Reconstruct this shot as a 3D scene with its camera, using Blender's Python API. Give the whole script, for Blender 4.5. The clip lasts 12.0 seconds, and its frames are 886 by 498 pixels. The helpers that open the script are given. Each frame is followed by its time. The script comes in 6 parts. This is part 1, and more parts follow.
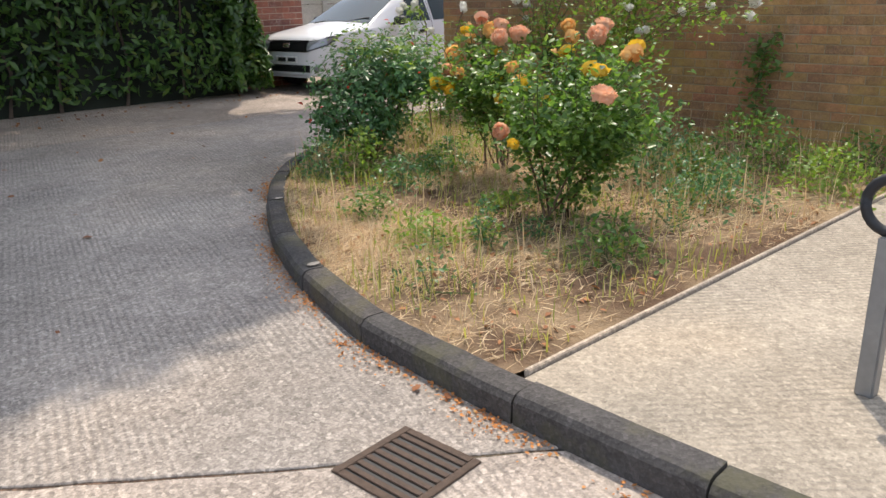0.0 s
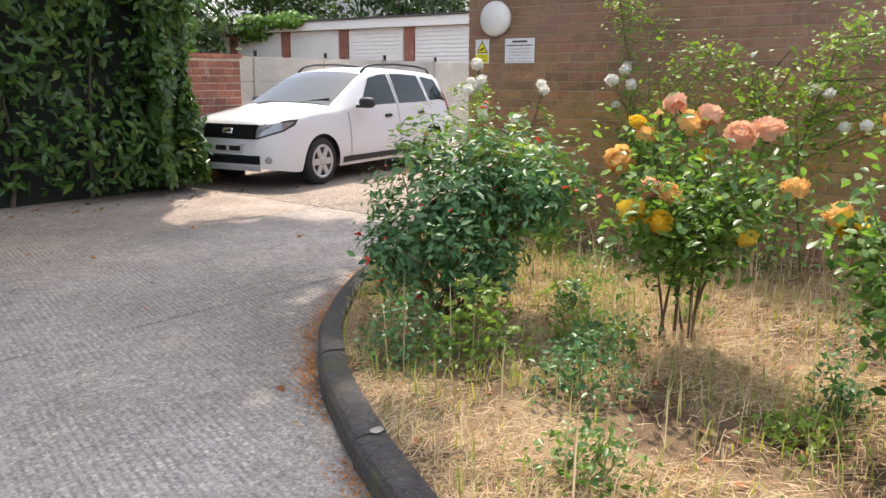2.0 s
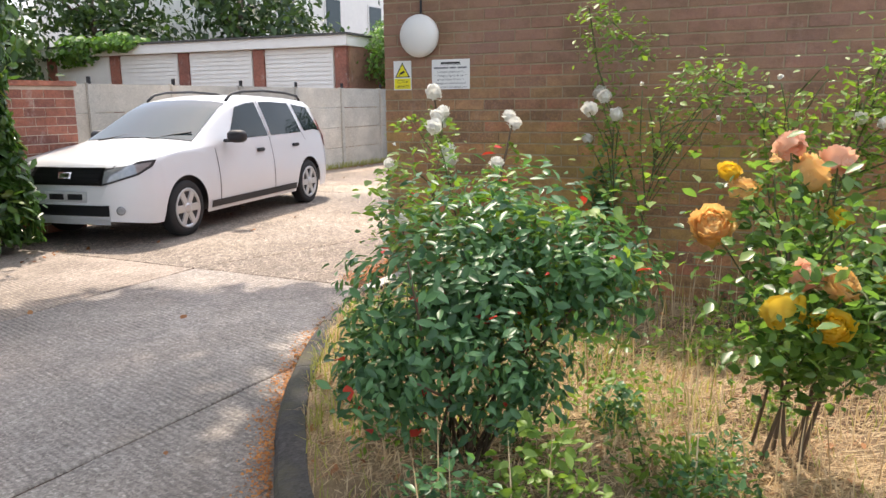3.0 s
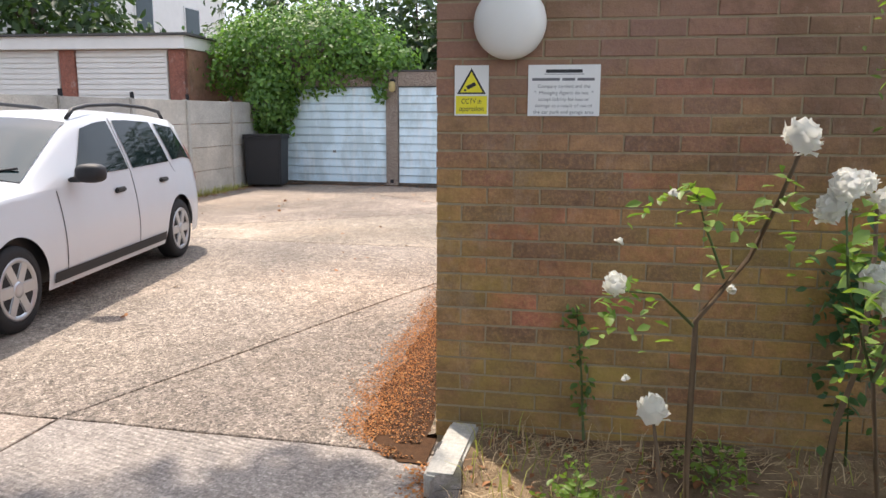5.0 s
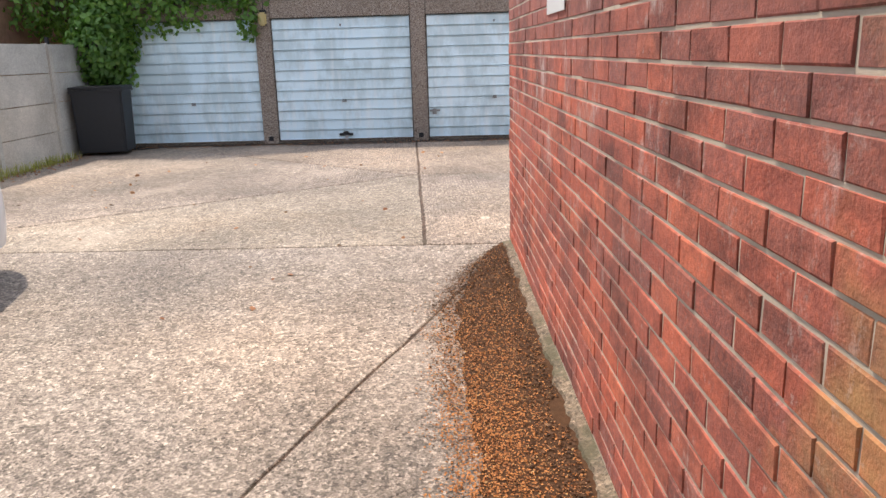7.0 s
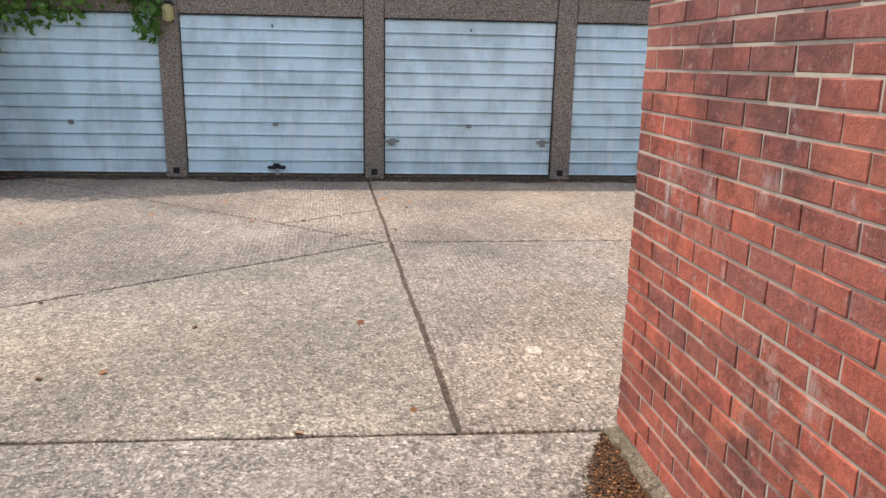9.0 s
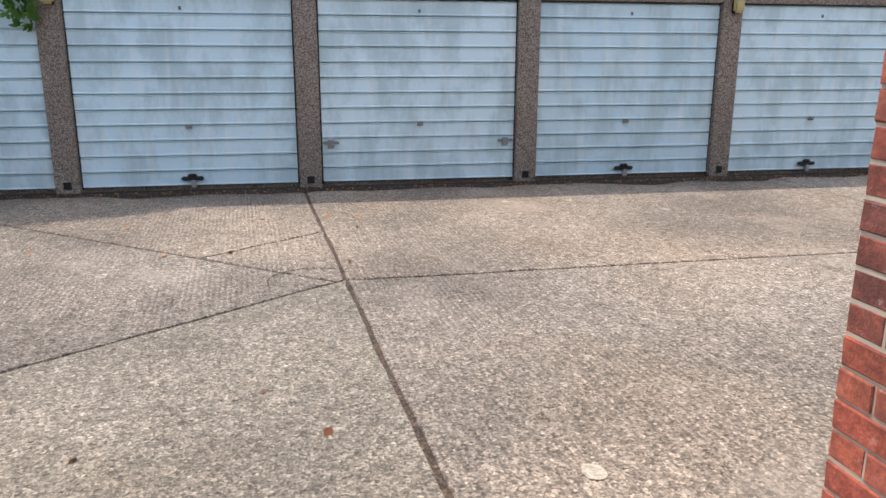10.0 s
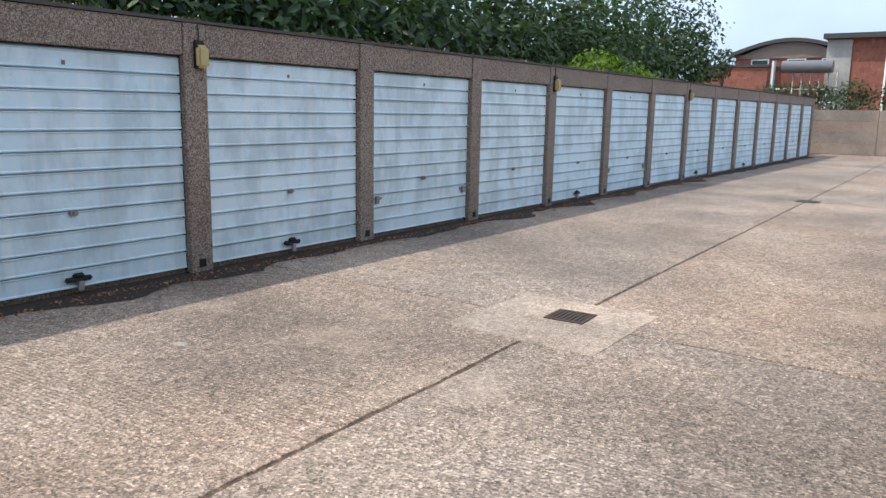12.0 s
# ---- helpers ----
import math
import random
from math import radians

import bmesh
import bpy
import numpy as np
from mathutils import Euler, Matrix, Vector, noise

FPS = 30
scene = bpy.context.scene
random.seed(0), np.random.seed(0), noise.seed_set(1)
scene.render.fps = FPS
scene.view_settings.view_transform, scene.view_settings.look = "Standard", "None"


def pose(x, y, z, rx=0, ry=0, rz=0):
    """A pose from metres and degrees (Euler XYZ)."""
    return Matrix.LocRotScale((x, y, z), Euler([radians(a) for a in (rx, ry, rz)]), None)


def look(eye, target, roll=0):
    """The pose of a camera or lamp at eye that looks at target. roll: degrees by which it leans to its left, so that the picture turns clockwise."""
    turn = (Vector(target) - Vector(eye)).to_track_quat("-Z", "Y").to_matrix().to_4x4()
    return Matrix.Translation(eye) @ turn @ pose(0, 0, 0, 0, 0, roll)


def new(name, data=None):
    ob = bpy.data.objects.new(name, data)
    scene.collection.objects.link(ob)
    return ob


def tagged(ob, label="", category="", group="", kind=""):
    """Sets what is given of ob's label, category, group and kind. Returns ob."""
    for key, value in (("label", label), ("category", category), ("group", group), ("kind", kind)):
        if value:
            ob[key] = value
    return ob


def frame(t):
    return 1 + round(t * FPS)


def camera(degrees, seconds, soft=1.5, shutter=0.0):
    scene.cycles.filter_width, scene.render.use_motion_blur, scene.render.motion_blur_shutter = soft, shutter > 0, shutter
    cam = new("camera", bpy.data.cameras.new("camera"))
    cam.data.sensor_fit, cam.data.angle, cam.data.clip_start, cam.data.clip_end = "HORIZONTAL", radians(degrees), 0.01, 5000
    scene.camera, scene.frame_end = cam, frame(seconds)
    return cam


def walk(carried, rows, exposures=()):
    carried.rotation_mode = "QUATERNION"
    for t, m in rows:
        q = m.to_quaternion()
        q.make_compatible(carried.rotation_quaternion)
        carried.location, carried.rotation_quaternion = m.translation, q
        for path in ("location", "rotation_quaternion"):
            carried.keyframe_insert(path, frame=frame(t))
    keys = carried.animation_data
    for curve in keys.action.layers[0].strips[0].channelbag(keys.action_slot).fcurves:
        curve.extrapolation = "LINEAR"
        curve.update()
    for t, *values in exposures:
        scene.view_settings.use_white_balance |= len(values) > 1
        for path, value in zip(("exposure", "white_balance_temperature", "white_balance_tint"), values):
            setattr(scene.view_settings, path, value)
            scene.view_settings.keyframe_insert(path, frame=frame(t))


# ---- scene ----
cam = camera(59.8, 12.0)
PATH = [
    (0, (0.735, 0.528, 1.428), (2.005, 1.94, 0.801), -1.5),
    (0.5, (0.885, 1.229, 1.405), (2.084, 2.748, 0.901), -0.1),
    (1, (1.027, 1.936, 1.399), (2.271, 3.421, 0.901), 1.1),
    (1.5, (1.237, 2.601, 1.374), (2.627, 3.971, 0.935), 0.5),
    (2, (1.501, 3.333, 1.361), (3.024, 4.556, 0.93), 0.2),
    (2.5, (1.808, 3.964, 1.405), (3.448, 5.036, 1.002), -0.7),
    (2.7, (1.963, 4.228, 1.409), (3.649, 5.23, 1.019), -0.8),
    (4.3, (3.28, 6.22, 1.477), (5.184, 6.715, 1.118), 0.3),
    (4.5, (3.45, 6.424, 1.506), (5.36, 6.897, 1.146), 0.2),
    (5, (3.98, 6.909, 1.505), (5.903, 7.339, 1.159), 0.2),
    (5.5, (4.507, 7.347, 1.509), (6.449, 7.67, 1.155), -0.3),
    (6, (5.118, 7.685, 1.5), (7.063, 7.948, 1.115), -0.4),
    (6.5, (5.792, 7.993, 1.495), (7.734, 8.172, 1.051), -1.0),
    (6.7, (6.092, 8.085, 1.476), (8.031, 8.215, 1.004), -1.4),
    (8.3, (8.365, 8.718, 1.532), (10.299, 8.599, 1.038), 0.5),
    (8.5, (8.679, 8.783, 1.535), (10.615, 8.652, 1.05), 1.0),
    (9, (9.436, 8.887, 1.529), (11.373, 8.724, 1.057), 1.1),
    (9.5, (10.219, 9.009, 1.513), (12.14, 8.754, 1.017), 0.9),
    (10, (10.948, 9.065, 1.505), (12.853, 8.712, 1.007), 0.2),
    (10.5, (11.672, 9.082, 1.535), (13.547, 8.545, 1.091), 0.9),
    (11, (12.37, 8.977, 1.542), (14.102, 8.064, 1.133), 1.0),
    (11.5, (13.007, 8.829, 1.578), (14.48, 7.531, 1.198), 1.3),
    (12, (13.509, 8.655, 1.609), (14.643, 7.047, 1.254), 1.1),
]
walk(cam, [(t, look(eye, target, roll)) for t, eye, target, roll in PATH],
     [(0, 0.69, 6900, 13), (0.5, 0.97, 6950, 13), (1.5, 1.21, 7000, 15), (2.7, 1.25, 7000, 14), (4.5, 1.08, 6850, 14), (6.5, 0.89, 6800, 14), (9.0, 0.59, 6450, 10), (12, 0.43, 6150, 9)])

# ---------- world and sun ----------
SUN = Vector((0.40, 0.36, 1.0)).normalized()
world = bpy.data.worlds.new("world")
scene.world = world
world.use_nodes = True
wn = world.node_tree.nodes
sky = wn.new("ShaderNodeTexSky")
sky.sky_type = "NISHITA"
sky.sun_disc = False
sky.sun_elevation = math.asin(SUN.z)
sky.sun_rotation = math.atan2(SUN.x, SUN.y)
sky.air_density, sky.dust_density, sky.ozone_density = 1.0, 2.5, 1.0
wn["Background"].inputs["Strength"].default_value = 0.15
# broken bright cloud over the clear sky
cloud_at = wn.new("ShaderNodeTexCoord")
cloud = wn.new("ShaderNodeTexNoise")
cloud.inputs["Scale"].default_value, cloud.inputs["Detail"].default_value = 2.6, 7
veil = wn.new("ShaderNodeValToRGB")
veil.color_ramp.elements[0].position, veil.color_ramp.elements[1].position = 0.36, 0.62
cover = wn.new("ShaderNodeMix")
cover.data_type = "RGBA"
# a clouded sky is dimmer towards the horizon than overhead
height = wn.new("ShaderNodeSeparateXYZ")
dome = wn.new("ShaderNodeValToRGB")
dome.color_ramp.elements[0].position, dome.color_ramp.elements[0].color = 0.0, (0.42, 0.46, 0.52, 1)
dome.color_ramp.elements[1].position, dome.color_ramp.elements[1].color = 1.0, (0.82, 0.82, 0.82, 1)
mid_sky = dome.color_ramp.elements.new(0.35)
mid_sky.color = (0.70, 0.70, 0.70, 1)
bank = wn.new("ShaderNodeMix")
bank.data_type, bank.blend_type = "RGBA", "MULTIPLY"
bank.inputs[0].default_value = 1.0
bank.inputs[7].default_value = (7.9, 8.9, 10.4, 1)
for a, b in ((cloud_at.outputs["Generated"], height.inputs[0]), (height.outputs["Z"], dome.inputs[0]), (dome.outputs[0], bank.inputs[6]), (bank.outputs[2], cover.inputs[7]), (cloud_at.outputs["Generated"], cloud.inputs["Vector"]), (cloud.outputs["Fac"], veil.inputs[0]), (veil.outputs[0], cover.inputs[0]), (sky.outputs[0], cover.inputs[6]), (cover.outputs[2], wn["Background"].inputs["Color"])):
    world.node_tree.links.new(a, b)
sun = new("sun", bpy.data.lights.new("sun", "SUN"))
sun.data.energy, sun.data.angle, sun.data.color = 2.65, radians(0.8), (1.0, 0.93, 0.82)
sun.matrix_world = look(SUN * 60, (0, 0, 0))

# ---------- materials ----------
def lin(c):
    return (*c, 1.0)


class Nodes:
    """A small builder for node materials."""

    def __init__(self, name):
        self.m = bpy.data.materials.new(name)
        self.m.use_nodes = True
        self.t = self.m.node_tree
        self.n = self.t.nodes
        self.p = self.n["Principled BSDF"]
        self.geo = self.n.new("ShaderNodeNewGeometry")
        self.pos = self.geo.outputs["Position"]

    def link(self, a, b):
        self.t.links.new(a, b)

    def noise(self, scale, detail=4.0, stretch=None, rough=0.55):
        k = self.n.new("ShaderNodeTexNoise")
        k.inputs["Scale"].default_value, k.inputs["Detail"].default_value = scale, detail
        k.inputs["Roughness"].default_value = rough
        v = self.pos
        if stretch:
            mp = self.n.new("ShaderNodeMapping")
            mp.inputs["Scale"].default_value = stretch
            self.link(self.pos, mp.inputs[0])
            v = mp.outputs[0]
        self.link(v, k.inputs["Vector"])
        return k.outputs["Fac"]

    def cells(self, scale, feature="F1", out="Distance"):
        k = self.n.new("ShaderNodeTexVoronoi")
        k.feature = feature
        k.inputs["Scale"].default_value = scale
        self.link(self.pos, k.inputs["Vector"])
        return k.outputs[out]

    def waves(self, scale, turn=0.0, distort=2.0):
        mp = self.n.new("ShaderNodeMapping")
        mp.inputs["Rotation"].default_value = (0, 0, radians(turn))
        self.link(self.pos, mp.inputs[0])
        k = self.n.new("ShaderNodeTexWave")
        k.inputs["Scale"].default_value, k.inputs["Distortion"].default_value = scale, distort
        k.inputs["Detail"].default_value, k.inputs["Detail Scale"].default_value = 2.0, 1.5
        self.link(mp.outputs[0], k.inputs["Vector"])
        return k.outputs["Fac"]

    def ramp(self, fac, *stops):
        k = self.n.new("ShaderNodeValToRGB")
        e = k.color_ramp.elements
        while len(e) < len(stops):
            e.new(0.5)
        for el, (at, c) in zip(e, stops):
            el.position, el.color = at, lin(c) if hasattr(c, "__len__") else (c, c, c, 1)
        self.link(fac, k.inputs[0])
        return k.outputs[0]

    def mix(self, fac, a, b, kind="MIX"):
        k = self.n.new("ShaderNodeMix")
        k.data_type, k.blend_type = "RGBA", kind
        for sock, v in ((0, fac), (6, a), (7, b)):
            if isinstance(v, (int, float)):
                k.inputs[sock].default_value = v
            elif isinstance(v, tuple):
                k.inputs[sock].default_value = lin(v)
            else:
                self.link(v, k.inputs[sock])
        return k.outputs[2]

    def math(self, op, a, b):
        k = self.n.new("ShaderNodeMath")
        k.operation = op
        for i, v in enumerate((a, b)):
            if isinstance(v, (int, float)):
                k.inputs[i].default_value = v
            else:
                self.link(v, k.inputs[i])
        return k.outputs[0]

    def bump(self, height, strength=0.5, depth=0.01):
        k = self.n.new("ShaderNodeBump")
        k.inputs["Strength"].default_value, k.inputs["Distance"].default_value = strength, depth
        self.link(height, k.inputs["Height"])
        if self.p.inputs["Normal"].is_linked:
            self.link(self.p.inputs["Normal"].links[0].from_socket, k.inputs["Normal"])
        self.link(k.outputs[0], self.p.inputs["Normal"])

    def done(self, colour, rough=0.8, metal=0.0, spec=0.5):
        for key, v in (("Base Color", colour), ("Roughness", rough), ("Metallic", metal), ("Specular IOR Level", spec)):
            if isinstance(v, tuple):
                self.p.inputs[key].default_value = lin(v)
            elif isinstance(v, (int, float)):
                self.p.inputs[key].default_value = v
            else:
                self.link(v, self.p.inputs[key])
        return self.m

    def any_random(self):
        """A random number of each object and of each loose piece within it."""
        info = self.n.new("ShaderNodeObjectInfo")
        s = self.math("ADD", info.outputs["Random"], self.geo.outputs["Random Per Island"])
        return self.math("FRACT", s, 0.0)


def plain(name, colour, rough=0.6, metal=0.0, vary=0.25, scale=18.0, bump=0.15, spec=0.5):
    k = Nodes(name)
    f = k.noise(scale, 5)
    g = k.noise(scale * 0.12, 3)
    dark = tuple(c * (1 - vary) for c in colour)
    light = tuple(min(1, c * (1 + vary * 0.6)) for c in colour)
    c = k.mix(f, dark, light)
    c = k.mix(k.math("MULTIPLY", g, 0.35), c, dark)
    if bump:
        k.bump(k.noise(scale * 6, 3), bump, 0.002)
    return k.done(c, rough, metal, spec)


def concrete_mat(name, tone, ridge_turn=0.0, ridges=0.5, pebbles=1.0, moss=0.0):
    """Tamped concrete with worn aggregate, brushed ridges and stains."""
    k = Nodes(name)
    info = k.n.new("ShaderNodeObjectInfo")
    big = k.noise(0.55, 5)
    mid = k.noise(4.0, 5)
    fine = k.noise(160, 2)
    speck = k.cells(68.0, out="Color")
    mottle = k.noise(13, 8, rough=0.8)
    lumps = k.noise(30, 6, rough=0.8)
    dots = k.cells(40.0)
    c1 = tuple(t * 0.58 for t in tone)
    c2 = tuple(min(1, t * 1.22) for t in tone)
    c = k.mix(k.ramp(big, (0.32, 0.0), (0.68, 1.0)), c1, c2)
    c = k.mix(k.ramp(mid, (0.35, 0.0), (0.7, 0.55)), c, tuple(t * 0.78 for t in tone))
    grit = k.ramp(speck, (0.0, 0.16), (0.4, 0.72), (0.75, 1.2), (1.0, 2.2))
    c = k.mix(0.85 * pebbles, c, grit, "MULTIPLY")
    c = k.mix(0.8 * pebbles, c, k.ramp(mottle, (0.38, 0.55), (0.5, 1.0), (0.62, 1.35)), "MULTIPLY")
    pit = k.ramp(k.noise(90, 5, rough=0.7), (0.40, 0.28), (0.52, 1.0), (0.64, 1.6))
    c = k.mix(0.6 * pebbles, c, pit, "MULTIPLY")
    drift = k.ramp(k.noise(0.35, 4), (0.35, (0.84, 0.84, 0.86)), (0.5, (1.0, 1.0, 1.0)), (0.66, (1.14, 1.08, 1.02)))
    c = k.mix(1.0, c, drift, "MULTIPLY")
    stone = k.ramp(dots, (0.10, 1.0), (0.22, 0.0))
    c = k.mix(k.math("MULTIPLY", stone, 0.5 * pebbles), c, tuple(min(1, t * 1.75) for t in tone))
    worn = k.ramp(k.noise(1.3, 7, rough=0.7), (0.42, 0.05), (0.58, 1.0))
    wav = k.waves(9.0, ridge_turn, 1.8)
    line = k.mix(k.math("MULTIPLY", worn, 0.5 * ridges), c, k.ramp(wav, (0.1, 0.55), (0.6, 1.2)), "MULTIPLY")
    c = line
    blot = k.ramp(k.noise(2.3, 6, rough=0.7), (0.62, 0.0), (0.72, 1.0))
    c = k.mix(k.math("MULTIPLY", blot, 0.35), c, tuple(t * 0.45 for t in tone))
    pale = k.ramp(k.noise(0.9, 3), (0.58, 0.0), (0.75, 1.0))
    c = k.mix(k.math("MULTIPLY", pale, 0.35), c, tuple(min(1, t * 1.5) for t in tone))
    if moss:
        ms = k.ramp(k.noise(3.1, 6, rough=0.65), (0.5, 0.0), (0.62, 1.0))
        c = k.mix(k.math("MULTIPLY", ms, moss), c, (0.09, 0.085, 0.05))
    tint = k.ramp(info.outputs["Random"], (0.0, (0.9, 0.92, 0.93)), (0.5, (1.0, 1.0, 1.0)), (1.0, (1.06, 1.0, 0.94)))
    c = k.mix(1.0, c, tint, "MULTIPLY")
    k.bump(fine, 0.35, 0.003)
    k.bump(k.cells(68.0), 0.5 * pebbles, 0.008)
    k.bump(lumps, 0.6 * pebbles, 0.010)
    k.bump(k.mix(worn, (0.5, 0.5, 0.5), wav), 0.5 * ridges, 0.012)
    return k.done(c, k.ramp(mid, (0.3, 0.72), (0.7, 0.95)), 0.0, 0.35)


def brick_mat(name, tones, grime, bloom=0.0, grime_fac=0.5, wash=None, soot=0.0, corner=None, crown=None):
    """Fired bricks: a tone for each brick, kiln mottling, algae wash, soot, lime specks and salt bloom."""
    k = Nodes(name)
    r = k.any_random()
    stops = [(i / (len(tones) - 1), t) for i, t in enumerate(tones)]
    c = k.ramp(r, *stops)
    c = k.mix(k.ramp(k.noise(16, 6, rough=0.7), (0.36, 0.0), (0.72, 0.75)), c, tuple(v * 0.5 for v in tones[0]))
    c = k.mix(k.ramp(k.noise(70, 5, rough=0.7), (0.45, 0.0), (0.7, 0.45)), c, tuple(min(1, v * 1.35) for v in tones[1]))
    if wash:
        w = k.ramp(k.noise(0.75, 6, stretch=(1, 1, 1.6), rough=0.6), (0.40, 0.0), (0.60, 1.0))
        w = k.math("MULTIPLY", w, k.ramp(k.noise(9, 5, rough=0.7), (0.3, 0.25), (0.6, 1.0)))
        c = k.mix(k.math("MULTIPLY", w, 0.75), c, wash)
    at = k.n.new("ShaderNodeSeparateXYZ")
    k.link(k.pos, at.inputs[0])
    if corner:
        # yellow-green algae that has spread from the weather corner
        edge = k.math("ADD", at.outputs["X"], k.math("MULTIPLY", k.noise(1.6, 5), 1.6))
        al = k.ramp(k.math("SUBTRACT", edge, 7.4), (0.72, 1.0), (1.0, 0.0))
        c = k.mix(k.math("MULTIPLY", al, 0.7), c, corner)
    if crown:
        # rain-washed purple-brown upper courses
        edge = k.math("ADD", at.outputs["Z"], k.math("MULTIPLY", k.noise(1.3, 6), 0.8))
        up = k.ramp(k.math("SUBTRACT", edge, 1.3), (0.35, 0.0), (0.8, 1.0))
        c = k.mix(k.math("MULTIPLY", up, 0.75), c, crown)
    g = k.ramp(k.noise(1.1, 6, rough=0.65), (0.38, 0.0), (0.66, 1.0))
    c = k.mix(k.math("MULTIPLY", g, grime_fac), c, grime)
    if soot:
        st = k.ramp(k.noise(2.1, 7, stretch=(1, 1, 1.5), rough=0.75), (0.47, 0.0), (0.62, 1.0))
        c = k.mix(k.math("MULTIPLY", st, soot), c, tuple(v * 0.45 for v in grime))
    sp = k.ramp(k.noise(48, 5, rough=0.7), (0.66, 0.0), (0.74, 1.0))
    c = k.mix(k.math("MULTIPLY", sp, 0.45), c, (0.46, 0.41, 0.36))
    if bloom:
        bl = k.ramp(k.noise(4.2, 7, stretch=(1, 1, 0.55), rough=0.75), (0.56, 0.0), (0.70, 1.0))
        c = k.mix(k.math("MULTIPLY", bl, bloom), c, (0.56, 0.47, 0.43))
        fl = k.ramp(k.noise(27, 6, rough=0.75), (0.60, 0.0), (0.70, 1.0))
        c = k.mix(k.math("MULTIPLY", fl, bloom * 0.5), c, (0.62, 0.52, 0.47))
    k.bump(k.noise(140, 4), 0.6, 0.003)
    k.bump(k.noise(25, 5), 0.7, 0.006)
    return k.done(c, 0.88, 0.0, 0.25)


def leaf_mat(name, dark, light, gloss=0.45, through_light=0.3, accent=None, glow=(1.5, 1.6, 0.7)):
    k = Nodes(name)
    r = k.geo.outputs["Random Per Island"]
    stops = [(0.0, dark), (0.75, light)]
    if accent:
        stops += [(0.93, light), (0.96, accent)]
    c = k.ramp(r, *stops)
    c = k.mix(k.math("MULTIPLY", k.noise(2.2, 3), 0.6), c, tuple(v * 0.6 for v in dark))
    k.done(c, gloss, 0.0, 0.4)
    tr = k.n.new("ShaderNodeBsdfTranslucent")
    bright = k.mix(1.0, c, glow, "MULTIPLY")
    k.link(bright, tr.inputs["Color"])
    mx = k.n.new("ShaderNodeMixShader")
    mx.inputs[0].default_value = through_light
    k.link(k.p.outputs[0], mx.inputs[1])
    k.link(tr.outputs[0], mx.inputs[2])
    k.link(mx.outputs[0], k.n["Material Output"].inputs["Surface"])
    return k.m


def door_mat():
    """Pale blue-grey enamel on pressed steel with chalky patches and rain streaks."""
    k = Nodes("garage_door_enamel")
    info = k.n.new("ShaderNodeObjectInfo")
    base = k.ramp(info.outputs["Random"], (0.0, (0.61, 0.77, 0.85)), (0.5, (0.70, 0.84, 0.90)), (1.0, (0.64, 0.80, 0.88)))
    blotch = k.ramp(k.noise(2.6, 6, stretch=(1, 1, 0.55), rough=0.65), (0.44, 0.0), (0.58, 1.0))
    c = k.mix(k.math("MULTIPLY", blotch, 0.62), base, (0.42, 0.53, 0.56))
    streak = k.ramp(k.noise(9, 4, stretch=(1, 1, 0.12)), (0.5, 0.0), (0.72, 1.0))
    c = k.mix(k.math("MULTIPLY", streak, 0.5), c, (0.82, 0.86, 0.87))
    dirt = k.ramp(k.noise(30, 5), (0.62, 0.0), (0.8, 1.0))
    c = k.mix(k.math("MULTIPLY", dirt, 0.25), c, (0.22, 0.25, 0.24))
    k.bump(k.noise(3.5, 2), 0.2, 0.01)
    return k.done(c, k.ramp(k.noise(4, 3), (0.3, 0.38), (0.7, 0.6)), 0.0, 0.5)


def pebble_mat():
    """Exposed-aggregate panels: brown and buff pebbles in cement."""
    k = Nodes("pebble_dash")
    col = k.cells(95.0, out="Color")
    sep = k.n.new("ShaderNodeSeparateColor")
    k.link(col, sep.inputs[0])
    c = k.ramp(sep.outputs[0], (0.0, (0.11, 0.078, 0.06)), (0.35, (0.28, 0.205, 0.16)), (0.7, (0.42, 0.335, 0.27)), (1.0, (0.58, 0.51, 0.44)))
    c = k.mix(k.math("MULTIPLY", k.noise(1.6, 5), 0.55), c, (0.13, 0.11, 0.095))
    lich = k.ramp(k.noise(14, 5), (0.64, 0.0), (0.74, 1.0))
    c = k.mix(k.math("MULTIPLY", lich, 0.4), c, (0.38, 0.37, 0.33))
    k.bump(k.cells(95.0), 0.9, 0.01)
    return k.done(c, 0.9, 0.0, 0.3)


def glass_mat(name, tint, rough=0.03):
    k = Nodes(name)
    k.done(tint, rough, 0.0, 0.45)
    return k.m


CONC_YARD = concrete_mat("yard_concrete", (0.355, 0.283, 0.225), 86, 0.8)
CONC_CROSS = concrete_mat("yard_concrete_cross_tamped", (0.385, 0.315, 0.255), 0, 0.10, pebbles=1.0)
CONC_CORNER = concrete_mat("yard_concrete_corner_bay", (0.345, 0.29, 0.23), 0, 0.15, pebbles=0.95)
CONC_DRIVE = concrete_mat("drive_concrete", (0.42, 0.37, 0.325), 14, 0.8, pebbles=0.55)
CONC_PATCH = concrete_mat("patch_concrete", (0.40, 0.335, 0.275), 86, 0.2, pebbles=0.6)
END_PANEL = concrete_mat("end_wall_concrete", (0.36, 0.30, 0.25), 0, 0.0, pebbles=0.35)
PAVE = concrete_mat("path_concrete", (0.40, 0.35, 0.28), -49, 0.6, pebbles=0.38)
JOINT = concrete_mat("joint_filler", (0.12, 0.078, 0.055), 0, 0.0, moss=0.4)
KERB = concrete_mat("kerb_concrete", (0.085, 0.08, 0.078), 0, 0.0, pebbles=0.5, moss=0.7)
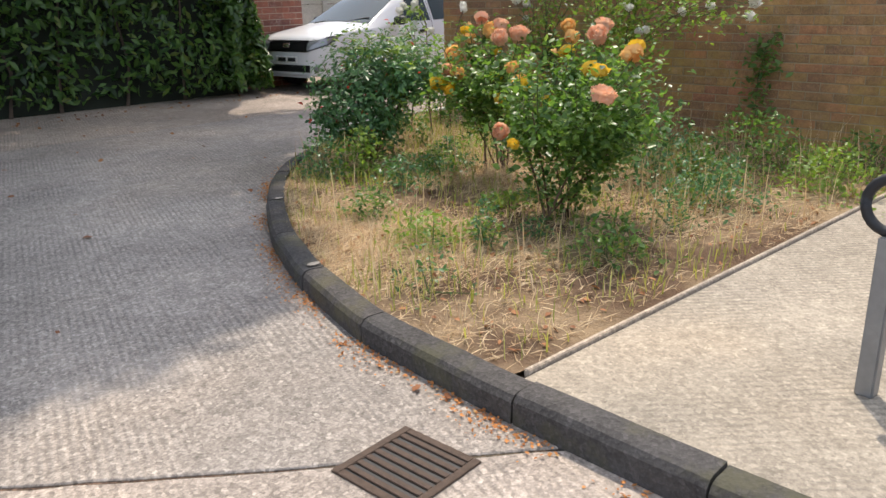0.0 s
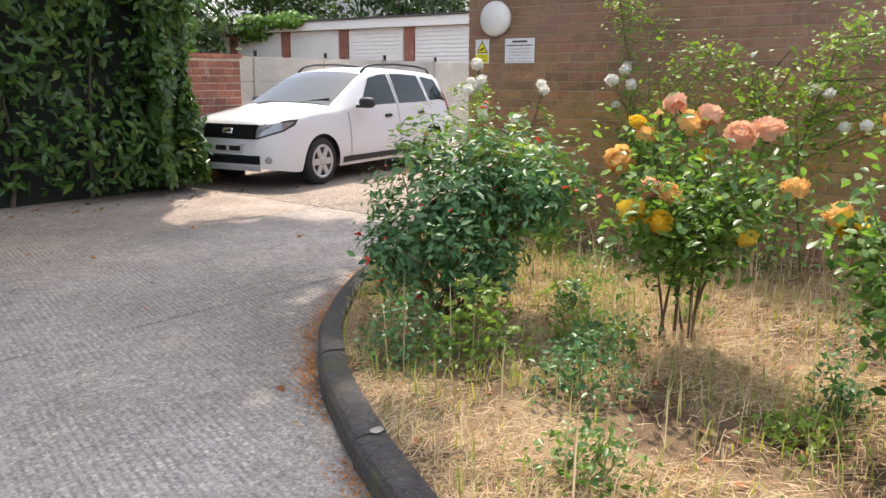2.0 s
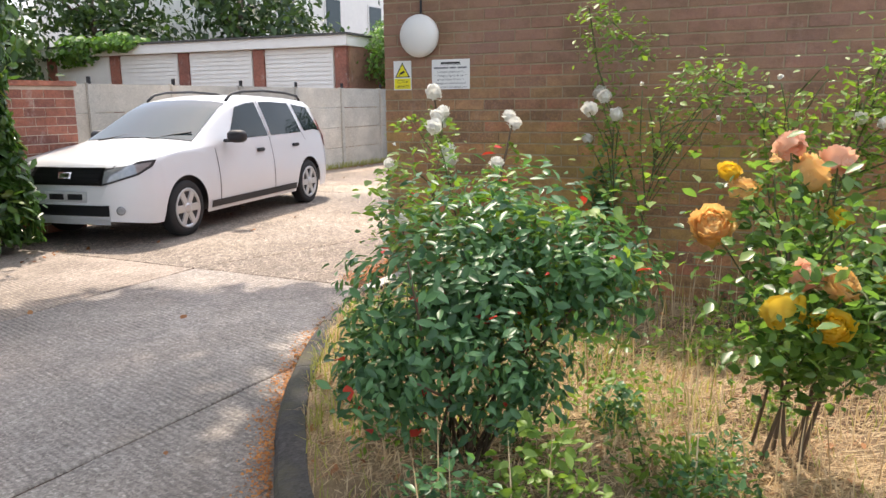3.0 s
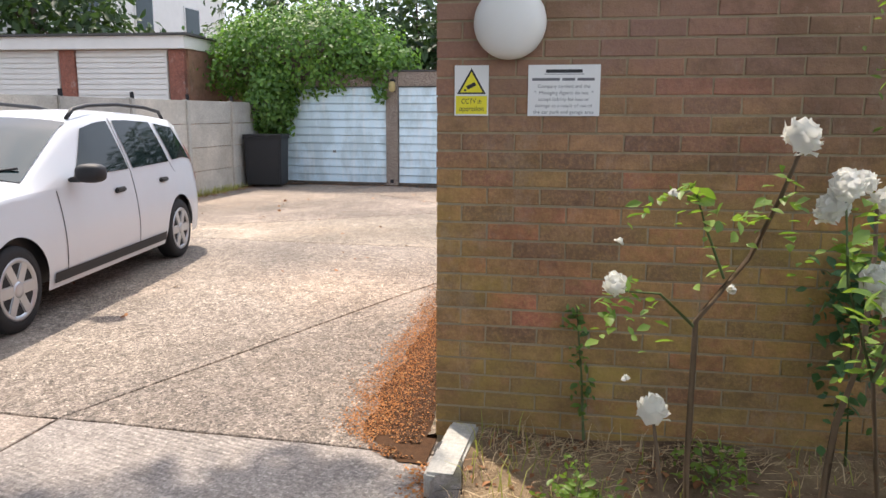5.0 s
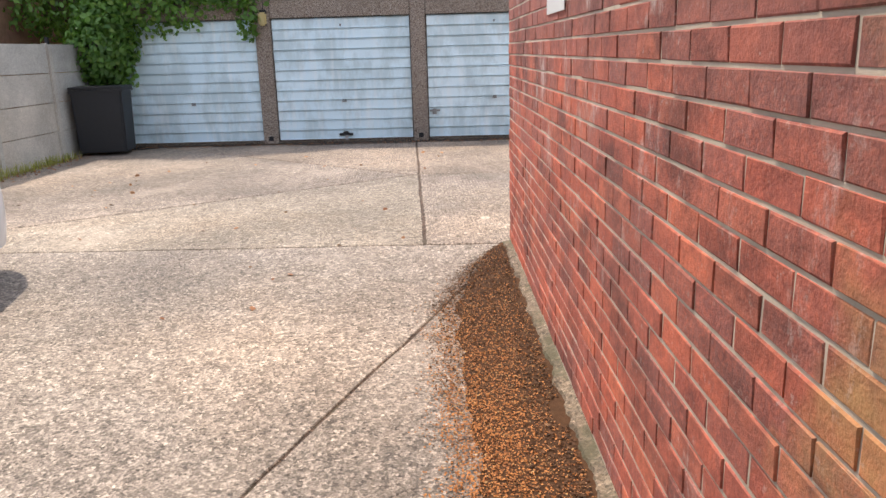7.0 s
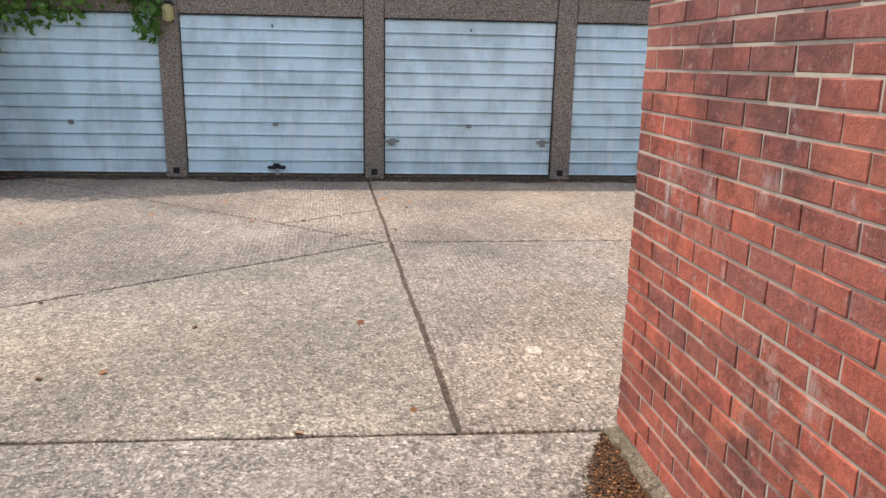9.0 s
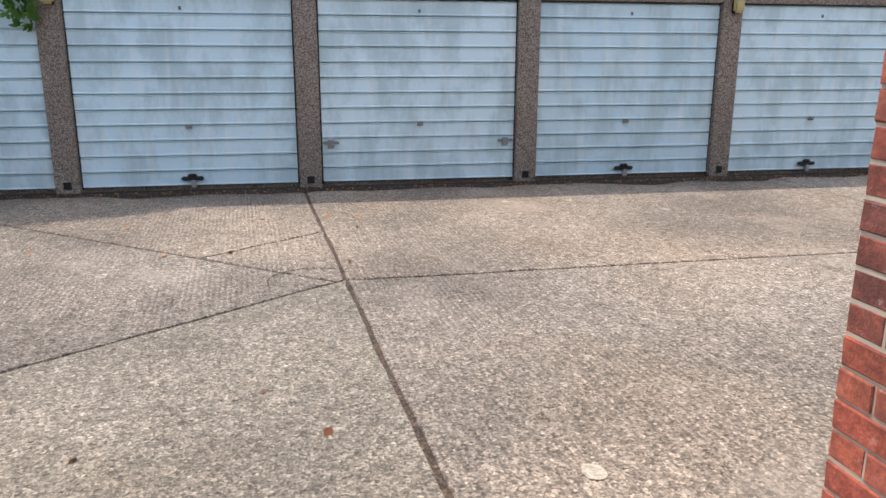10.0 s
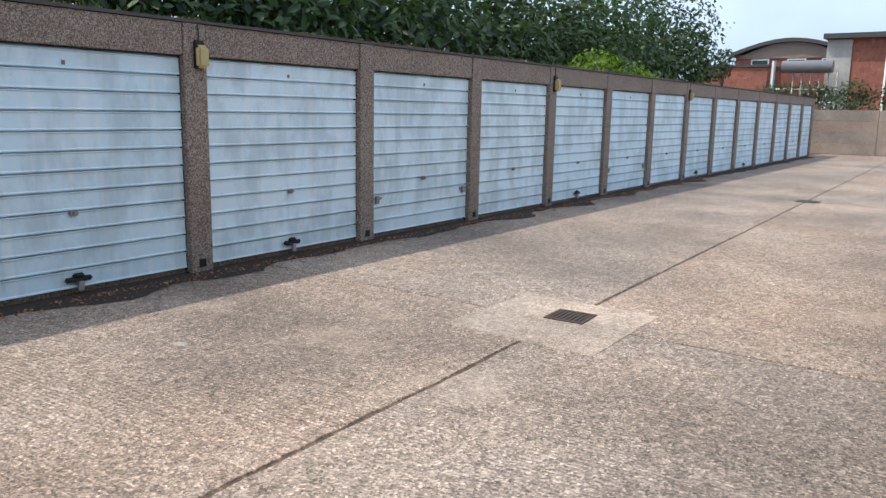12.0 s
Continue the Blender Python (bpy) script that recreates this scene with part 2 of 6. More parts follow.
EDGING = concrete_mat("edging_concrete", (0.48, 0.42, 0.35), 0, 0.0, pebbles=0.4)
PANEL = concrete_mat("fence_concrete", (0.54, 0.515, 0.46), 0, 0.0, pebbles=0.22)
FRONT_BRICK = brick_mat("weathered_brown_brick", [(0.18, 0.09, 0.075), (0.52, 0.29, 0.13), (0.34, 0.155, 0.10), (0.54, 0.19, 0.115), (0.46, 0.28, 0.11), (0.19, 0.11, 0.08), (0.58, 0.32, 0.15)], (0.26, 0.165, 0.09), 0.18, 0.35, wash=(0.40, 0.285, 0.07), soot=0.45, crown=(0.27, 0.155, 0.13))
SIDE_BRICK = brick_mat("red_brick", [(0.38, 0.10, 0.075), (0.70, 0.18, 0.10), (0.27, 0.12, 0.105), (0.74, 0.21, 0.115), (0.34, 0.13, 0.11), (0.68, 0.17, 0.095), (0.50, 0.14, 0.10)], (0.21, 0.10, 0.09), 0.85, 0.45, soot=0.7, corner=(0.60, 0.40, 0.14), crown=(0.30, 0.13, 0.11))
OLD_BRICK = brick_mat("old_red_brick", [(0.20, 0.085, 0.07), (0.46, 0.17, 0.11), (0.28, 0.12, 0.09), (0.50, 0.20, 0.13), (0.24, 0.10, 0.08)], (0.16, 0.09, 0.075), 0.6, 0.4, soot=0.4)
MORTAR = plain("mortar", (0.36, 0.29, 0.19), 0.95, 0, 0.4, 30, 0.6, 0.2)
# mortar tone lightened for the sunlit side wall; the entry wall shares it
PALE_MORTAR = plain("pale_mortar", (0.63, 0.54, 0.43), 0.95, 0, 0.5, 9, 0.6, 0.2)
DOOR = door_mat()
PEBBLE = pebble_mat()
DARK_STEEL = plain("dark_steel", (0.035, 0.035, 0.038), 0.5, 0.6, 0.4, 40)
BLACK_PLASTIC = plain("black_plastic", (0.016, 0.017, 0.020), 0.58, 0, 0.3, 30)
RUBBER = plain("tyre_rubber", (0.018, 0.018, 0.019), 0.8, 0, 0.4, 50)
SILVER = plain("silver_paint", (0.52, 0.53, 0.55), 0.35, 0.7, 0.12, 12, 0.0)
CHROME = plain("chrome", (0.7, 0.71, 0.73), 0.15, 1.0, 0.1, 10, 0.0)
GALV = plain("galvanised_steel", (0.30, 0.31, 0.32), 0.5, 0.7, 0.3, 25)
WHITE_METAL = plain("white_paint", (0.72, 0.71, 0.68), 0.5, 0, 0.15, 10, 0.05)
NEIGHBOUR_WHITE = plain("chalky_white_paint", (0.80, 0.79, 0.75), 0.7, 0, 0.14, 3, 0.1)
OPAL = plain("opal_plastic", (0.74, 0.73, 0.69), 0.4, 0, 0.08, 5, 0.0)
OLD_LAMP = plain("yellowed_plastic", (0.55, 0.44, 0.2), 0.5, 0, 0.25, 12, 0.05)
SIGN_WHITE = plain("sign_white", (0.76, 0.76, 0.74), 0.45, 0, 0.08, 14, 0.0)
SIGN_YELLOW = plain("sign_yellow", (0.80, 0.70, 0.02), 0.45, 0, 0.08, 14, 0.0)
SIGN_BLUE = plain("sign_blue", (0.15, 0.42, 0.68), 0.45, 0, 0.1, 14, 0.0)
INK = plain("ink", (0.02, 0.02, 0.022), 0.6, 0, 0.2, 30, 0.0)
FADED_INK = plain("faded_ink", (0.16, 0.16, 0.17), 0.6, 0, 0.3, 60, 0.0)
RUST = plain("rusty_iron", (0.10, 0.068, 0.05), 0.85, 0.2, 0.6, 45, 0.6)
DARK_DIRT = plain("dark_dirt", (0.055, 0.043, 0.034), 0.95, 0, 0.6, 22, 1.0, 0.2)
ROOF_FELT = plain("roof_felt", (0.09, 0.088, 0.085), 0.9, 0, 0.4, 8, 0.5)
SOIL = plain("dry_soil", (0.17, 0.11, 0.07), 0.95, 0, 0.55, 14, 0.9)
def bed_soil():
    """Crumbly dry soil with trampled straw and paler dust."""
    k = Nodes("bed_soil")
    c = k.mix(k.noise(30, 5), (0.065, 0.041, 0.027), (0.17, 0.108, 0.068))
    mat_ = k.ramp(k.noise(1.5, 5, rough=0.6), (0.40, 0.0), (0.58, 1.0))
    straw = k.mix(k.noise(85, 4), (0.24, 0.16, 0.09), (0.62, 0.48, 0.30))
    c = k.mix(k.math("MULTIPLY", mat_, 0.6), c, straw)
    k.bump(k.noise(60, 5), 0.9, 0.02)
    return k.done(c, 0.95, 0.0, 0.2)


BED_SOIL = bed_soil()
BARK = plain("bark", (0.11, 0.08, 0.06), 0.9, 0, 0.45, 30, 0.8)
STEM = plain("woody_stem", (0.13, 0.085, 0.05), 0.85, 0, 0.4, 40, 0.4)
GREEN_STEM = plain("green_stem", (0.09, 0.12, 0.035), 0.7, 0, 0.4, 40, 0.2)
LAUREL = leaf_mat("laurel_leaf", (0.018, 0.055, 0.016), (0.11, 0.22, 0.045), 0.32, 0.3, (0.19, 0.25, 0.05))
TREE_LEAF = leaf_mat("tree_leaf", (0.02, 0.045, 0.02), (0.07, 0.125, 0.04), 0.5, 0.3)
IVY = leaf_mat("ivy_leaf", (0.06, 0.14, 0.03), (0.18, 0.34, 0.07), 0.45, 0.4, (0.27, 0.40, 0.10))
LIME_LEAF = leaf_mat("lime_leaf", (0.14, 0.24, 0.025), (0.30, 0.42, 0.05), 0.5, 0.4)
ROSE_LEAF = leaf_mat("rose_leaf", (0.05, 0.12, 0.035), (0.20, 0.34, 0.09), 0.34, 0.45, (0.32, 0.44, 0.14))
SHRUB_LEAF = leaf_mat("blue_green_leaf", (0.04, 0.11, 0.05), (0.15, 0.31, 0.13), 0.36, 0.35)
FRESH_LEAF = leaf_mat("fresh_leaf", (0.12, 0.22, 0.035), (0.28, 0.40, 0.09), 0.45, 0.4)
STRAW = leaf_mat("straw", (0.56, 0.39, 0.22), (0.86, 0.70, 0.46), 0.7, 0.3, (0.55, 0.28, 0.16), (1.0, 0.95, 0.85))
GRASS = leaf_mat("grass_blade", (0.22, 0.25, 0.06), (0.50, 0.47, 0.16), 0.6, 0.35)
LITTER = leaf_mat("orange_litter", (0.30, 0.115, 0.04), (0.68, 0.29, 0.09), 0.85, 0.05, (0.60, 0.40, 0.18))
BROWN_LITTER = leaf_mat("brown_litter", (0.05, 0.03, 0.018), (0.17, 0.08, 0.035), 0.9, 0.05, (0.36, 0.2, 0.1))
DEAD_LEAF = leaf_mat("dead_leaf", (0.20, 0.07, 0.03), (0.50, 0.24, 0.11), 0.8, 0.1)
PEACH = leaf_mat("peach_petal", (0.95, 0.52, 0.33), (0.97, 0.72, 0.54), 0.6, 0.45, None, (1.0, 0.92, 0.86))
YELLOW = leaf_mat("yellow_petal", (0.92, 0.60, 0.03), (0.94, 0.72, 0.12), 0.6, 0.5, None, (1.0, 0.95, 0.8))
AMBER = leaf_mat("amber_petal", (0.95, 0.56, 0.18), (0.97, 0.73, 0.36), 0.6, 0.45, None, (1.0, 0.92, 0.8))
WHITE_PETAL = leaf_mat("white_petal", (0.84, 0.83, 0.77), (0.90, 0.89, 0.86), 0.6, 0.5, None, (1.0, 1.0, 0.97))
RED_PETAL = leaf_mat("red_petal", (0.55, 0.03, 0.02), (0.75, 0.09, 0.05), 0.55, 0.3, None, (1.0, 0.8, 0.7))
CAR_PAINT = plain("white_car_paint", (0.63, 0.645, 0.66), 0.2, 0, 0.03, 3, 0.0, 0.6)
CAR_GLASS = glass_mat("dark_car_glass", (0.012, 0.030, 0.033))
SIDE_GLASS = plain("tinted_side_glass", (0.012, 0.022, 0.024), 0.04, 0, 0.3, 2, 0.0, 0.22)
LAMP_GLASS = plain("headlamp_glass", (0.34, 0.36, 0.38), 0.08, 0.3, 0.5, 25, 0.0, 0.8)
TAIL_RED = plain("tail_lamp_red", (0.42, 0.015, 0.02), 0.15, 0, 0.3, 20, 0.0)

# ---------- mesh helpers ----------
def part(name, bm, material, parent=None, label=""):
    me = bpy.data.meshes.new(name)
    bm.normal_update()
    bm.to_mesh(me)
    bm.free()
    me.materials.append(material)
    ob = new(name, me)
    ob.parent = parent
    if label:
        ob["label"] = label
    return ob


def share(name, source, parent, m):
    """Another object on the mesh of source."""
    ob = new(name, source.data)
    ob.parent = parent
    ob.matrix_basis = m
    return ob


def thing(name, label, category, group="", at=None):
    ob = tagged(new(name), label, category, group)
    ob.empty_display_size = 0.1
    if at is not None:
        ob.matrix_basis = at
    return ob


def box(bm, x0, x1, y0, y1, z0, z1, bevel=0.0, m=None):
    b = bmesh.new()
    bmesh.ops.create_cube(b, size=1.0)
    for v in b.verts:
        v.co = Vector((x0 + (v.co.x + 0.5) * (x1 - x0), y0 + (v.co.y + 0.5) * (y1 - y0), z0 + (v.co.z + 0.5) * (z1 - z0)))
    if bevel:
        bmesh.ops.bevel(b, geom=b.edges[:], offset=bevel, segments=2, affect="EDGES")
    add(bm, b, m)
    return bm


def add(bm, other, m=None):
    """Moves the geometry of other into bm and frees it."""
    vs = {}
    for v in other.verts:
        vs[v] = bm.verts.new(m @ v.co if m else v.co)
    for f in other.faces:
        try:
            bm.faces.new([vs[v] for v in f.verts]).smooth = f.smooth
        except ValueError:
            pass
    other.free()


def boxed(*a, **k):
    return box(bmesh.new(), *a, **k)


def lathe(profile, seg=24, smooth=True):
    """Turns (radius, height) pairs round z."""
    bm = bmesh.new()
    rings = [[bm.verts.new((r * math.cos(2 * math.pi * i / seg), r * math.sin(2 * math.pi * i / seg), h)) for i in range(seg)] for r, h in profile]
    for a, b in zip(rings, rings[1:]):
        for i in range(seg):
            bm.faces.new((a[i], a[(i + 1) % seg], b[(i + 1) % seg], b[i])).smooth = smooth
    bm.faces.new(rings[0][::-1])
    bm.faces.new(rings[-1])
    return bm


def tube(bm, pts, r0, r1=None, seg=7):
    """A tapered tube along pts."""
    r1 = r0 if r1 is None else r1
    pts = [Vector(p) for p in pts]
    rings = []
    for i, p in enumerate(pts):
        d = (pts[min(i + 1, len(pts) - 1)] - pts[max(i - 1, 0)]).normalized()
        side = d.orthogonal().normalized() if abs(d.z) < 0.99 else Vector((1, 0, 0))
        up = d.cross(side)
        r = r0 + (r1 - r0) * i / max(1, len(pts) - 1)
        rings.append([bm.verts.new(p + (side * math.cos(a) + up * math.sin(a)) * r) for a in [2 * math.pi * j / seg for j in range(seg)]])
    for a, b in zip(rings, rings[1:]):
        # match the nearest start so that the tube does not twist
        s = min(range(seg), key=lambda j: (b[j].co - a[0].co).length)
        b = b[s:] + b[:s]
        if (b[1].co - a[1].co).length > (b[-1].co - a[1].co).length:
            b = [b[0]] + b[:0:-1]
        for i in range(seg):
            try:
                bm.faces.new((a[i], a[(i + 1) % seg], b[(i + 1) % seg], b[i])).smooth = True
            except ValueError:
                pass
        rings[rings.index(a) + 1][:] = b
    for ring in (rings[0], rings[-1]):
        try:
            bm.faces.new(ring)
        except ValueError:
            pass
    return bm


def sheet_mesh(name, verts, faces, material, parent=None, smooth=True):
    me = bpy.data.meshes.new(name)
    me.from_pydata([tuple(v) for v in verts], [], [tuple(f) for f in faces])
    me.update()
    if smooth:
        me.polygons.foreach_set("use_smooth", [True] * len(me.polygons))
    me.materials.append(material)
    ob = new(name, me)
    ob.parent = parent
    return ob


RNG = np.random.default_rng(7)


def leaves(name, centres, normals, size, material, parent=None, spread=0.6, ratio=0.42, fold=0.22, droop=0.0, vary=0.45):
    """One mesh of folded, pointed leaves at the given places."""
    c = np.asarray(centres, float)
    n = len(c)
    nor = np.asarray(normals, float) + RNG.normal(0, spread, (n, 3))
    nor /= np.linalg.norm(nor, axis=1)[:, None] + 1e-9
    along = RNG.normal(0, 1, (n, 3))
    along[:, 2] -= droop
    along -= nor * np.sum(along * nor, axis=1)[:, None]
    along /= np.linalg.norm(along, axis=1)[:, None] + 1e-9
    side = np.cross(nor, along)
    s = (size * (1 + RNG.uniform(-vary, vary, n)))[:, None]
    L, W = along * s, side * s * ratio
    up = nor * s * fold
    vs = np.stack([c - L * 0.5, c - L * 0.12 + W * 0.5 + up * 0.5, c + L * 0.2 + W * 0.38 + up * 0.4, c + L * 0.5 - up * 0.3,
                   c + L * 0.2 - W * 0.38 + up * 0.4, c - L * 0.12 - W * 0.5 + up * 0.5, c + L * 0.05], 1).reshape(-1, 3)
    tri = np.array([[0, 6, 1], [1, 6, 2], [2, 6, 3], [3, 6, 4], [4, 6, 5], [5, 6, 0]])
    fs = (np.arange(n)[:, None, None] * 7 + tri[None]).reshape(-1, 3)
    me = bpy.data.meshes.new(name)
    me.vertices.add(len(vs))
    me.vertices.foreach_set("co", vs.ravel())
    me.loops.add(fs.size)
    me.loops.foreach_set("vertex_index", fs.ravel())
    me.polygons.add(len(fs))
    me.polygons.foreach_set("loop_start", np.arange(0, fs.size, 3))
    me.update(calc_edges=True)
    me.materials.append(material)
    ob = new(name, me)
    ob.parent = parent
    return ob


def blades(name, roots, height, lean, material, parent=None, width=0.004, flat=False):
    """One mesh of bent grass blades or lying straws at the given roots."""
    c = np.asarray(roots, float)
    n = len(c)
    h = (height * RNG.uniform(0.45, 1.25, n))[:, None]
    a = RNG.uniform(0, 2 * np.pi, n)
    d = np.stack([np.cos(a), np.sin(a), np.zeros(n)], 1)
    w = np.stack([-np.sin(a), np.cos(a), np.zeros(n)], 1) * width * RNG.uniform(0.6, 1.4, n)[:, None]
    ln = (lean * RNG.uniform(0.2, 1.4, n))[:, None]
    up = np.array([0, 0, 1.0])
    if flat:
        rise = RNG.uniform(0.0, 0.35, n)[:, None]
        p0, p1, p2 = c - d * h * 0.5, c + up * h * rise * 0.35 + up * 0.006, c + d * h * 0.5 + up * h * rise
        w = w + up * width * 0.6
    else:
        p0, p1, p2 = c, c + up * h * 0.55 + d * h * ln * 0.3, c + up * h * (1 - ln * 0.35) + d * h * ln
    vs = np.stack([p0 - w, p0 + w, p1 + w * 0.8, p1 - w * 0.8, p2], 1).reshape(-1, 3)
    base = np.arange(n)[:, None] * 5
    fs = np.concatenate([(base + [0, 1, 2]), (base + [0, 2, 3]), (base + [3, 2, 4])], 1).reshape(-1, 3)
    me = bpy.data.meshes.new(name)
    me.vertices.add(len(vs))
    me.vertices.foreach_set("co", vs.ravel())
    me.loops.add(fs.size)
    me.loops.foreach_set("vertex_index", fs.ravel())
    me.polygons.add(len(fs))
    me.polygons.foreach_set("loop_start", np.arange(0, fs.size, 3))
    me.update(calc_edges=True)
    me.materials.append(material)
    ob = new(name, me)
    ob.parent = parent
    return ob


def blob_points(n, centre, radii, shell=0.5, lumps=9, bite=0.45):
    """Leaf places in the outer part of a lumpy crown, and their outward directions."""
    d = RNG.normal(0, 1, (n, 3))
    d /= np.linalg.norm(d, axis=1)[:, None]
    k = RNG.normal(0, 1, (lumps, 3))
    k /= np.linalg.norm(k, axis=1)[:, None]
    hump = np.max(d @ k.T, axis=1)
    r = (1 - bite + bite * np.clip(hump, 0, 1) ** 2.2) * (1 - shell * RNG.random(n) ** 1.6)
    r *= 1 + 0.08 * RNG.normal(0, 1, n)
    return np.asarray(centre) + d * r[:, None] * np.asarray(radii), d

# ---------- ground and concrete slabs ----------
def split(poly, a, b):
    """Cuts a convex polygon by the line a-b: the part to the left of it and the part to the right."""
    (ax, ay), (bx, by) = a, b
    side = [(bx - ax) * (y - ay) - (by - ay) * (x - ax) for x, y in poly]
    left, right = [], []
    for i, p in enumerate(poly):
        q, s, u = poly[(i + 1) % len(poly)], side[i], side[(i + 1) % len(poly)]
        if s >= 0:
            left.append(p)
        if s <= 0:
            right.append(p)
        if s * u < 0:
            t = s / (s - u)
            c = (p[0] + (q[0] - p[0]) * t, p[1] + (q[1] - p[1]) * t)
            left.append(c)
            right.append(c)
    return left, right


def inset(poly, d):
    out = poly
    n = len(poly)
    for i in range(n):
        p, q = Vector(poly[i]), Vector(poly[(i + 1) % n])
        e = (q - p)
        if e.length < 1e-4:
            continue
        nrm = Vector((-e.y, e.x)).normalized() * d
        out, _ = split(out, tuple(p + nrm), tuple(q + nrm))
        if len(out) < 3:
            return []
    return out


ground = tagged(sheet_mesh("ground", [(-400, -400, -0.03), (400, -400, -0.03), (400, 400, -0.03), (-400, 400, -0.03)], [(0, 1, 2, 3)], SOIL, smooth=False),
                "bare brown earth round the yard", "ground", kind="structure")
yard = tagged(sheet_mesh("yard_floor", [(-16, -30, -0.008), (19.8, -30, -0.008), (19.8, 17, -0.008), (-16, 17, -0.008)], [(0, 1, 2, 3)], JOINT, smooth=False),
              "cracked concrete yard with rust-brown joints", "yard", kind="structure")


def slab(poly, material, gap=0.011, top=0.0):
    poly = inset(poly, gap)
    if len(poly) < 3:
        return
    cx, cy = sum(p[0] for p in poly) / len(poly), sum(p[1] for p in poly) / len(poly)
    # broken, uneven arrises: the edge wanders a few millimetres
    ring, inner = [], []
    for k in range(len(poly)):
        p, q = Vector(poly[k]), Vector(poly[(k + 1) % len(poly)])
        e = q - p
        nrm = Vector((-e.y, e.x)).normalized()
        n = max(1, min(150, int(e.length / 0.11)))
        for u in range(n):
            at = p + e * (u / n)
            w = 0.5 + 0.5 * noise.noise((at.x * 3.1, at.y * 3.1, 0)) + 0.7 * noise.noise((at.x * 9, at.y * 9, 5))
            at = at + nrm * gap * 0.95 * w
            wander = 0.014 * noise.noise((at.x * 1.3, at.y * 1.3, 3)) + 0.007 * noise.noise((at.x * 6, at.y * 6, 8))
            at = at + Vector((wander, 0.8 * wander))
            ring.append(at)
            inner.append(at + nrm * (0.004 + 0.006 * abs(noise.noise((at.x * 8, at.y * 8, 9)))))
    bm = bmesh.new()
    lo = [bm.verts.new((v.x - cx, v.y - cy, -0.03)) for v in ring]
    mid = [bm.verts.new((v.x - cx, v.y - cy, -0.005)) for v in ring]
    hi = [bm.verts.new((v.x - cx, v.y - cy, 0)) for v in inner]
    for a_, b_ in ((lo, mid), (mid, hi)):
        for k in range(len(a_)):
            bm.faces.new((a_[k], a_[(k + 1) % len(a_)], b_[(k + 1) % len(a_)], b_[k]))
    bm.faces.new(hi)
    bmesh.ops.recalc_face_normals(bm, faces=bm.faces[:])
    ob = part("slab", bm, material, yard)
    ob.location = (cx, cy, top)


whole = [(-15, -29.5), (19.78, -29.5), (19.78, 15.2), (-15, 15.2)]
west, east = split(whole, (12.40, 0), (12.40, 1))
# east of the cross joint: bays in front of the garages
north, south = split(east, (12.45, 8.55), (17.5, 8.90))
left, right = split(north, (15.95, 8.86), (14.45, 10.88))
slab(left, CONC_CORNER, 0.009)
big, tri = split(right, (15.95, 8.86), (17.56, 10.88))
slab(big, CONC_YARD, 0.009)
a, b = split(tri, (16.75, 9.81), (17.5, 8.88))
slab(a, CONC_YARD, 0.010)
slab(b, CONC_YARD, 0.010)
middle, outer = split(south, (16.12, 2.57), (15.98, 8.86))
for strip in (middle, outer):
    rest = strip
    for y in (3.32, -2.15, -7.5, -12.9, -18.3, -23.8):
        rest, piece = split(rest, (0, y + 0.1), (30, y - 0.05))
        rest, piece = (piece, rest)
        slab(piece, CONC_YARD, 0.010)
    slab(rest, CONC_YARD, 0.010)
# west of it: the drive
far_w, near_w = split(west, (7.16, 0), (7.12, 9.62))
a, b = split(near_w, (7.12, 9.58), (12.40, 7.88))
slab(a, CONC_CROSS, 0.005)
slab(b, CONC_CROSS, 0.005)
top_w, rest = split(far_w, (0, 9.40), (7.12, 9.58))
slab(top_w, CONC_DRIVE, 0.007)
mid_w, rest = split(rest, (0, 7.36), (3.8, 7.24))
m1, m2 = split(mid_w, (1.0, 9.4), (2.1, 7.36))
slab(m1, CONC_DRIVE, 0.006)
slab(m2, CONC_DRIVE, 0.006)
up_w, low_w = split(rest, (1.07, 3.0), (2.3, 2.05))
slab(up_w, CONC_DRIVE, 0.006)
slab(low_w, CONC_DRIVE, 0.006)


def drain_cover(name, x, y, turn, size, label):
    """A cast-iron gully grating set in a frame."""
    t = thing(name, label, "drain", "gully gratings", pose(x, y, 0, 0, 0, turn))
    h = size / 2
    f = bmesh.new()
    for q in ((-h, h, -h, -h + 0.03), (-h, h, h - 0.03, h), (-h, -h + 0.03, -h + 0.03, h - 0.03), (h - 0.03, h, -h + 0.03, h - 0.03)):
        box(f, *q, 0.0, 0.008, 0.002)
    part("frame", f, RUST, t)
    # flat black plate painted as the shade between the bars; no hole below
    part("pit", boxed(-h + 0.03, h - 0.03, -h + 0.03, h - 0.03, 0.0005, 0.002), INK, t)
    n = 7
    for i in range(n):
        u = -h + 0.05 + (size - 0.1) * i / (n - 1)
        part("bar", boxed(u - 0.011, u + 0.011, -h + 0.03, h - 0.03, 0.002, 0.009, 0.002), RUST, t)
    return t


slab([(15.53, 2.72), (16.78, 2.72), (16.78, 3.98), (15.53, 4.02)], CONC_PATCH, 0.004, 0.006)
d = drain_cover("yard_drain", 16.1, 3.2, 3, 0.33, "small square iron gully grating in the yard")
d.location.z = 0.007
drain_cover("drive_drain", 2.05, 2.19, -45 + 51, 0.34, "rusty square iron gully grating beside the kerb")
drain_cover("far_drain", 16.3, -7.5, 0, 0.4, "distant iron gully grating in the yard")

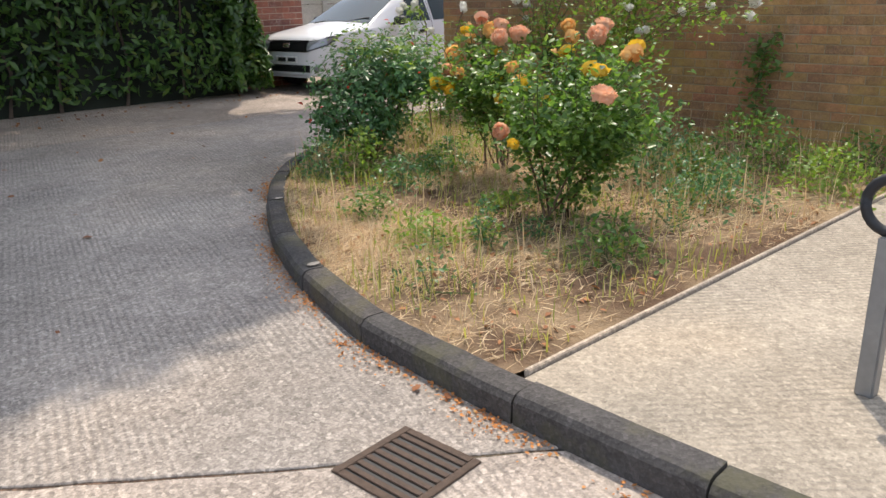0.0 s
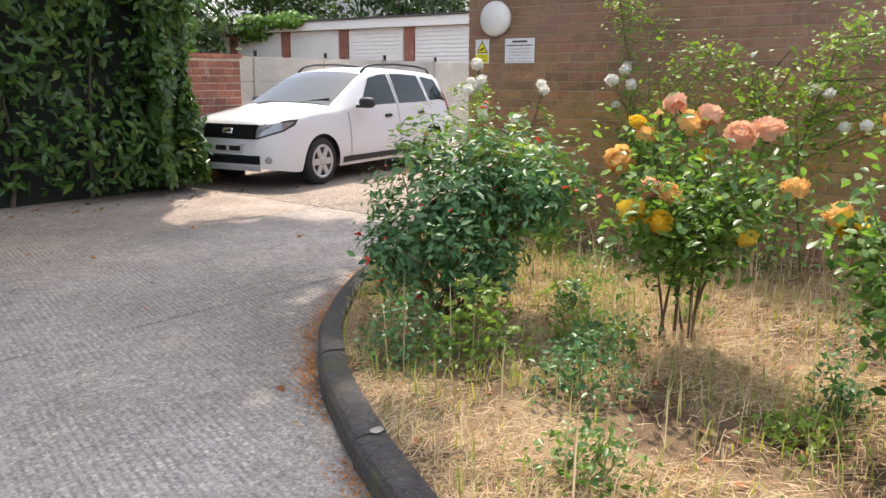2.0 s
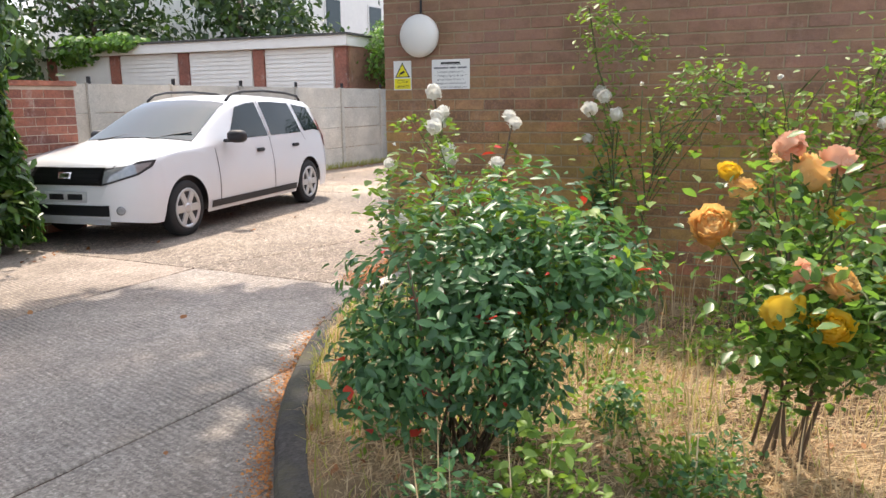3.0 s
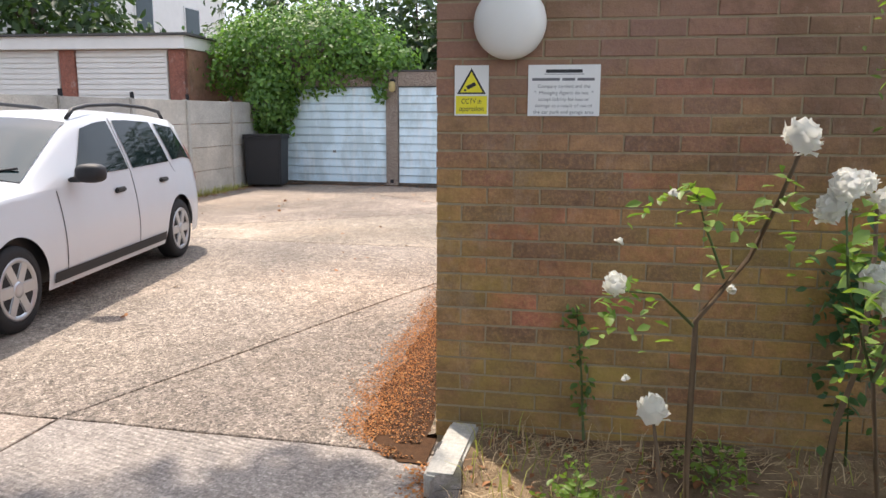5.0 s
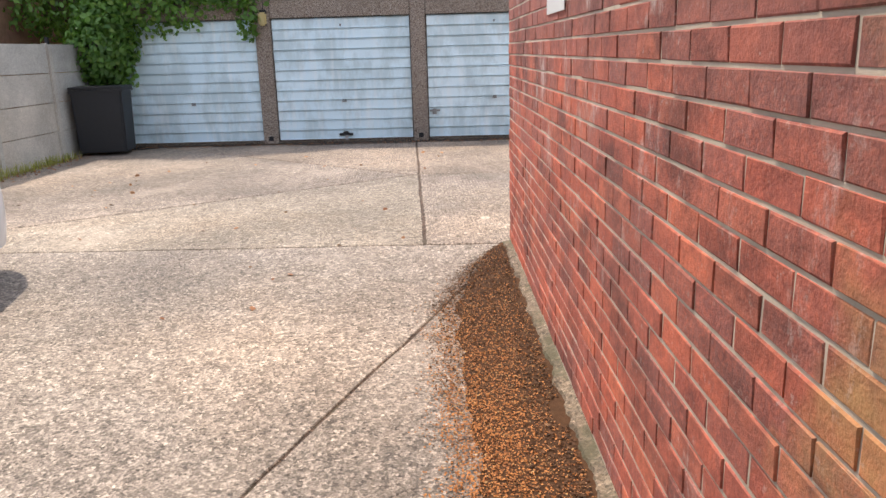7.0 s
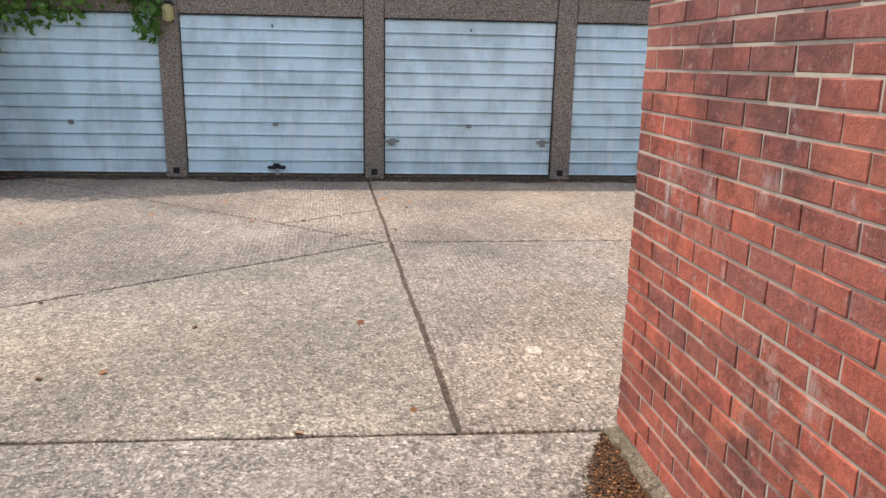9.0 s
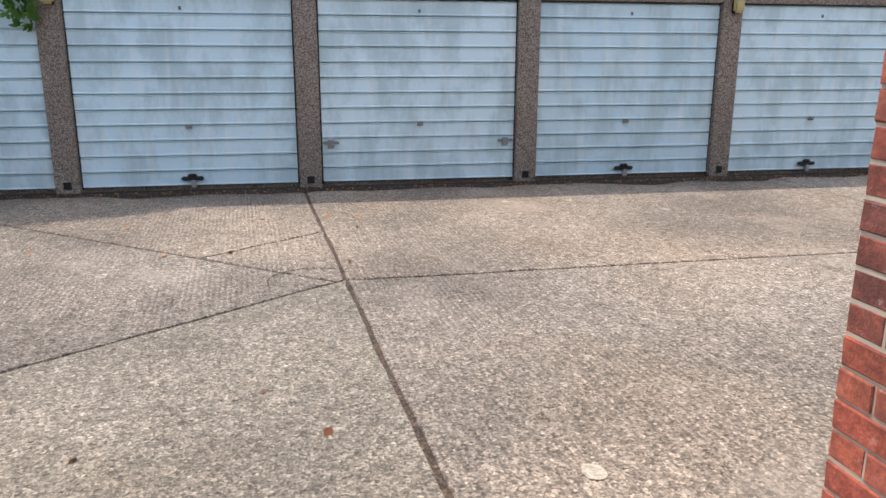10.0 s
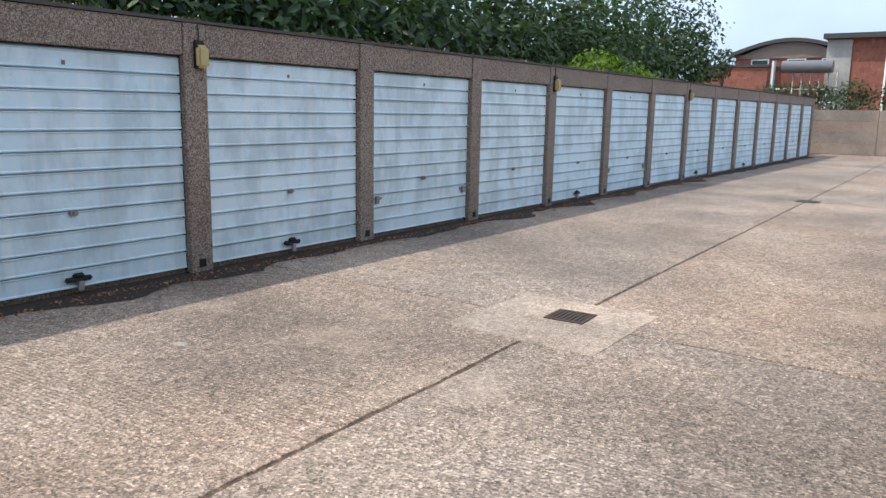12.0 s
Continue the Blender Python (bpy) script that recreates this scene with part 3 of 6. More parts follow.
# ---------- kerb, bed, pavement ----------
KERB_LINE = [(2.80, -4.0), (2.72, -1.5), (2.62, 0.6), (2.56, 1.35), (2.535, 2.2), (2.56, 3.04), (2.74, 3.8), (3.0, 4.5), (3.35, 5.17), (3.70, 5.72), (4.12, 6.20), (4.6, 6.57), (4.95, 6.80), (5.5, 7.10), (6.07, 7.36), (6.65, 7.50), (7.05, 7.57)]


def along(line, step):
    """Points at even steps along a smoothed line."""
    P = np.array(line)
    s = np.concatenate([[0], np.cumsum(np.linalg.norm(np.diff(P, axis=0), axis=1))])
    n = max(2, int(round(s[-1] / step)) + 1)
    u = np.linspace(0, s[-1], n)
    return np.stack([np.interp(u, s, P[:, 0]), np.interp(u, s, P[:, 1])], 1)


kerb = tagged(new("kerb"), "dark weathered concrete kerb curving round the bed", "kerb", kind="structure")
fine = along(KERB_LINE, 0.09)
for _ in range(3):
    fine[1:-1] = (fine[:-2] + 2 * fine[1:-1] + fine[2:]) / 4
i = 0
SECTION = [(-0.065, -0.02), (-0.062, 0.085), (-0.045, 0.108), (-0.02, 0.116), (0.06, 0.118), (0.065, -0.02)]
while i < len(fine) - 2:
    j = min(len(fine) - 1, i + random.choice((8, 9, 10)))
    if len(fine) - 1 - j < 4:
        j = len(fine) - 1
    bm = bmesh.new()
    rings = []
    lift, push = random.uniform(-0.004, 0.005), random.uniform(-0.004, 0.004)
    for k in range(i, j + 1):
        p = Vector(fine[k])
        tng = Vector(fine[min(k + 1, len(fine) - 1)] - fine[max(k - 1, 0)]).normalized()
        if k == i:
            p = p + tng * 0.004
        if k == j:
            p = p - tng * 0.004
        nrm = Vector((tng.y, -tng.x))
        w = random.uniform(-0.0015, 0.0015)
        rings.append([bm.verts.new((p.x + nrm.x * (u + push), p.y + nrm.y * (u + push), z + lift + (w if z > 0 else 0))) for u, z in SECTION])
    for r0, r1 in zip(rings, rings[1:]):
        for q in range(len(SECTION) - 1):
            bm.faces.new((r0[q], r1[q], r1[q + 1], r0[q + 1]))
    bm.faces.new(rings[0])
    bm.faces.new(rings[-1][::-1])
    bmesh.ops.recalc_face_normals(bm, faces=bm.faces[:])
    part("kerb_stone", bm, KERB, kerb)
    i = j

TURN_B = radians(2.3)
CORNER = Vector((7.27, 7.675, 0))


def kerb_x(y):
    return float(np.interp(y, fine[:, 1], fine[:, 0]))


def wall_x(y):
    return CORNER.x + (CORNER.y - y) * math.tan(TURN_B)


def bed_z(x, y):
    return 0.095 + 0.03 * noise.noise((x * 1.3, y * 1.3, 0)) + 0.02 * noise.noise((x * 5, y * 5, 3))


vs, fs, NU, NV = [], [], 60, 70
for iv in range(NV + 1):
    y = 2.24 + (7.53 - 2.24) * iv / NV
    x0, x1 = kerb_x(y) + 0.05, wall_x(y) + 0.02
    for iu in range(NU + 1):
        x = x0 + (x1 - x0) * iu / NU
        vs.append((x, y, bed_z(x, y)))
for iv in range(NV):
    for iu in range(NU):
        q = iv * (NU + 1) + iu
        fs.append((q, q + 1, q + NU + 2, q + NU + 1))
bed = tagged(sheet_mesh("flower_bed", vs, fs, BED_SOIL), "dry brown soil of the flower bed", "soil", kind="structure")

path = tagged(new("pavement"), "pale tamped concrete path beside the bed", "pavement", kind="structure")
for y0, y1 in ((-4.0, -1.2), (-1.19, 2.19)):
    bm = bmesh.new()
    n = 12
    lo, hi = [], []
    for q in range(n + 1):
        y = y0 + (y1 - y0) * q / n
        lo.append(bm.verts.new((kerb_x(y) + 0.068, y, 0.107)))
        hi.append(bm.verts.new((wall_x(y), y, 0.107)))
    for q in range(n):
        bm.faces.new((lo[q], hi[q], hi[q + 1], lo[q + 1]))
    part("slab", bm, PAVE, path)
tagged(part("edging", boxed(2.64, 6.6, 2.200, 2.222, 0.02, 0.124, 0.004), EDGING), "pale thin concrete edging strip along the bed", "edging", kind="structure")
tagged(part("kerb_end", boxed(6.72, 7.25, 7.47, 7.60, 0.0, 0.118, 0.012), PANEL), "pale concrete block where the kerb meets the wall", "kerb", kind="structure")

# ---------- the brick building with the signs ----------
BLD = Matrix.Translation(CORNER) @ Matrix.Rotation(TURN_B, 4, "Z")
WALL_H, SIDE_L, FRONT_L = 2.72, 5.12, 12.0
COURSE, BRICK_L, JOINT_W, PERP_W = 0.0775, 0.228, 0.0095, 0.0075


def brick_wall(name, label, length, height, m, material, objects, z0=0.0, mortar=MORTAR, first_cols=None, begin=0.0, shift=0, recess=0.0045, course=COURSE, unit=BRICK_L):
    """A wall of laid bricks: m takes (along, out, up) into the world; the first columns are pieces of their own."""
    w = tagged(part(name, boxed(begin + 0.004, length, -0.2, -recess, z0 - 0.05, z0 + height), mortar), label, "wall", kind="structure")
    w.matrix_basis = m
    rows = int(height / course)
    proto = {}
    rest_v, rest_f = [], []
    count = 0
    for r in range(rows):
        z = z0 + r * course
        x = -(unit / 2) * ((r + shift) % 2)
        while x < length - 0.02:
            xa, xb = max(x, begin), min(x + unit - PERP_W, length)
            ln = xb - xa
            if ln > 0.03:
                lean = random.uniform(-0.0018, 0.0025)
                e = 0.003
                if count < objects and xa < (first_cols or 99):
                    key = (round(ln, 3), random.randrange(5))
                    if key not in proto:
                        b = bmesh.new()
                        lo = [b.verts.new(v) for v in ((0, -0.03, 0), (ln, -0.03, 0), (ln, -0.03, course - JOINT_W), (0, -0.03, course - JOINT_W))]
                        ed = [b.verts.new(v) for v in ((0, -e, 0), (ln, -e, 0), (ln, -e, course - JOINT_W), (0, -e, course - JOINT_W))]
                        hi = [b.verts.new(v) for v in ((e, 0, e), (ln - e, 0, e), (ln - e, 0, course - JOINT_W - e), (e, 0, course - JOINT_W - e))]
                        for p, q in ((lo, ed), (ed, hi)):
                            for k in range(4):
                                b.faces.new((p[k], p[(k + 1) % 4], q[(k + 1) % 4], q[k]))
                        b.faces.new(hi)
                        # worn arrises and slightly crooked faces
                        for v in ed:
                            v.co += Vector((random.uniform(-0.002, 0.002), 0, random.uniform(-0.0016, 0.0016)))
                        for v in hi:
                            v.co += Vector((random.uniform(-0.003, 0.003), random.uniform(-0.0016, 0.001), random.uniform(-0.0022, 0.0022)))
                        bmesh.ops.recalc_face_normals(b, faces=b.faces[:])
                        proto[key] = part("brick", b, material, w)
                        proto[key].matrix_basis = Matrix.Translation((xa, lean, z))
                    else:
                        share("brick", proto[key], w, Matrix.Translation((xa, lean, z)))
                    count += 1
                else:
                    k0, o = len(rest_v), lean
                    h = course - JOINT_W
                    rest_v += [(xa, -0.03, z), (xb, -0.03, z), (xb, -0.03, z + h), (xa, -0.03, z + h), (xa, o - e, z), (xb, o - e, z), (xb, o - e, z + h), (xa, o - e, z + h),
                               *((q + random.uniform(-0.003, 0.003), o + random.uniform(-0.0016, 0.001), u + random.uniform(-0.0022, 0.0022))
                                 for q, u in ((xa + e, z + e), (xb - e, z + e), (xb - e, z + h - e), (xa + e, z + h - e)))]
                    for p in (0, 4):
                        for k in range(4):
                            rest_f.append((k0 + p + (k + 1) % 4, k0 + p + k, k0 + p + 4 + k, k0 + p + 4 + (k + 1) % 4))
                    rest_f.append((k0 + 11, k0 + 10, k0 + 9, k0 + 8))
            x += unit
    if rest_f:
        ob = sheet_mesh("bricks", rest_v, rest_f, material, w, smooth=False)
        ob["kind"] = "stuff"
    return w


def frame_of(origin, ax, out):
    """Axes: along the wall, out of it, up."""
    ax, out = Vector(ax), Vector(out)
    return Matrix(((ax.x, out.x, 0, origin[0]), (ax.y, out.y, 0, origin[1]), (0, 0, 1, origin[2]), (0, 0, 0, 1)))


ca, sa = math.cos(TURN_B), math.sin(TURN_B)
FRONT_M = frame_of((CORNER.x, CORNER.y, 0.034), (sa, -ca), (-ca, -sa))
SIDE_M = frame_of((CORNER.x, CORNER.y, 0.047), (ca, sa), (-sa, ca))

# ---------- garages ----------
GX = 19.715
LEFTS = [14.0, 11.405, 8.832, 6.322, 3.825, 1.375, -1.04, -3.42, -5.78, -8.15, -10.52, -12.8, -15.1, -17.5, -19.9, -22.1, -24.3, -26.4]
SILL, HEAD, TOP = 0.055, 2.06, 2.36


def ribbed_door(width, height):
    """A pressed steel up-and-over leaf with shallow horizontal panels, in the y-z plane facing -x."""
    bm = bmesh.new()
    prof = [(0.0, 0.0)]
    n = 12
    for i in range(n):
        z0, z1 = height * i / n, height * (i + 1) / n
        prof += [(-0.012, z0 + 0.002), (-0.012, z0 + 0.012), (-0.006, z0 + 0.022), (-0.003, z1 - 0.028), (-0.012, z1 - 0.020), (-0.011, z1 - 0.014), (0.03, z1 - 0.011), (0.03, z1 - 0.001)]
    prof += [(0.0, height), (0.05, height), (0.05, 0.0)]
    ra = [bm.verts.new((x, 0, z)) for x, z in prof]
    rb = [bm.verts.new((x, -width, z)) for x, z in prof]
    for k in range(len(prof)):
        bm.faces.new((ra[k], ra[(k + 1) % len(prof)], rb[(k + 1) % len(prof)], rb[k]))
    bmesh.ops.recalc_face_normals(bm, faces=bm.faces[:])
    return bm


tagged(part("garage_block", boxed(GX + 0.09, GX + 5.6, LEFTS[-1] - 0.2, 14.2, 0, TOP - 0.02), PEBBLE), "long flat-roofed row of concrete garages", "garage", kind="structure")
tagged(part("garage_roof", boxed(GX - 0.02, GX + 5.7, LEFTS[-1] - 0.25, 14.25, TOP + 0.002, TOP + 0.03), ROOF_FELT), "grey felt edge of the flat garage roof", "roof", kind="structure")
for i in range(len(LEFTS)):
    y1 = LEFTS[i] + 0.26
    y0 = LEFTS[i]
    post = thing("garage_pillar", "brown pebble-faced concrete pillar between garage doors", "pillar", "garage pillars", pose(GX, y0, 0))
    part("shaft", boxed(-0.012, 0.12, 0.004, y1 - y0 - 0.004, 0.0, TOP - 0.002, 0.006), PEBBLE, post)
    part("bolt_plate", boxed(-0.02, -0.012, 0.09, 0.17, 0.05, 0.13, 0.003), DARK_STEEL, post, "dark rusty steel fixing plate")
    if i + 1 < len(LEFTS):
        ln = LEFTS[i] - LEFTS[i + 1] - 0.26
        beam = tagged(part("lintel", boxed(0, 0.12, -ln + 0.003, -0.003, HEAD + 0.004, TOP - 0.004, 0.005), PEBBLE), "brown pebble-faced concrete beam over a garage door", "lintel", "garage lintels")
        beam.location = (GX + random.uniform(-0.004, 0.003), y0, 0)
        dr = thing("garage_door", "pale blue-grey ribbed steel up-and-over garage door, closed", "garage door", "garage doors", pose(GX + 0.055, y0 - 0.012, SILL))
        part("leaf", ribbed_door(ln - 0.024, HEAD - SILL - 0.01), DOOR, dr)
        rim = bmesh.new()
        box(rim, 0.0, 0.03, -ln + 0.024 - 0.010, -ln + 0.024, -0.02, HEAD - SILL)
        box(rim, 0.0, 0.03, 0.0, 0.010, -0.02, HEAD - SILL)
        box(rim, -0.02, 0.02, -ln + 0.024, 0, HEAD - SILL - 0.008, HEAD - SILL + 0.003)
        part("frame", rim, DARK_STEEL, dr, "dark steel door frame")
        mid = -(ln - 0.024) / 2
        hb = boxed(-0.03, -0.012, mid - 0.035, mid + 0.035, 0.62, 0.668, 0.004)
        box(hb, -0.05, -0.03, mid - 0.03, mid + 0.01, 0.635, 0.652, 0.004)
        part("handle", hb, GALV, dr, "small dull metal T-handle")
        nb = boxed(-0.016, -0.012, mid - 0.014, mid + 0.014, 1.86, 1.895)
        part("number_plate", nb, FADED_INK, dr, "small dark bar in place of the door number")
        if i in (1, 3, 4, 7, 10, 12):
            lk = boxed(-0.05, -0.012, mid - 0.12, mid + 0.12, 0.055, 0.10, 0.012)
            box(lk, -0.05, -0.012, mid - 0.05, mid + 0.05, 0.09, 0.13, 0.012)
            lock = part("security_lock", lk, BLACK_PLASTIC, dr, "black steel security lock")
            part("padlock", boxed(-0.065, -0.03, mid - 0.035, mid + 0.015, -0.02, 0.062, 0.006), SILVER, lock, "silver padlock")
        if i in (2, 5, 8):
            for yy in (-0.10, -(ln - 0.024) + 0.10):
                pb = boxed(-0.03, -0.012, yy - 0.09, yy + 0.09, 0.425, 0.455, 0.005)
                box(pb, -0.04, -0.012, yy - 0.03, yy + 0.04, 0.38, 0.47, 0.005)
                part("side_bolt", pb, GALV, dr, "galvanised sliding side bolt")
    if i in (1, 4, 7, 10):
        lm = thing("bulkhead_lamp", "yellowed plastic wall lamp on a garage pillar", "lamp", "garage lamps", pose(GX - 0.012, y0 + 0.10, 1.95))
        part("base", boxed(-0.03, -0.001, -0.055, 0.055, -0.005, 0.255, 0.008), DARK_STEEL, lm)
        part("cover", boxed(-0.10, -0.03, -0.065, 0.065, 0.0, 0.21, 0.025), OLD_LAMP, lm, "yellowed ribbed plastic cover")
        cb = bmesh.new()
        tube(cb, [(-0.008, 0.0, 0.25), (-0.006, -0.01, 0.32), (-0.006, 0.0, 0.40)], 0.006)
        part("cable", cb, BLACK_PLASTIC, lm)

# ---------- far end wall, distant buildings ----------
def panel_fence(name, label, p0, p1, bays, height, planks, post_up, material=PANEL):
    """Concrete posts with stacked planks between them."""
    p0, p1 = Vector(p0), Vector(p1)
    L = (p1 - p0).length
    d = (p1 - p0) / L
    f = thing(name, label, "fence", at=frame_of((p0.x, p0.y, 0), (d.x, d.y), (-d.y, d.x)))
    f["kind"] = "structure"
    w = L / bays
    for i in range(bays + 1):
        b = boxed(i * w - 0.055, i * w + 0.055, -0.05, 0.06, 0, height, 0.012)
        part("post", b, material, f)
        if post_up and i % 1 == 0:
            part("bracket", boxed(i * w - 0.022, i * w + 0.022, -0.05, 0.0, height - 0.02, height + post_up, 0.004), DARK_STEEL, f, "dark steel bracket on the post")
        if i < bays:
            h = height / planks
            for k in range(planks):
                part("plank", boxed(i * w + 0.05, (i + 1) * w - 0.05, -0.02 + random.uniform(-0.004, 0.004), 0.03, k * h + 0.004, (k + 1) * h - 0.004 - 0.01 * (k == planks - 1), 0.006), material, f)
    return f


panel_fence("fence", "grey-beige concrete plank fence behind the car", (8.5, 14.45), (19.9, 14.45), 7, 1.74, 4, 0.09)
panel_fence("end_wall", "beige concrete panel wall closing the far end of the yard", (12.0, -29.6), (20.6, -29.6), 3, 1.95, 4, 0.0, END_PANEL)
panel_fence("west_fence", "concrete plank fence on the unseen side", (-14, -26), (-14, 14), 8, 1.8, 4, 0.0)


def facade_window(parent, x0, x1, z0, z1, y=-0.04):
    w = part("window", boxed(x0, x1, y, 0.0, z0, z1), WHITE_METAL, parent)
    part("pane", boxed(x0 + 0.08, x1 - 0.08, y - 0.012, y - 0.002, z0 + 0.08, z1 - 0.08), CAR_GLASS, w)


def distant_works():
    """Low brick works with a curved roof, silver duct and tanks beyond the end wall."""
    hall = thing("works_hall", "distant brick works with a curved grey roof", "building", at=pose(25.7, -50, 0, 0, 0, 180))
    part("wall", boxed(-3.7, 3.7, 0, 14, 0, 5.9), OLD_BRICK, hall)
    bm = bmesh.new()
    n = 14
    lo = []
    for k in range(n + 1):
        x = -4.0 + 8.0 * k / n
        z = 6.0 + 0.95 * math.sin(math.pi * k / n)
        lo.append([bm.verts.new((x, yy, zz)) for yy, zz in ((-0.4, z - 0.25), (-0.4, z), (14, z), (14, z - 0.25))])
    for p, q in zip(lo, lo[1:]):
        for k in range(4):
            bm.faces.new((p[k], q[k], q[(k + 1) % 4], p[(k + 1) % 4]))
    bm.faces.new(lo[0])
    bm.faces.new(lo[-1])
    bmesh.ops.recalc_face_normals(bm, faces=bm.faces[:])
    part("roof", bm, ROOF_FELT, hall)
    gb = bmesh.new()
    pts = [gb.verts.new((-3.7 + 7.4 * k / n, -0.08, 5.6 + 1.1 * math.sin(math.pi * k / n))) for k in range(n + 1)]
    gb.faces.new(pts)
    part("gable", gb, PEBBLE, hall, "grey-brown boarded gable")
    for x in (-2.6, -0.2, 2.0):
        facade_window(hall, x, x + 1.2, 4.9, 5.55, -0.1)
    low = thing("brick_store", "low red-brick store with a flat roof", "building", at=pose(28.1, -45, 0, 0, 0, 180))
    part("wall", boxed(-2.4, 2.1, 0, 4.0, 0, 4.75), OLD_BRICK, low)
    part("roof", boxed(-2.5, 2.2, -0.1, 4.1, 4.75, 4.9), ROOF_FELT, low)
    tall = thing("brick_tower", "red-brick block with a flat roof and pale end", "building", at=pose(19.6, -45, 0, 0, 0, 180))
    part("wall", boxed(-1.6, 6.0, 0, 6, 0, 6.35), OLD_BRICK, tall)
    part("pale_wall", boxed(-3.0, -1.61, -0.1, 6, 0, 6.3), PANEL, tall, "pale rendered end bay")
    part("roof", boxed(-3.2, 6.3, -0.5, 6.3, 6.35, 6.65), ROOF_FELT, tall)
    pb = bmesh.new()
    tube(pb, [(0.3, -0.12, 0.5), (0.3, -0.12, 6.4)], 0.06)
    part("downpipe", pb, WHITE_METAL, tall)
    facade_window(tall, 0.9, 1.9, 2.3, 3.3)
    duct = thing("silver_duct", "fat silver duct on a pale steel frame", "duct", at=pose(23.4, -44.0, 0))
    db = bmesh.new()
    tube(db, [(-1.4, 0, 4.65), (1.5, 0, 4.65)], 0.38, seg=16)
    part("pipe", db, GALV, duct)
    for k in range(6):
        lb = bmesh.new()
        tube(lb, [(-1.6 + 0.5 * k, -0.3, 0), (-1.7 + 0.5 * k, 0.1, 4.3)], 0.04)
        part("leg", lb, GALV, duct)
    rb = bmesh.new()
    tube(rb, [(-1.7, -0.3, 3.3), (1.9, -0.3, 3.3)], 0.05)
    tube(rb, [(-1.7, -0.3, 2.5), (1.9, -0.3, 2.5)], 0.05)
    part("rail", rb, WHITE_METAL, duct)
    fl = bmesh.new()
    tube(fl, [(1.9, 0.5, 2.0), (1.9, 0.5, 5.0)], 0.13, seg=12)
    part("flue", fl, GALV, duct)


distant_works()

# ---------- neighbouring garages beyond the fence ----------
def neighbour_garages():
    yaw = radians(-85.466)
    d = (math.cos(yaw), math.sin(yaw))
    out = (-0.9969, -0.0790)
    m = frame_of((19.011, 16.073, 0), (-d[0], -d[1]), out)
    g = thing("neighbour_garage", "row of white garages with brick piers beyond the fence", "garage", at=m)
    part("body", boxed(-0.25, 14.0, -5.5, -0.12, 0, 2.95), FRONT_BRICK, g)
    part("fascia", boxed(-0.28, 14.0, -5.5, 0.10, 2.83, 3.10, 0.01), NEIGHBOUR_WHITE, g, "white painted fascia board")
    part("roof", boxed(-0.35, 14.1, -5.6, 0.16, 3.104, 3.15), ROOF_FELT, g)
    for k in range(6):
        part("pier", boxed(2.5 * k - 0.2, 2.5 * k + 0.14, -0.12, 0.0, 0, 2.82, 0.004), OLD_BRICK, g)
    for k in range(5):
        sh = part("shutter", boxed(2.5 * k + 0.205, 2.5 * k + 2.295, -0.115, -0.085, 0.0, 2.815), NEIGHBOUR_WHITE, g, "white horizontal-slatted shutter door")
        for r in range(22):
            part("slat", boxed(2.5 * k + 0.21, 2.5 * k + 2.29, -0.084, -0.055, 0.3 + r * 0.113, 0.3 + r * 0.113 + 0.098, 0.006), NEIGHBOUR_WHITE, sh)


neighbour_garages()

# ---------- red brick wall at the drive's mouth, far house ----------
hs = thing("house", "pale rendered house behind the trees", "house", at=pose(34, 30.5, 0))
part("wall", boxed(-7, 6, -4.5, 8, 0, 7.5), NEIGHBOUR_WHITE, hs)
rf = bmesh.new()
q = [rf.verts.new(v) for v in ((-7.4, -0.5, 7.4), (6.4, -0.5, 7.4), (6.4, 8.5, 7.4), (-7.4, 8.5, 7.4), (-7.4, 4, 10.5), (6.4, 4, 10.5))]
for f in ((0, 1, 5, 4), (2, 3, 4, 5), (0, 4, 3), (1, 2, 5), (0, 3, 2, 1)):
    rf.faces.new([q[k] for k in f])
part("roof", rf, ROOF_FELT, hs)
for x in (-5, -1.5, 2.2):
    facade_window(hs, x, x + 1.3, 4.6, 6.2, -4.56)
    facade_window(hs, x, x + 1.3, 1.2, 2.8, -4.56)

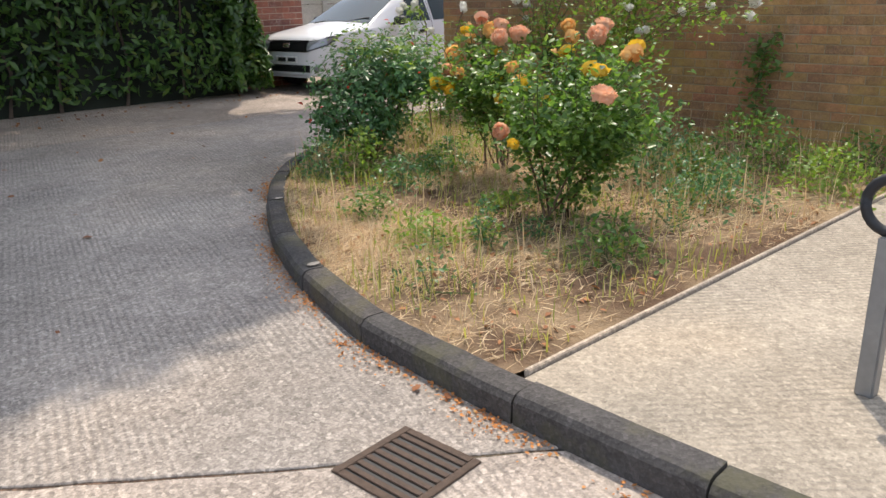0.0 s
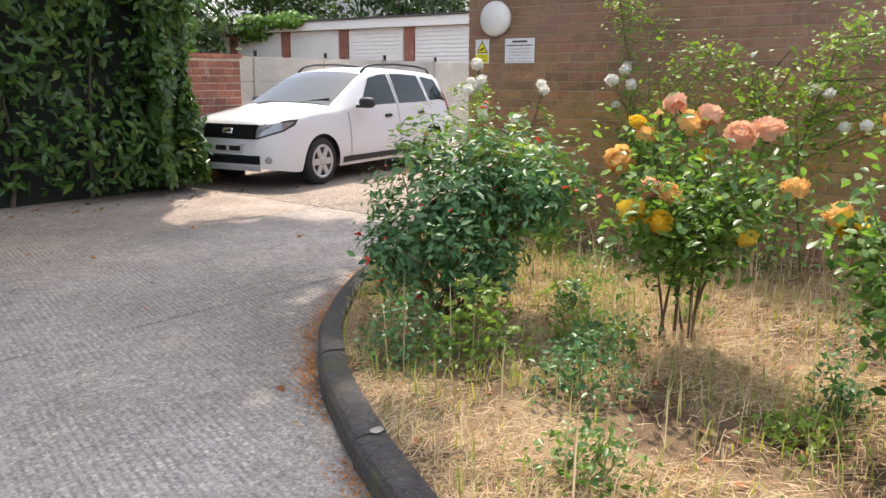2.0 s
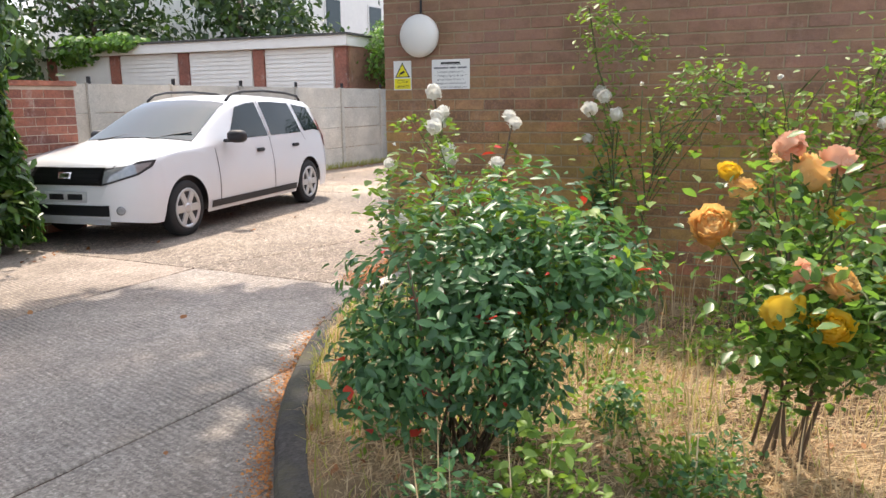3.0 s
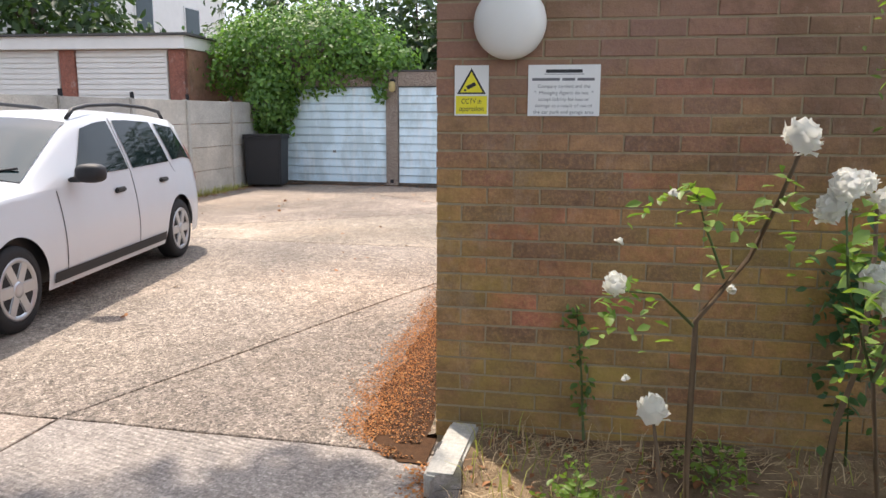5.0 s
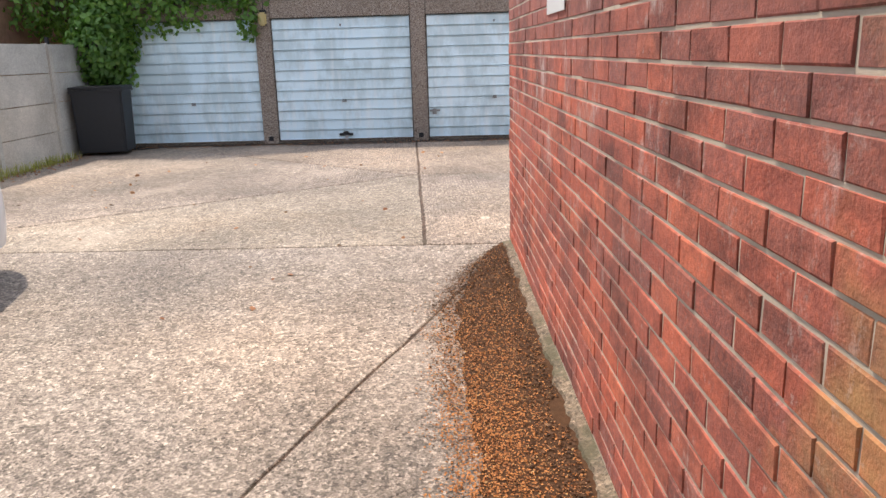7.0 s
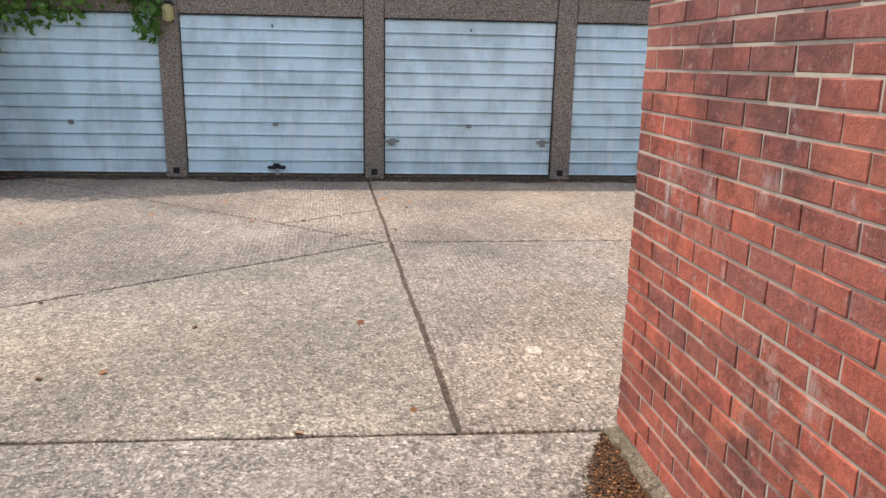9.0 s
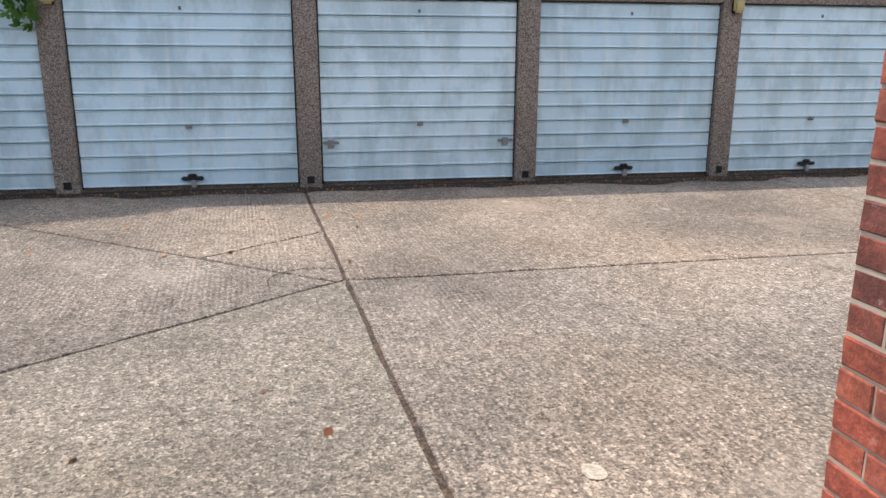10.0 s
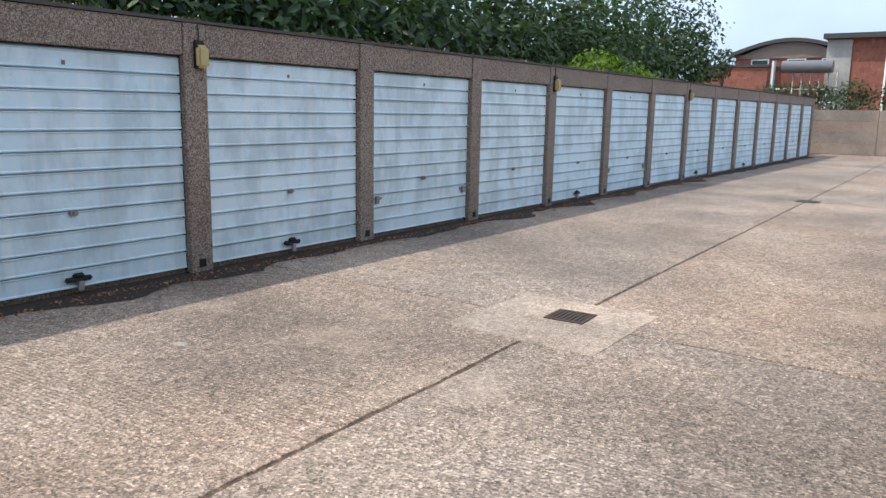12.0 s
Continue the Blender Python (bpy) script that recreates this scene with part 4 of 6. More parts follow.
# ---------- wheelie bin ----------
def wheelie_bin(m):
    b = thing("wheelie_bin", "black plastic wheelie bin with closed lid by the fence", "bin", at=m)
    bm = bmesh.new()
    lo = [bm.verts.new(v) for v in ((-0.27, -0.36, 0.05), (0.27, -0.36, 0.05), (0.27, 0.36, 0.05), (-0.27, 0.36, 0.05))]
    hi = [bm.verts.new(v) for v in ((-0.29, -0.385, 1.02), (0.29, -0.385, 1.02), (0.29, 0.385, 1.02), (-0.29, 0.385, 1.02))]
    for k in range(4):
        bm.faces.new((lo[k], lo[(k + 1) % 4], hi[(k + 1) % 4], hi[k]))
    bm.faces.new(lo[::-1])
    bm.faces.new(hi)
    bmesh.ops.bevel(bm, geom=bm.edges[:], offset=0.025, segments=2, affect="EDGES")
    part("body", bm, BLACK_PLASTIC, b)
    part("rim", boxed(-0.31, 0.31, -0.41, 0.41, 0.985, 1.03, 0.012), BLACK_PLASTIC, b)
    lid = boxed(-0.32, 0.32, -0.42, 0.42, 1.033, 1.085, 0.02)
    for v in lid.verts:
        if v.co.z > 1.06:
            v.co.z += 0.035 * (1 - (v.co.y / 0.37) ** 2)
    part("lid", lid, BLACK_PLASTIC, b)
    hb = bmesh.new()
    tube(hb, [(0.33, -0.25, 1.02), (0.35, -0.25, 1.0), (0.35, 0.25, 1.0), (0.33, 0.25, 1.02)], 0.014)
    part("handle", hb, BLACK_PLASTIC, b)
    for s in (-0.24, 0.24):
        w = part("wheel", lathe([(0.02, -0.025), (0.1, -0.025), (0.1, 0.025), (0.02, 0.025)], 20), RUBBER, b)
        w.matrix_basis = pose(0.2, s, 0.1, 90, 0, 0)


wheelie_bin(pose(18.85, 13.98, 0, 0, 0, 8))

# ---------- signs and lamp on the brick building ----------
def words(text, size, at, parent, material, width=None, name="lettering"):
    """Text as a flat mesh in the sign's own plane (x along, z up, facing +y)."""
    cu = bpy.data.curves.new(name, "FONT")
    cu.body, cu.size, cu.align_x, cu.align_y = text, size, "CENTER", "CENTER"
    cu.extrude = 0.0002
    tmp = bpy.data.objects.new("tmp", cu)
    scene.collection.objects.link(tmp)
    bpy.context.view_layer.update()
    me = bpy.data.meshes.new_from_object(tmp)
    bpy.data.objects.remove(tmp)
    me.name = name
    me.materials.clear()
    me.materials.append(material)
    xs = [v.co.x for v in me.vertices]
    sx = width / (max(xs) - min(xs)) if width else 1.0
    ob = new(name, me)
    ob.parent = parent
    ob.matrix_basis = Matrix(((sx, 0, 0, at[0]), (0, 0, 1, at[1]), (0, 1, 0, at[2]), (0, 0, 0, 1)))
    return ob


def signs():
    # plane of the front wall: x along (away from the corner), y out, z up; letters must read from outside
    m = frame_of((CORNER.x, CORNER.y, 0), (sa, -ca), (-ca, -sa)) @ Matrix.Translation((0, 0.004, 0))
    # CCTV notice
    s = thing("cctv_sign", "white and yellow warning sign on the brick wall", "sign", at=m @ Matrix.Translation((0.152, 0, 1.602)))
    part("plate", boxed(-0.073, 0.073, 0, 0.003, -0.105, 0.105, 0.001), SIGN_WHITE, s)
    part("yellow_panel", boxed(-0.067, 0.067, 0.003, 0.0036, -0.098, -0.022), SIGN_YELLOW, s)

    def tri(r, y, z0, mat_, nm):
        b = bmesh.new()
        front = [b.verts.new((x * r, y + 0.0006, z0 + z * r)) for x, z in ((-1, -0.58), (1, -0.58), (0, 1.16))]
        back = [b.verts.new((v.co.x, y, v.co.z)) for v in front]
        b.faces.new(front)
        for k in range(3):
            b.faces.new((front[k], front[(k + 1) % 3], back[(k + 1) % 3], back[k]))
        bmesh.ops.recalc_face_normals(b, faces=b.faces[:])
        part(nm, b, mat_, s)

    tri(0.062, 0.003, 0.022, INK, "triangle_border")
    tri(0.049, 0.0037, 0.021, SIGN_YELLOW, "triangle")
    cb = boxed(-0.02, 0.02, 0.0044, 0.005, -0.006, 0.010, m=Matrix.Rotation(radians(-25), 4, "Y") @ Matrix.Translation((0, 0, 0.0)))
    for v in cb.verts:
        v.co.z += 0.018
    box(cb, -0.032, -0.022, 0.0044, 0.005, -0.002, 0.006)
    part("camera_symbol", cb, INK, s)
    words("CCTV in", 0.031, (0, 0.0038, -0.045), s, INK, 0.085)
    words("operation", 0.031, (0, 0.0038, -0.076), s, INK, 0.105)
    # notice
    n = thing("notice", "white paper notice with faded print on the brick wall", "notice", at=m @ Matrix.Translation((0.540, 0, 1.602)))
    part("plate", boxed(-0.1485, 0.1485, 0, 0.003, -0.105, 0.105, 0.001), SIGN_WHITE, n)
    # the first two lines carry a place's address-like name and stay bars
    part("title_bar", boxed(-0.075, 0.075, 0.003, 0.0036, 0.072, 0.086), INK, n)
    part("underline", boxed(-0.082, 0.082, 0.003, 0.0036, 0.0655, 0.0675), INK, n)
    bars = bmesh.new()
    x = 0.125
    for wd in (0.07, 0.052, 0.115):
        box(bars, x - wd, x, 0.003, 0.0036, 0.040, 0.051)
        x -= wd + 0.010
    part("name_bar", bars, FADED_INK, n)
    for k, (t, wd) in enumerate((("Company Limited and the", 0.215), ("*  Managing Agents do not  *", 0.245), ("accept liability for loss or", 0.21), ("damage as a result of use of", 0.235), ("the car park and garage area", 0.25))):
        words(t, 0.021, (0, 0.0032, 0.017 - 0.0265 * k), n, FADED_INK, wd)
    # round lamp
    l = thing("wall_lamp", "round white opal bulkhead lamp on the brick wall", "lamp", at=m @ Matrix.Translation((0.315, 0, 1.875)) @ Matrix.Rotation(radians(-90), 4, "X"))
    part("base", lathe([(0.135, 0.0), (0.14, 0.01), (0.14, 0.03), (0.13, 0.035)], 40), WHITE_METAL, l)
    part("globe", lathe([(0.148, 0.03), (0.150, 0.045), (0.146, 0.065), (0.132, 0.085), (0.105, 0.102), (0.065, 0.113), (0.02, 0.117)], 48), OPAL, l, "dusty opal plastic diffuser")
    cb = bmesh.new()
    tube(cb, [(0.0, -0.13, 0.012), (0.0, -0.3, 0.012), (0.0, -0.8, 0.012)], 0.008)
    part("cable", cb, BLACK_PLASTIC, l)
    # side wall notices
    ms = frame_of((CORNER.x, CORNER.y, 0), (ca, sa), (-sa, ca)) @ Matrix.Translation((0, 0.004, 0))
    b = thing("side_notice", "white and blue notice on the red brick wall", "notice", at=ms @ Matrix.Translation((2.90, 0, 1.74)))
    part("plate", boxed(-0.25, 0.25, 0, 0.004, -0.11, 0.30, 0.001), SIGN_WHITE, b)
    part("blue_panel", boxed(-0.235, 0.235, 0.004, 0.0046, -0.01, 0.29), SIGN_BLUE, b)


signs()

# ---------- the parked car ----------
def curve_at(x, pts):
    return float(np.interp(x, [p[0] for p in pts], [p[1] for p in pts]))


ROOFLINE = [(-0.80, 0.62), (-0.78, 0.86), (-0.73, 1.00), (-0.62, 1.18), (-0.45, 1.40), (-0.30, 1.475), (0.1, 1.51), (0.7, 1.535), (1.3, 1.525), (1.62, 1.48), (1.85, 1.40), (2.25, 1.20), (2.56, 1.045), (2.68, 1.02), (2.9, 0.995), (3.15, 0.96), (3.38, 0.925), (3.52, 0.895), (3.62, 0.855), (3.68, 0.80), (3.715, 0.71), (3.732, 0.58), (3.74, 0.45)]
SHOULDER = [(-0.80, 0.60), (-0.76, 0.80), (-0.70, 0.93), (-0.3, 0.97), (0.5, 0.955), (1.6, 0.94), (2.55, 0.935), (2.9, 0.925), (3.2, 0.895), (3.45, 0.87), (3.60, 0.82), (3.68, 0.755), (3.72, 0.66), (3.732, 0.56), (3.74, 0.44)]
WAIST = [(-0.80, 0.66), (-0.74, 0.76), (-0.55, 0.825), (-0.1, 0.855), (0.5, 0.865), (2.4, 0.865), (3.0, 0.862), (3.25, 0.845), (3.42, 0.81), (3.55, 0.745), (3.65, 0.65), (3.71, 0.53), (3.74, 0.42)]
EAVES = [(-0.80, 0.62), (-0.6, 0.66), (-0.3, 0.625), (0.4, 0.61), (1.3, 0.60), (1.8, 0.625), (2.3, 0.70), (2.65, 0.755), (3.1, 0.765), (3.35, 0.74), (3.5, 0.69), (3.6, 0.62), (3.67, 0.54), (3.72, 0.45), (3.74, 0.38)]
AXLE = 2.905


def sill_z(x):
    z = 0.21 + 0.06 * max(0.0, (-x - 0.3)) + 0.05 * max(0.0, (x - 3.4) / 0.3)
    for c in (0.0, AXLE):
        if abs(x - c) < 0.365:
            z = max(z, 0.30 + math.sqrt(0.365 ** 2 - (x - c) ** 2))
    return z


def car_side(x, v):
    """A place on the left flank: v 0 at the sill, 1 at the shoulder, 2 at the eaves, 3 on the middle line of the roof."""
    w, zs, zt, we = curve_at(x, WAIST), curve_at(x, SHOULDER), curve_at(x, ROOFLINE), curve_at(x, EAVES)
    z0 = min(sill_z(x), zs - 0.02)
    ze = max(zt - 0.045, zs + 0.004)
    if v <= 1:
        z = z0 + (zs - z0) * v
        k = (z - 0.2) / max(0.1, zs - 0.2)
        y = w * (0.955 + 0.045 * math.sin(math.pi * min(1, max(0, k)) ** 0.8) - 0.02 * k ** 4)
        return Vector((x, y, z))
    if v <= 2:
        a = v - 1
        y0 = w * 0.935
        return Vector((x, y0 + (we - y0) * (a ** 1.15), zs + (ze - zs) * a))
    a = v - 2
    return Vector((x, we * (1 - a), ze + (zt - ze) * math.sin(a * math.pi / 2) ** 0.7))


def car_patch(corners, nx, nv, off=0.006):
    """A patch laid on the flank, between (x, v) corners, slightly proud of it; for both sides."""
    bm = bmesh.new()
    (a, b, c, d) = corners
    for s in (1, -1):
        grid = []
        for i in range(nx + 1):
            u = i / nx
            row = []
            for j in range(nv + 1):
                w = j / nv
                x = (a[0] * (1 - u) + b[0] * u) * (1 - w) + (d[0] * (1 - u) + c[0] * u) * w
                v = (a[1] * (1 - u) + b[1] * u) * (1 - w) + (d[1] * (1 - u) + c[1] * u) * w
                p = car_side(x, v)
                row.append(bm.verts.new((p.x, s * (p.y + off), p.z + (off * 0.5 if v > 1 else 0))))
            grid.append(row)
        for i in range(nx):
            for j in range(nv):
                bm.faces.new((grid[i][j], grid[i + 1][j], grid[i + 1][j + 1], grid[i][j + 1])).smooth = True
    bmesh.ops.recalc_face_normals(bm, faces=bm.faces[:])
    return bm


def one_side(bm, keep):
    gone = [v for v in bm.verts if v.co.y * keep < 0]
    bmesh.ops.delete(bm, geom=gone, context="VERTS")
    return bm


def parked_car(m):
    car = thing("car", "white estate car with roof rails parked by the fence", "car", at=m)
    # shell
    xs = sorted(set([round(-0.80 + 4.54 * i / 90, 4) for i in range(91)] + [c + s * r for c in (0, AXLE) for s in (-1, 1) for r in (0.3645, 0.355, 0.33, 0.29)]))
    vals = [0, 0.15, 0.3, 0.45, 0.6, 0.75, 0.88, 1, 1.08, 1.3, 1.55, 1.8, 2, 2.12, 2.3, 2.55, 2.8, 3]
    bm = bmesh.new()
    rows = []
    for x in xs:
        half = [car_side(x, v) for v in vals]
        rows.append([bm.verts.new(p) for p in half] + [bm.verts.new((p.x, -p.y, p.z)) for p in half[-2::-1]])
    for p, q in zip(rows, rows[1:]):
        for k in range(len(p) - 1):
            bm.faces.new((p[k], p[k + 1], q[k + 1], q[k])).smooth = True
    bm.faces.new(rows[0])
    bm.faces.new(rows[-1][::-1])
    bmesh.ops.recalc_face_normals(bm, faces=bm.faces[:])
    part("body", bm, CAR_PAINT, car)
    under = bmesh.new()
    box(under, -0.62, 3.30, -0.62, 0.62, 0.2, 0.5)
    for c in (0.0, AXLE):
        box(under, c - 0.38, c + 0.38, -0.78, 0.78, 0.35, 0.72)
    part("underbody", under, BLACK_PLASTIC, car)
    # glass
    for nm, cs in (("front_window", [(1.05, 1.10), (2.02, 1.12), (1.58, 1.86), (1.08, 1.9)]), ("rear_window", [(0.12, 1.10), (0.96, 1.10), (0.98, 1.9), (0.22, 1.88)]), ("quarter_window", [(-0.52, 1.16), (0.02, 1.12), (0.12, 1.86), (-0.30, 1.82)])):
        for s in (1, -1):
            part(nm, one_side(car_patch(cs, 8, 5), s), SIDE_GLASS, car, "dark tinted side glass")
    wb = bmesh.new()
    g = []
    for i in range(9):
        x = 2.57 - (2.57 - 1.68) * i / 8
        row = []
        for j in range(11):
            t = -1 + 2 * j / 10
            p = car_side(x, 2 + 0.97 * (1 - abs(t)) + 0.03)
            row.append(wb.verts.new((p.x + 0.006, p.y * (1 if t > 0 else -1) * 0.985, p.z + 0.008)))
        g.append(row)
    for p, q in zip(g, g[1:]):
        for k in range(10):
            wb.faces.new((p[k], p[k + 1], q[k + 1], q[k])).smooth = True
    bmesh.ops.recalc_face_normals(wb, faces=wb.faces[:])
    part("windscreen", wb, CAR_GLASS, car, "windscreen reflecting the sky")
    for y0 in (-0.5, 0.12):
        wp = bmesh.new()
        tube(wp, [(2.63, y0, 1.015), (2.50, y0 + 0.28, 1.075), (2.44, y0 + 0.5, 1.10)], 0.009)
        part("wiper", wp, BLACK_PLASTIC, car)
    # front: grille, badge, lamps, intake, plate
    def nose(y, z):
        """The front of the shell at a height, over the car's width."""
        lo, hi = 2.6, 3.74
        for _ in range(24):
            x = (lo + hi) / 2
            v = (z - sill_z(x)) / max(0.05, curve_at(x, SHOULDER) - sill_z(x))
            if z < curve_at(x, SHOULDER):
                reach = car_side(x, max(0.0, v)).y
            else:
                zt, zs = curve_at(x, ROOFLINE), curve_at(x, SHOULDER)
                reach = curve_at(x, EAVES) * (1.0 if z < zt - 0.045 else max(0.0, (zt - z) / 0.045)) if z < zt else 0.0
            lo, hi = (x, hi) if reach > abs(y) else (lo, x)
        return Vector((lo, y, z))


    def nose_patch(y0, y1, z0, z1, off, n=12, tilt=0.0):
        b = bmesh.new()
        g_ = [[b.verts.new(nose(y0 + (y1 - y0) * i / n, z0 + (z1 - z0) * j / 3 + tilt * abs(y0 + (y1 - y0) * i / n)) + Vector((off, 0, 0))) for j in range(4)] for i in range(n + 1)]
        for p, q in zip(g_, g_[1:]):
            for k in range(3):
                b.faces.new((p[k], q[k], q[k + 1], p[k + 1])).smooth = True
        bmesh.ops.solidify(b, geom=b.faces[:], thickness=-0.03)
        bmesh.ops.recalc_face_normals(b, faces=b.faces[:])
        return b

    part("bumper", nose_patch(-0.50, 0.50, 0.23, 0.30, 0.004, 24), CAR_PAINT, car)
    gr = part("grille", nose_patch(-0.44, 0.44, 0.625, 0.80, 0.012, 16), BLACK_PLASTIC, car, "black radiator grille")
    for k in range(3):
        part("grille_bar", nose_patch(-0.41, 0.41, 0.655 + 0.042 * k, 0.662 + 0.042 * k, 0.02, 16), DARK_STEEL, gr)
    part("badge", nose_patch(-0.08, 0.08, 0.69, 0.755, 0.03, 4), CHROME, gr, "plain silver badge shape")
    part("lower_intake", nose_patch(-0.50, 0.50, 0.315, 0.425, 0.010, 16), BLACK_PLASTIC, car, "black lower air intake")
    pl = part("number_plate", nose_patch(-0.26, 0.26, 0.455, 0.56, 0.014, 8), SIGN_WHITE, car, "white number plate with plain bars")
    for y0, y1 in ((-0.2, -0.02), (0.03, 0.21)):
        part("plate_bar", nose_patch(y0, y1, 0.478, 0.537, 0.02, 3), INK, pl)
    for s in (1, -1):
        def lamp_sheet(grow, off):
            """The headlamp's outline, swept from the grille's corner back along the wing."""
            b = bmesh.new()
            rows_ = []
            for i in range(15):
                u = i / 14
                y = 0.435 - grow + (0.345 + 1.4 * grow) * u
                zl, zh = 0.635 + 0.115 * u ** 1.3 - grow, 0.775 + 0.075 * u ** 0.8 + grow
                if u > 0.85:
                    zl += (u - 0.85) * 0.35
                row = []
                for j in range(6):
                    z = zl + (zh - zl) * j / 5
                    q = nose(min(y, 0.845), z)
                    row.append(b.verts.new((q.x + off, s * (q.y + off * 0.6), q.z)))
                rows_.append(row)
            for p, q in zip(rows_, rows_[1:]):
                for k in range(5):
                    b.faces.new((p[k], q[k], q[k + 1], p[k + 1])).smooth = True
            bmesh.ops.recalc_face_normals(b, faces=b.faces[:])
            return b

        hl = part("headlight", lamp_sheet(0.012, 0.006), BLACK_PLASTIC, car, "clear headlamp in a dark surround")
        part("lens", lamp_sheet(-0.010, 0.011), LAMP_GLASS, hl, "clear lens over a silver reflector")
        fog = nose(0.60, 0.37)
        fg = part("fog_lamp", lathe([(0.045, 0.0), (0.045, 0.012), (0.03, 0.016), (0.008, 0.012)], 20), LAMP_GLASS, car, "small round fog lamp")
        fg.matrix_basis = Matrix.Translation((fog.x + 0.002, s * fog.y, fog.z)) @ Matrix.Rotation(radians(35 * s), 4, "Z") @ Matrix.Rotation(radians(90), 4, "Y")
        part("tail_light", one_side(car_patch([(-0.74, 0.80), (-0.60, 0.80), (-0.46, 1.62), (-0.60, 1.62)], 3, 8, 0.012), s), TAIL_RED, car, "tall red tail lamp")
        part("side_moulding", one_side(car_patch([(0.42, 0.06), (2.48, 0.06), (2.48, 0.17), (0.42, 0.17)], 20, 1, 0.012), s), BLACK_PLASTIC, car, "black plastic side strip")
        for x in (0.38, 1.32):
            p = car_side(x, 0.86)
            hd = boxed(x - 0.085, x + 0.085, p.y - 0.005, p.y + 0.035, p.z - 0.022, p.z + 0.022, 0.012)
            if s < 0:
                for v in hd.verts:
                    v.co.y *= -1
                bmesh.ops.reverse_faces(hd, faces=hd.faces[:])
            part("door_handle", hd, BLACK_PLASTIC, car, "black door handle")
        for x0, x1, v0, v1 in ((1.01, 1.015, 0.1, 1.95), (2.28, 2.285, 0.12, 0.98), (0.02, 0.10, 0.80, 1.1)):
            part("door_seam", one_side(car_patch([(x0, v0), (x0 + 0.012, v0), (x1 + 0.012, v1), (x1, v1)], 1, 12, 0.002), s), BLACK_PLASTIC, car)
        mb = bmesh.new()
        bmesh.ops.create_icosphere(mb, subdivisions=3, radius=1.0)
        for v in mb.verts:
            q = Vector([math.copysign(abs(c) ** 0.7, c) for c in v.co])
            v.co = Vector((2.05 + 0.085 * q.x, 0.965 + 0.115 * q.y, 1.04 + 0.075 * q.z))
        for f in mb.faces:
            f.smooth = True
        box(mb, 2.02, 2.10, 0.80, 0.90, 0.97, 1.01, 0.01)
        for v in mb.verts:
            v.co.y *= s
        if s < 0:
            bmesh.ops.reverse_faces(mb, faces=mb.faces[:])
        part("wing_mirror", mb, BLACK_PLASTIC, car, "black wing mirror")
        rl = bmesh.new()
        tube(rl, [(-0.32, s * 0.565, 1.44), (-0.22, s * 0.57, 1.515), (0.1, s * 0.565, 1.555), (0.7, s * 0.56, 1.58), (1.25, s * 0.555, 1.565), (1.5, s * 0.56, 1.53), (1.62, s * 0.565, 1.455)], 0.018)
        part("roof_rail", rl, BLACK_PLASTIC, car, "black roof rail")
    # wheels
    def wheel(x, s):
        w = part("wheel", lathe([(0.20, -0.09), (0.285, -0.085), (0.303, -0.06), (0.305, 0.05), (0.295, 0.075), (0.235, 0.088), (0.2, 0.075)], 40), RUBBER, car, "black tyre with silver wheel trim")
        w.matrix_basis = pose(x, s * 0.755, 0.305, -90 * s, 0, 0)
        part("rim", lathe([(0.19, -0.05), (0.215, 0.078), (0.205, 0.084), (0.19, 0.07), (0.17, 0.035), (0.01, 0.035)], 36), DARK_STEEL, w)
        tb = bmesh.new()
        add(tb, lathe([(0.062, 0.03), (0.058, 0.085), (0.04, 0.092), (0.01, 0.094)], 20))
        add(tb, lathe([(0.19, 0.06), (0.222, 0.08), (0.214, 0.09), (0.186, 0.082), (0.178, 0.06)], 36))
        for k in range(6):
            r = Matrix.Rotation(2 * math.pi * k / 6, 4, "Z")
            box(tb, 0.04, 0.2, -0.042, 0.042, 0.058, 0.084, 0.008, r)
        part("trim", tb, SILVER, w, "silver six-spoke wheel trim")

    for x in (0.0, AXLE):
        for s in (1, -1):
            wheel(x, s)
    part("rear_bumper_step", boxed(-0.83, -0.74, -0.6, 0.6, 0.42, 0.5, 0.02), BLACK_PLASTIC, car)
    return car


HEADING = math.atan2(10.885 - 11.381, 8.384 - 11.242)
parked_car(Matrix.Translation((11.242 + 0.83 * math.sin(HEADING), 11.381 - 0.83 * math.cos(HEADING), 0)) @ Matrix.Rotation(HEADING, 4, "Z"))

